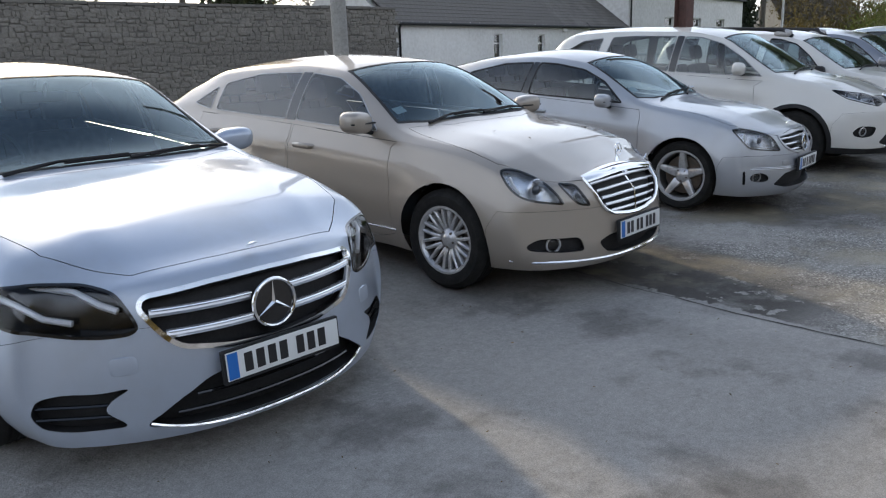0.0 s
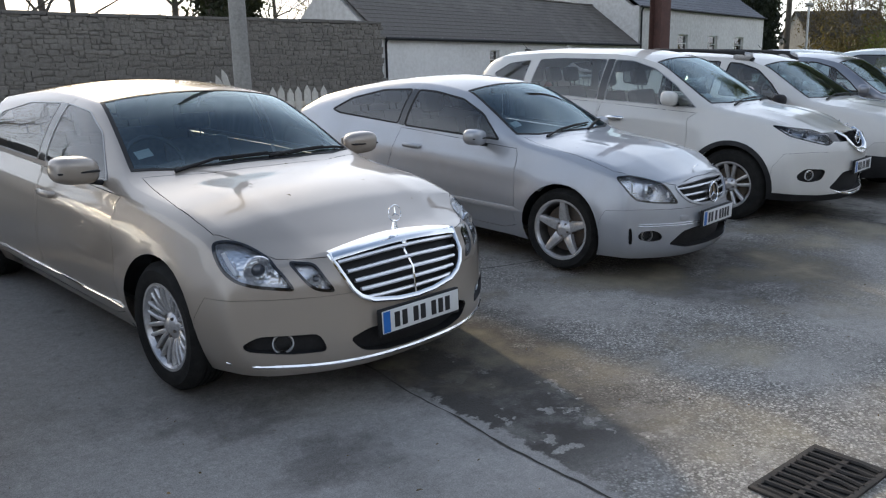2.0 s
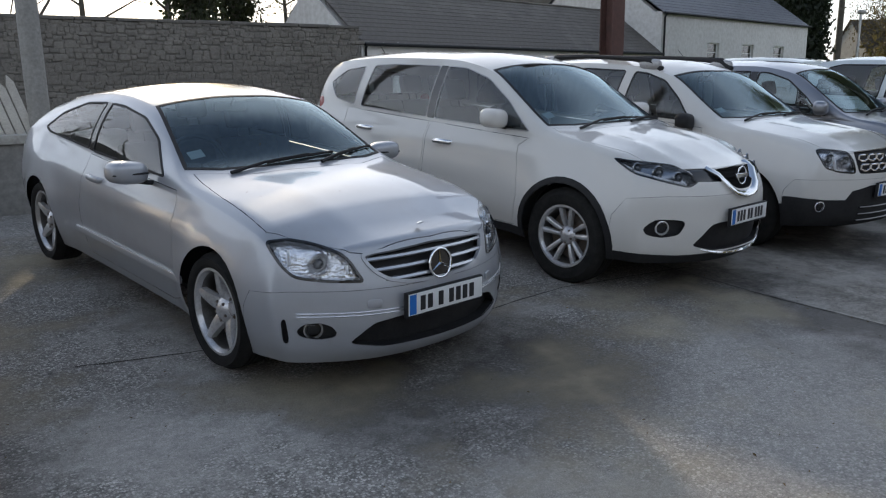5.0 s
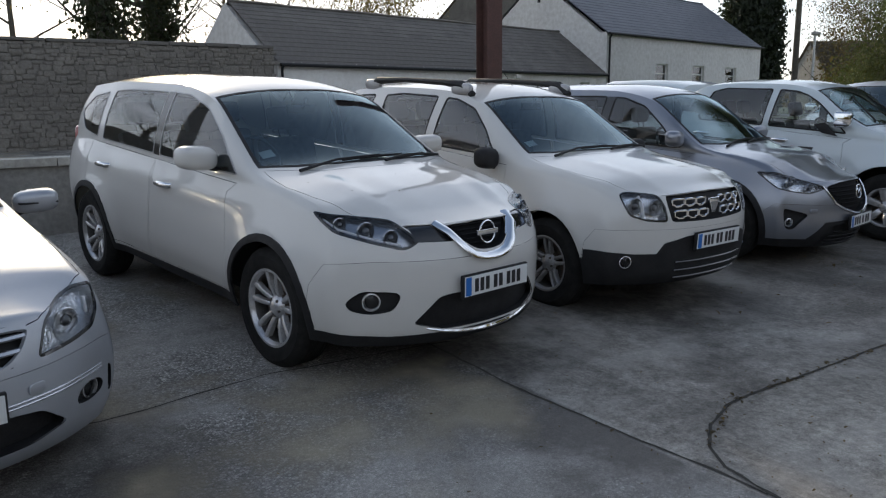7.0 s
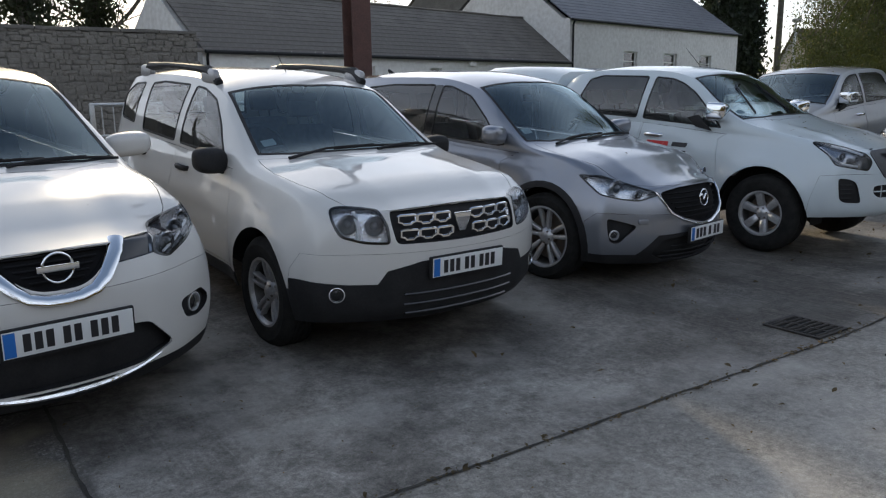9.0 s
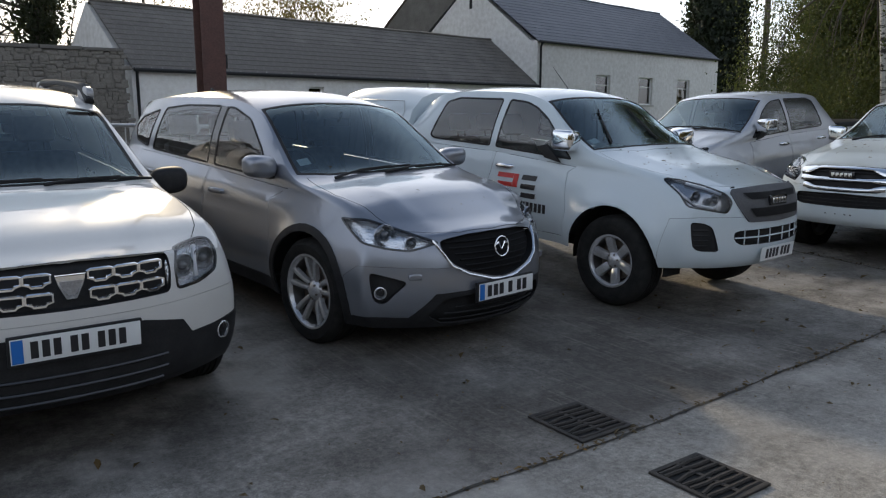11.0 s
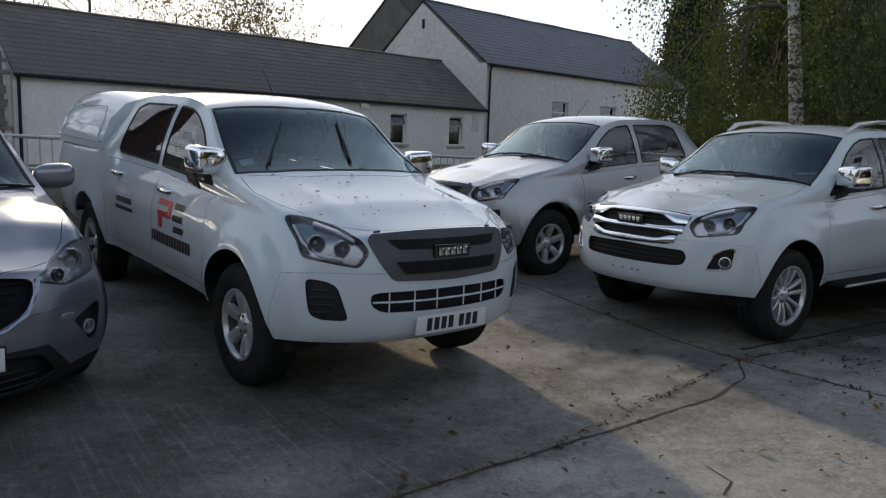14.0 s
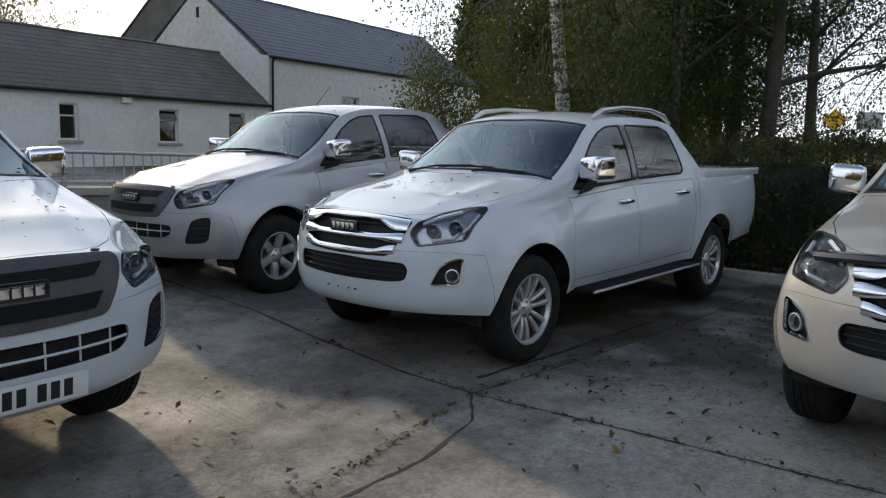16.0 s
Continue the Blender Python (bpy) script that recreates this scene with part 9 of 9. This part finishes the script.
part("back_wall", bm, M_RENDER2, house)
slate_roof(house, 16.3, -0.05, 0, 4.74, 3.9, 7.55, M_BLUESLATE, course=0.28)
bm = bmesh.new()
tube(bm, [(0.12, -0.17, 4.6), (0.14, -0.07, 4.45), (0.14, -0.07, 0.5)], 0.045, 8)
part("downpipe", bm, M_BLACK, house)
# near-black block on the wall stands for the shade in a slit
bm = bmesh.new()
box(bm, (-0.02, 3.82, 6.35), (0.0, 3.98, 6.75))
part("gable_slit", bm, M_SEAM, house)

barn = thing("stone_barn", at_row(24.6, 12), "grey old stone building behind the cottages", "house")
gable_wall(barn, -2.0, -4.5, 5.5, 0, 5.9, 9.6, 0.5, M_BARNSTONE)
bm = bmesh.new()
box(bm, (-1.5, -4.5, 0), (3.5, 5.5, 5.9))
part("wall", bm, M_BARNSTONE, barn)
bm = bmesh.new()
vs = [[bm.verts.new((x, d, z)) for d, z in ((-4.75, 5.85), (0.5, 9.68), (5.75, 5.85))] for x in (-2.1, 3.6)]
for i in range(2):
    bm.faces.new((vs[0][i], vs[1][i], vs[1][i + 1], vs[0][i + 1]))
r = bmesh.ops.solidify(bm, geom=bm.faces[:], thickness=-0.09)
part("roof", bm, M_SLATE, barn, smooth=False)


# ---- plants ----
def limbs(rng, base, direction, length, r, depth, out, tips, droop=0.0, spread=0.6, forks=3, bend=0.25):
    """Grows one limb and its branches: lists of (points, radii) and of the tips."""
    pts, rs = [Vector(base)], [r]
    d = Vector(direction).normalized()
    n = 5
    for i in range(n):
        d = (d + Vector((rng.uniform(-1, 1), rng.uniform(-1, 1), rng.uniform(-0.6, 1))) * bend * 0.5 + Vector((0, 0, -droop))).normalized()
        pts.append(pts[-1] + d * length / n)
        rs.append(r * (1 - 0.62 * (i + 1) / n))
    out.append((pts, rs))
    if depth == 0:
        tips.append((pts[-1], d))
        tips.append((pts[-3], d))
        return
    for k in range(forks):
        i = rng.randint(2, n)
        a = rng.uniform(0, 2 * math.pi)
        side = (d.orthogonal().normalized() * math.cos(a) + d.cross(d.orthogonal()).normalized() * math.sin(a))
        nd = (d + side * rng.uniform(0.6, 1.3) * spread + Vector((0, 0, 0.12 - droop))).normalized()
        limbs(rng, pts[i], nd, length * rng.uniform(0.55, 0.78), rs[i] * 0.62, depth - 1, out, tips, droop, spread, forks, bend)
    limbs(rng, pts[-1], d, length * 0.7, rs[-1], depth - 1, out, tips, droop, spread, forks, bend)


def branch_mesh(name, runs, mat, parent, smallest=0.004):
    vs, fs = [], []
    for pts, rs in runs:
        n = 7 if rs[0] > 0.08 else (5 if rs[0] > 0.02 else 3)
        rings = []
        for i, p in enumerate(pts):
            d = (pts[min(i + 1, len(pts) - 1)] - pts[max(i - 1, 0)]).normalized()
            s = d.orthogonal().normalized()
            t = d.cross(s)
            r = max(rs[i], smallest)
            rings.append(len(vs))
            vs += [p + r * (math.cos(2 * math.pi * k / n) * s + math.sin(2 * math.pi * k / n) * t) for k in range(n)]
        for a, b in zip(rings, rings[1:]):
            fs += [(a + k, a + (k + 1) % n, b + (k + 1) % n, b + k) for k in range(n)]
    me = bpy.data.meshes.new(name)
    me.from_pydata(vs, [], fs)
    for p in me.polygons:
        p.use_smooth = True
    me.materials.append(mat)
    o = new(name, me)
    o.parent = parent
    return o


def leaf_mesh(name, spots, rng, size, mat, parent, aspect=0.55, hang=0.0):
    """Many single leaves, each a folded diamond, round the given spots."""
    vs, fs = [], []
    for p, spread, n in spots:
        for _ in range(n):
            c = p + Vector((rng.gauss(0, 1), rng.gauss(0, 1), rng.gauss(0, 0.8))) * spread
            c.z -= hang * abs(rng.gauss(0, 1)) * spread
            q = Euler((rng.uniform(0, 6.3), rng.uniform(0, 6.3), rng.uniform(0, 6.3))).to_matrix()
            s = size * rng.uniform(0.6, 1.3)
            k = len(vs)
            vs += [c + q @ Vector(v) for v in ((-s, 0, 0), (0, s * aspect, s * 0.18), (s, 0, 0), (0, -s * aspect, s * 0.18))]
            fs.append((k, k + 1, k + 2, k + 3))
    me = bpy.data.meshes.new(name)
    me.from_pydata(vs, [], fs)
    me.materials.append(mat)
    o = tagged(new(name, me), kind="stuff")
    o.parent = parent
    return o


def tree(name, x, y, h, seed, label, r=0.2, depth=4, leaves=10, leaf=0.09, mat=None, bark=None, spread=0.6, droop=0.0, clump=0.28, first=0.3, forks=3, lean=(0, 0), z=None, hang=0.0, reach=0.26):
    rng = random.Random(seed)
    ob = thing(name, pose(x, y, ground_z(x, y) - 0.05 if z is None else z), label, "tree")
    runs, tips = [], []
    trunk = [Vector((lean[0] * t * h + 0.10 * math.sin(t * 5 + seed), lean[1] * t * h + 0.10 * math.cos(t * 4 + seed), t * h * 0.8)) for t in [i / 9 for i in range(10)]]
    rs = [r * (1.25 - 0.25 * min(1, i) - 0.085 * i) for i in range(10)]
    branch_mesh("trunk", [(trunk, rs)], bark or M_BARK, ob)
    for i in range(int(9 * first) + 1, 10):
        for k in range(2 if i < 9 else 3):
            a = rng.uniform(0, 2 * math.pi)
            limbs(rng, trunk[i], (math.cos(a), math.sin(a), rng.uniform(0.25, 0.9)), h * reach * rng.uniform(0.75, 1.2), rs[i] * 0.5, depth - 2, runs, tips, droop, spread, forks)
    tagged(branch_mesh("branching", runs, M_BARK, ob), kind="stuff")
    if leaves:
        leaf_mesh("crown", [(p, clump, leaves) for p, _ in tips], rng, leaf, mat or M_LEAF, ob, hang=hang)
    return ob


# bare trees over the stone wall
for i, (x, y, h, lv) in enumerate([(4.5, 32, 11, 2), (9.0, 36, 13, 4), (13.5, 33, 11, 3), (17, 38, 12, 5), (-1.5, 34, 12, 4), (-8, 33, 12, 2), (21.5, 40, 9.5, 3), (26, 42, 8.5, 3), (31, 44, 8.5, 3), (-14, 36, 13, 3), (1.5, 42, 14, 4), (12, 44, 14, 5), (16.0, 34, 12, 3), (7.0, 33, 11, 3)]):
    tree("bare_tree", x, y, h, 20 + i, "nearly bare autumn tree behind the stone wall", 0.2, 4, lv, 0.06, M_LEAFSPARSE, None, 0.75, 0.0, 0.4, 0.25)
for i, (x, y, h) in enumerate([(-4, -13, 10), (2, -16, 12), (7.5, -13.5, 11), (13, -17, 12), (18, -13, 10)]):
    tree("bare_tree", x, y, h, 140 + i, "nearly bare autumn tree across the yard", 0.2, 4, 2, 0.08, M_LEAFSPARSE, None, 0.75, 0.0, 0.4, 0.25)
for i, (x, y) in enumerate([(12.7, 27.3), (15.4, 30.5)]):
    ivy = tree("ivy_tree", x, y, 10, 40 + i, "tree trunk wrapped thick in dark ivy", 0.3, 3, 0, first=0.5)
    irng = random.Random(9 + i)
    leaf_mesh("ivy", [(Vector((0.1 * math.sin(k), 0.1 * math.cos(k), 0.25 * k)), 0.42, 230) for k in range(34)], irng, 0.10, M_LEAFIVY, ivy)
for i, (x, y, s) in enumerate([(24.5, 31, 1.5), (27, 32, 1.2), (21.0, 30.5, 0.8)]):
    b = thing("shrub", pose(x, y, 3.0), "thin leafy shrub behind the cottage roof", "shrub", "shrubs behind the roof")
    rr = random.Random(60 + i)
    runs, tips = [], []
    for k in range(8):
        a = rr.uniform(0, 6.3)
        limbs(rr, (0, 0, -1.5), (math.cos(a) * 0.5, math.sin(a) * 0.5, 1), 2.2 * s, 0.03, 2, runs, tips, 0, 0.6, 3)
    branch_mesh("stem_growth", runs, M_BARK, b)
    leaf_mesh("crown", [(p, 0.2, 9) for p, _ in tips], rr, 0.07, M_LEAFSPARSE, b)

# dark conifer past the house
con = thing("conifer", pose(56.0, 32.0, 0.4), "tall broad near-black conifer past the house", "tree")
branch_mesh("trunk", [([Vector((0, 0, i * 1.2)) for i in range(13)], [0.3 - 0.02 * i for i in range(13)])], M_BARK, con)
# solid dark core keeps the crown opaque
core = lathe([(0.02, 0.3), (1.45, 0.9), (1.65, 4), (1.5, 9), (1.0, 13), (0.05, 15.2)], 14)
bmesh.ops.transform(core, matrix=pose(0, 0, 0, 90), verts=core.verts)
part("dark_core", core, M_LEAFCON, con)
crng = random.Random(3)
leaf_mesh("crown", [(Vector((math.cos(i * 2.4), math.sin(i * 2.4), 0)) * (1.75 * (1 - (i / 175) ** 3)) + Vector((0, 0, 0.4 + i * 0.085)), 0.30, 110) for i in range(170)], crng, 0.17, M_LEAFCON, con)

# birch and the dense trees by the hedge
tree("birch_tree", 26.5, 7.0, 10.5, 71, "white-barked birch with long hanging yellow-green twigs", 0.15, 4, 135, 0.030, M_LEAFBIRCH, M_BIRCH, 0.6, 0.30, 0.25, 0.36, 3, (-0.04, 0.05), hang=2.6, reach=0.185)
tree("birch_tree", 29.8, 9.4, 10.5, 72, "white-barked birch with long hanging yellow-green twigs", 0.12, 4, 70, 0.030, M_LEAFBIRCH, M_BIRCH, 0.55, 0.20, 0.30, 0.25, 3, (0.03, 0.02), hang=1.5, reach=0.11)
tree("birch_tree", 28.6, 1.5, 10.5, 73, "slim white-barked birch with hanging yellow-green leaves", 0.12, 4, 70, 0.028, M_LEAFBIRCH, M_BIRCH, 0.6, 0.20, 0.34, 0.3, 3, (0.0, 0.03), hang=1.6, reach=0.14)
for i, (x, y, h, r) in enumerate([(31.5, 7.3, 11, 0.15), (33.5, 9.0, 12, 0.2), (32.6, 5.75, 10.5, 0.22), (37.0, 8.2, 12, 0.24), (33.9, 5.35, 11, 0.15), (36, 10.6, 12, 0.26), (40, 9.8, 13, 0.28), (31.8, 9.9, 9.5, 0.15), (30.3, 8.6, 8.5, 0.12)]):
    tree("broadleaf_tree", x, y, h, 80 + i, "dense dark-green broadleaf tree beyond the hedge", r, 4, 92, 0.041, M_LEAF, None, 0.7, 0.03, 0.42, 0.24 if y < 6 else 0.1, reach=0.21 if y < 6 else 0.14)

# clipped hedge with its kerb
hedge = thing("hedge", pose(25.3, 2, 0), "thick clipped hedge of dark reddish-green leaves", "hedge")
hr = random.Random(8)
runs = [([Vector((hr.uniform(-0.4, 0.4), y, 0)), Vector((hr.uniform(-0.5, 0.5), y + hr.uniform(-0.2, 0.2), 0.8)), Vector((hr.uniform(-0.55, 0.55), y + hr.uniform(-0.3, 0.3), 1.55))], [0.02, 0.014, 0.005]) for y in [-11 + 0.12 * i for i in range(150)]]
branch_mesh("stem_growth", runs, M_BARK, hedge)
# near-black solid core, shade between the leaves put into its colour
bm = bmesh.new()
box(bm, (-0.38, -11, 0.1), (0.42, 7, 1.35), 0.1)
part("dark_core", bm, M_LEAFCON, hedge)
spots = []
for i in range(2600):
    y, f = hr.uniform(-11, 7), hr.random()
    zt = 1.52 + 0.06 * math.sin(y * 2.1) + 0.05 * math.sin(y * 5.3)
    if f < 0.62:
        spots.append((Vector((-0.5 + hr.uniform(-0.05, 0.06), y, hr.uniform(0.08, zt))), 0.07, 11))
    else:
        spots.append((Vector((hr.uniform(-0.5, 0.5), y, zt + hr.uniform(-0.05, 0.03))), 0.07, 11))
leaf_mesh("foliage", spots, hr, 0.035, M_LEAFHEDGE, hedge)
for i in range(20):
    bm = bmesh.new()
    box(bm, (24.35, -11 + 0.9 * i + 0.004, -0.1), (24.5, -11 + 0.9 * (i + 1) - 0.004, 0.11), 0.018)
    tagged(part("kerb", bm, M_COPING), "weathered concrete kerb stone along the hedge", "kerb", "kerb stones", "structure")

for i, (x, y, h) in enumerate([(66.5, 27.2, 9.5), (70.0, 30.8, 10), (75.0, 33.5, 10), (69.0, 24.5, 9), (78.0, 31.0, 10.5)]):
    tree("bare_tree", x, y, h, 240 + i, "nearly bare autumn tree beyond the road", 0.2, 4, 5, 0.09, M_LEAFDULL, None, 0.75, 0.0, 0.4, 0.15)

# far side: telegraph pole, road signs, woods
pole = thing("telegraph_pole", pose(61.4, 31.8, 0.3), "tall brown timber telegraph pole past the house", "pole")
bm = bmesh.new()
tube(bm, [(0, 0, 0), (0, 0, 13)], [0.24, 0.17], 10)
part("shaft", bm, M_BARK, pole)
bm = bmesh.new()
box(bm, (-0.9, -0.06, 12.1), (0.9, 0.06, 12.25), 0.01)
part("cross_arm", bm, M_BARK, pole)


lamp_post = thing("street_lamp", pose(57.0, 28.0, 0.2), "grey steel street lamp beyond the house", "lamp")
bm = bmesh.new()
tube(bm, [(0, 0, 0), (0, 0, 5.6)], [0.12, 0.08], 10)
post = part("post", bm, M_GALV, lamp_post)
bm = blob((0.42, 0.2, 0.14), 2.6, 14, 8, pose(0.1, 0, 5.7))
part("lamp_head", bm, M_POLE, lamp_post)
far_house = thing("far_house", pose(73.5, 37.5, 0.2, 0, 0, -32), "small grey house with a steep gable across the road", "house")
gable_wall(far_house, 0.0, -2.6, 2.6, 0, 4.0, 6.4, 0.3, M_BLOCK)
bm = bmesh.new()
box(bm, (0.3, -2.6, 0), (8, 2.6, 4.0))
part("wall", bm, M_BLOCK, far_house)
bm = bmesh.new()
vs = [[bm.verts.new((x, d, z)) for d, z in ((-2.85, 3.8), (0, 6.5), (2.85, 3.8))] for x in (-0.2, 8.2)]
for i in range(2):
    bm.faces.new((vs[0][i], vs[1][i], vs[1][i + 1], vs[0][i + 1]))
bmesh.ops.solidify(bm, geom=bm.faces[:], thickness=-0.1)
part("roof", bm, M_SLATE, far_house, smooth=False)


def road_sign(x, y, h, w, mat, label, diamond=False):
    ob = thing("road_sign", pose(x, y, 0, 0, 0, -70), label, "sign")
    bm = bmesh.new()
    tube(bm, [(0, 0, 0), (0, 0, h)], 0.05, 8)
    part("post", bm, M_GALV, ob)
    bm = bmesh.new()
    slab([(-w, 0), (0, -w), (w, 0), (0, w)] if diamond else [(-w, -w * 0.75), (w, -w * 0.75), (w, w * 0.75), (-w, w * 0.75)], 0.03, 0.004, pose(0, -0.06, h, 90), bm)
    pl = part("plate", bm, mat, ob)
    if diamond:
        bm = bmesh.new()
        slab([(-0.3 * w, -0.1 * w), (0.3 * w, -0.1 * w), (0.15 * w, 0.3 * w)], 0.01, 0, pose(0, -0.075, h, 90), bm)
        part("mark", bm, M_INK, pl)


M_SIGN = material("yellow_sign", (0.75, 0.42, 0.02), 0.4)
road_sign(60, 11.4, 3.2, 0.62, M_SIGN, "yellow diamond road warning sign on a post", True)
road_sign(64, 10.6, 3.3, 0.65, M_GALV, "back of a grey road sign on a post")
frng = random.Random(14)
# first stand is out of view, added to dim light on car fronts
for nm, lab, x0, y0, a0, a1, n, mat, hh in (("far_woods", "dull autumn trees out of view, added to cut sky light", 8, 26, 105, 255, 120, M_LEAFSPARSE, 8.5), ("far_woods", "distant line of autumn trees and hedges", 16, 110, 30, 89, 150, M_LEAFSPARSE, 3.2), ("far_woods", "stand of autumn trees beyond the road", 16, 62, 58.5, 68.5, 36, M_LEAFDULL, 4.6), ("far_golden_tree", "distant tree in bright yellow leaf", 16, 62, 76.2, 76.9, 2, M_LEAFGOLD, 1.4), ("far_woods", "distant line of trees across the fields", 16, 140, 95, 385, 330, M_LEAFSPARSE, 5.0)):
    ob = thing(nm, pose(x0, 0, 0), lab, "trees", kind="stuff" if nm == "far_woods" else "")
    spots = []
    for i in range(n):
        a = radians(a0 + (a1 - a0) * (i + frng.random()) / n)
        d = y0 * frng.uniform(0.85, 1.15)
        hz = hh * frng.uniform(0.4, 1.15)
        for k in range(6):
            spots.append((Vector((d * math.sin(a) + frng.gauss(0, 1), d * math.cos(a) + frng.gauss(0, 1), hz * k / 6)), 0.12 * hz + 0.3, 70 if mat is M_LEAFDULL else 26))
    leaf_mesh("canopy", spots, frng, 0.2 if mat is M_LEAFDULL else 0.42 if nm == "far_woods" else 0.16, mat, ob)

# fallen leaves and grit
lr = random.Random(21)
vs, fs = [], []
JOINTS = [((9.5, 1.96), (10.05, 2.21)), ((10.05, 2.21), (13.6, 2.2)), ((13.6, 2.2), (16.6, 2.33)), ((16.6, 2.33), (18.95, 2.86)), ((18.95, 2.86), (19.15, 0.72)), ((18.95, 2.86), (22.0, 2.72)), ((18.95, 2.86), (18.98, 4.3))]
for i in range(4200):
    if i < 1500:
        x, y = lr.uniform(15, 24.2), lr.uniform(0.2, 4.8)
        if lr.random() < 0.5:
            x, y = lr.uniform(19.2, 24.2), lr.gauss(2.1, 0.5)
        s = lr.uniform(0.012, 0.034) if i % 4 == 0 else lr.uniform(0.005, 0.015)
    elif i < 2100:
        x, y = lr.uniform(9, 19), lr.uniform(0.3, 4.5)
        s = lr.uniform(0.014, 0.034) if i % 6 == 0 and x > 10 else lr.uniform(0.004, 0.011)
    elif i < 2700:
        x, y = lr.uniform(-1, 10), lr.uniform(0.3, 4.5)
        s = lr.uniform(0.01, 0.02) if i % 30 == 0 else lr.uniform(0.003, 0.009)
    else:
        (x0, y0), (x1, y1) = lr.choices(JOINTS, [math.dist(a, b) for a, b in JOINTS])[0]
        f = lr.random()
        x, y = x0 + (x1 - x0) * f + lr.gauss(0, 0.02), y0 + (y1 - y0) * f + lr.gauss(0, 0.02)
        s = lr.uniform(0.004, 0.012) if i % 5 else lr.uniform(0.01, 0.022)
    q = Euler((lr.uniform(-0.5, 0.5), lr.uniform(-0.5, 0.5), lr.uniform(0, 6.3))).to_matrix()
    k = len(vs)
    c = Vector((x, y, ground_z(x, y) + 0.004 + s * 0.35))
    vs += [c + q @ Vector(v) for v in ((-s, 0, 0), (-0.5 * s, s * 0.45, s * 0.3), (0.3 * s, 0.5 * s, s * 0.4), (s * 1.2, 0.1 * s, 0.1 * s), (0.1 * s, -s * 0.55, s * 0.3))]
    fs.append((k, k + 1, k + 2, k + 3, k + 4))
me = bpy.data.meshes.new("leaf_litter")
me.from_pydata(vs, [], fs)
me.materials.append(M_LITTER)
tagged(new("leaf_litter", me), "fallen brown leaves and grit scattered over the yard", "leaves", kind="stuff")

# ---- the parked row ----
car_a = saloon_silver(car_pose(0.68, 3.48, 5.0, 2.6, 0.03))
car_b = saloon_champagne(car_pose(3.40, 3.74, 7.5, 2.2, 0.04))
car_c = coupe_silver(car_pose(6.45, 4.02, 9.5, 3.4, 0.07))
car_d = crossover_white(car_pose(9.16, 4.24, 8.6, 3.0, 0.07))
car_e = offroader_white(car_pose(11.40, 4.21, 2.2, 3.2, 0.05))
car_f = crossover_grey(car_pose(13.90, 4.52, 8.2, 2.6, 0.05))
car_g = pickup(car_pose(16.44, 4.11, 4.6, 2.2, 0.015), "white double-cab pickup with a hard canopy and company sign", M_SHADED_WHITE, "work", canopy=True, decal=True)
car_h = pickup(car_pose(19.62, 6.58, -87, 2.0, 0.09), "silver double-cab pickup with a grey grille", M_SILVER, "work", plate=False)
car_i = pickup(car_pose(19.69, 3.83, -90, 0.5, 0.025), "white double-cab pickup with chrome grille and roof rails", M_SHADED_WHITE, "smart", rails=True, steps=True, plate=False)
car_j = pickup(car_pose(19.95, 0.38, -91.0, 0.3, 0.02), "pale gold-silver double-cab pickup with a bonnet deflector", M_PALE, "smart", rails=False, steps=True, deflector=True)


def bonnet_litter(car, n, seed, size=0.012):
    """Small dead leaves and seeds lying on a bonnet, roof and screen foot."""
    rng = random.Random(seed)
    vs, fs = [], []
    m = car.ob.matrix_basis
    while len(fs) < n:
        x, y = rng.uniform(-1.1 if rng.random() < 0.3 else -0.5, 0.6), rng.uniform(-0.66, 0.66)
        hit, nrm = car.s["skin"].ray_cast(Vector((x, abs(y), 3)), Vector((0, 0, -1)))[:2]
        if not hit:
            continue
        s = size * rng.choice((0.4, 0.5, 0.6, 0.8, 1.0, 1.7))
        a = rng.uniform(0, 6.28)
        u = Vector((math.cos(a), math.sin(a), 0))
        w = Vector((-u.y, u.x, 0))
        nrm = Vector((nrm.x, math.copysign(1, y) * nrm.y, nrm.z))
        u, w = (u - nrm * u.dot(nrm)).normalized(), (w - nrm * w.dot(nrm)).normalized()
        c = Vector((hit.x, math.copysign(hit.y, y), hit.z)) + nrm * 0.007
        k = len(vs)
        vs += [m @ p for p in (c - u * s, c + w * s * 0.5 + nrm * s * 0.3, c + u * s * 1.1, c - w * s * 0.5 + nrm * s * 0.2)]
        fs.append((k, k + 1, k + 2, k + 3))
    mesh = bpy.data.meshes.new("bonnet_litter")
    mesh.from_pydata(vs, [], fs)
    mesh.materials.append(M_LITTER)
    tagged(new("bonnet_litter", mesh), "dead leaves and seeds fallen on a bonnet", "leaves", kind="stuff")


bonnet_litter(car_g, 110, 31)
bonnet_litter(car_h, 60, 32)
bonnet_litter(car_i, 70, 33)
bonnet_litter(car_f, 30, 34, 0.008)
bonnet_litter(car_d, 14, 35, 0.008)
bonnet_litter(car_b, 16, 36, 0.007)
bonnet_litter(car_c, 14, 37, 0.007)
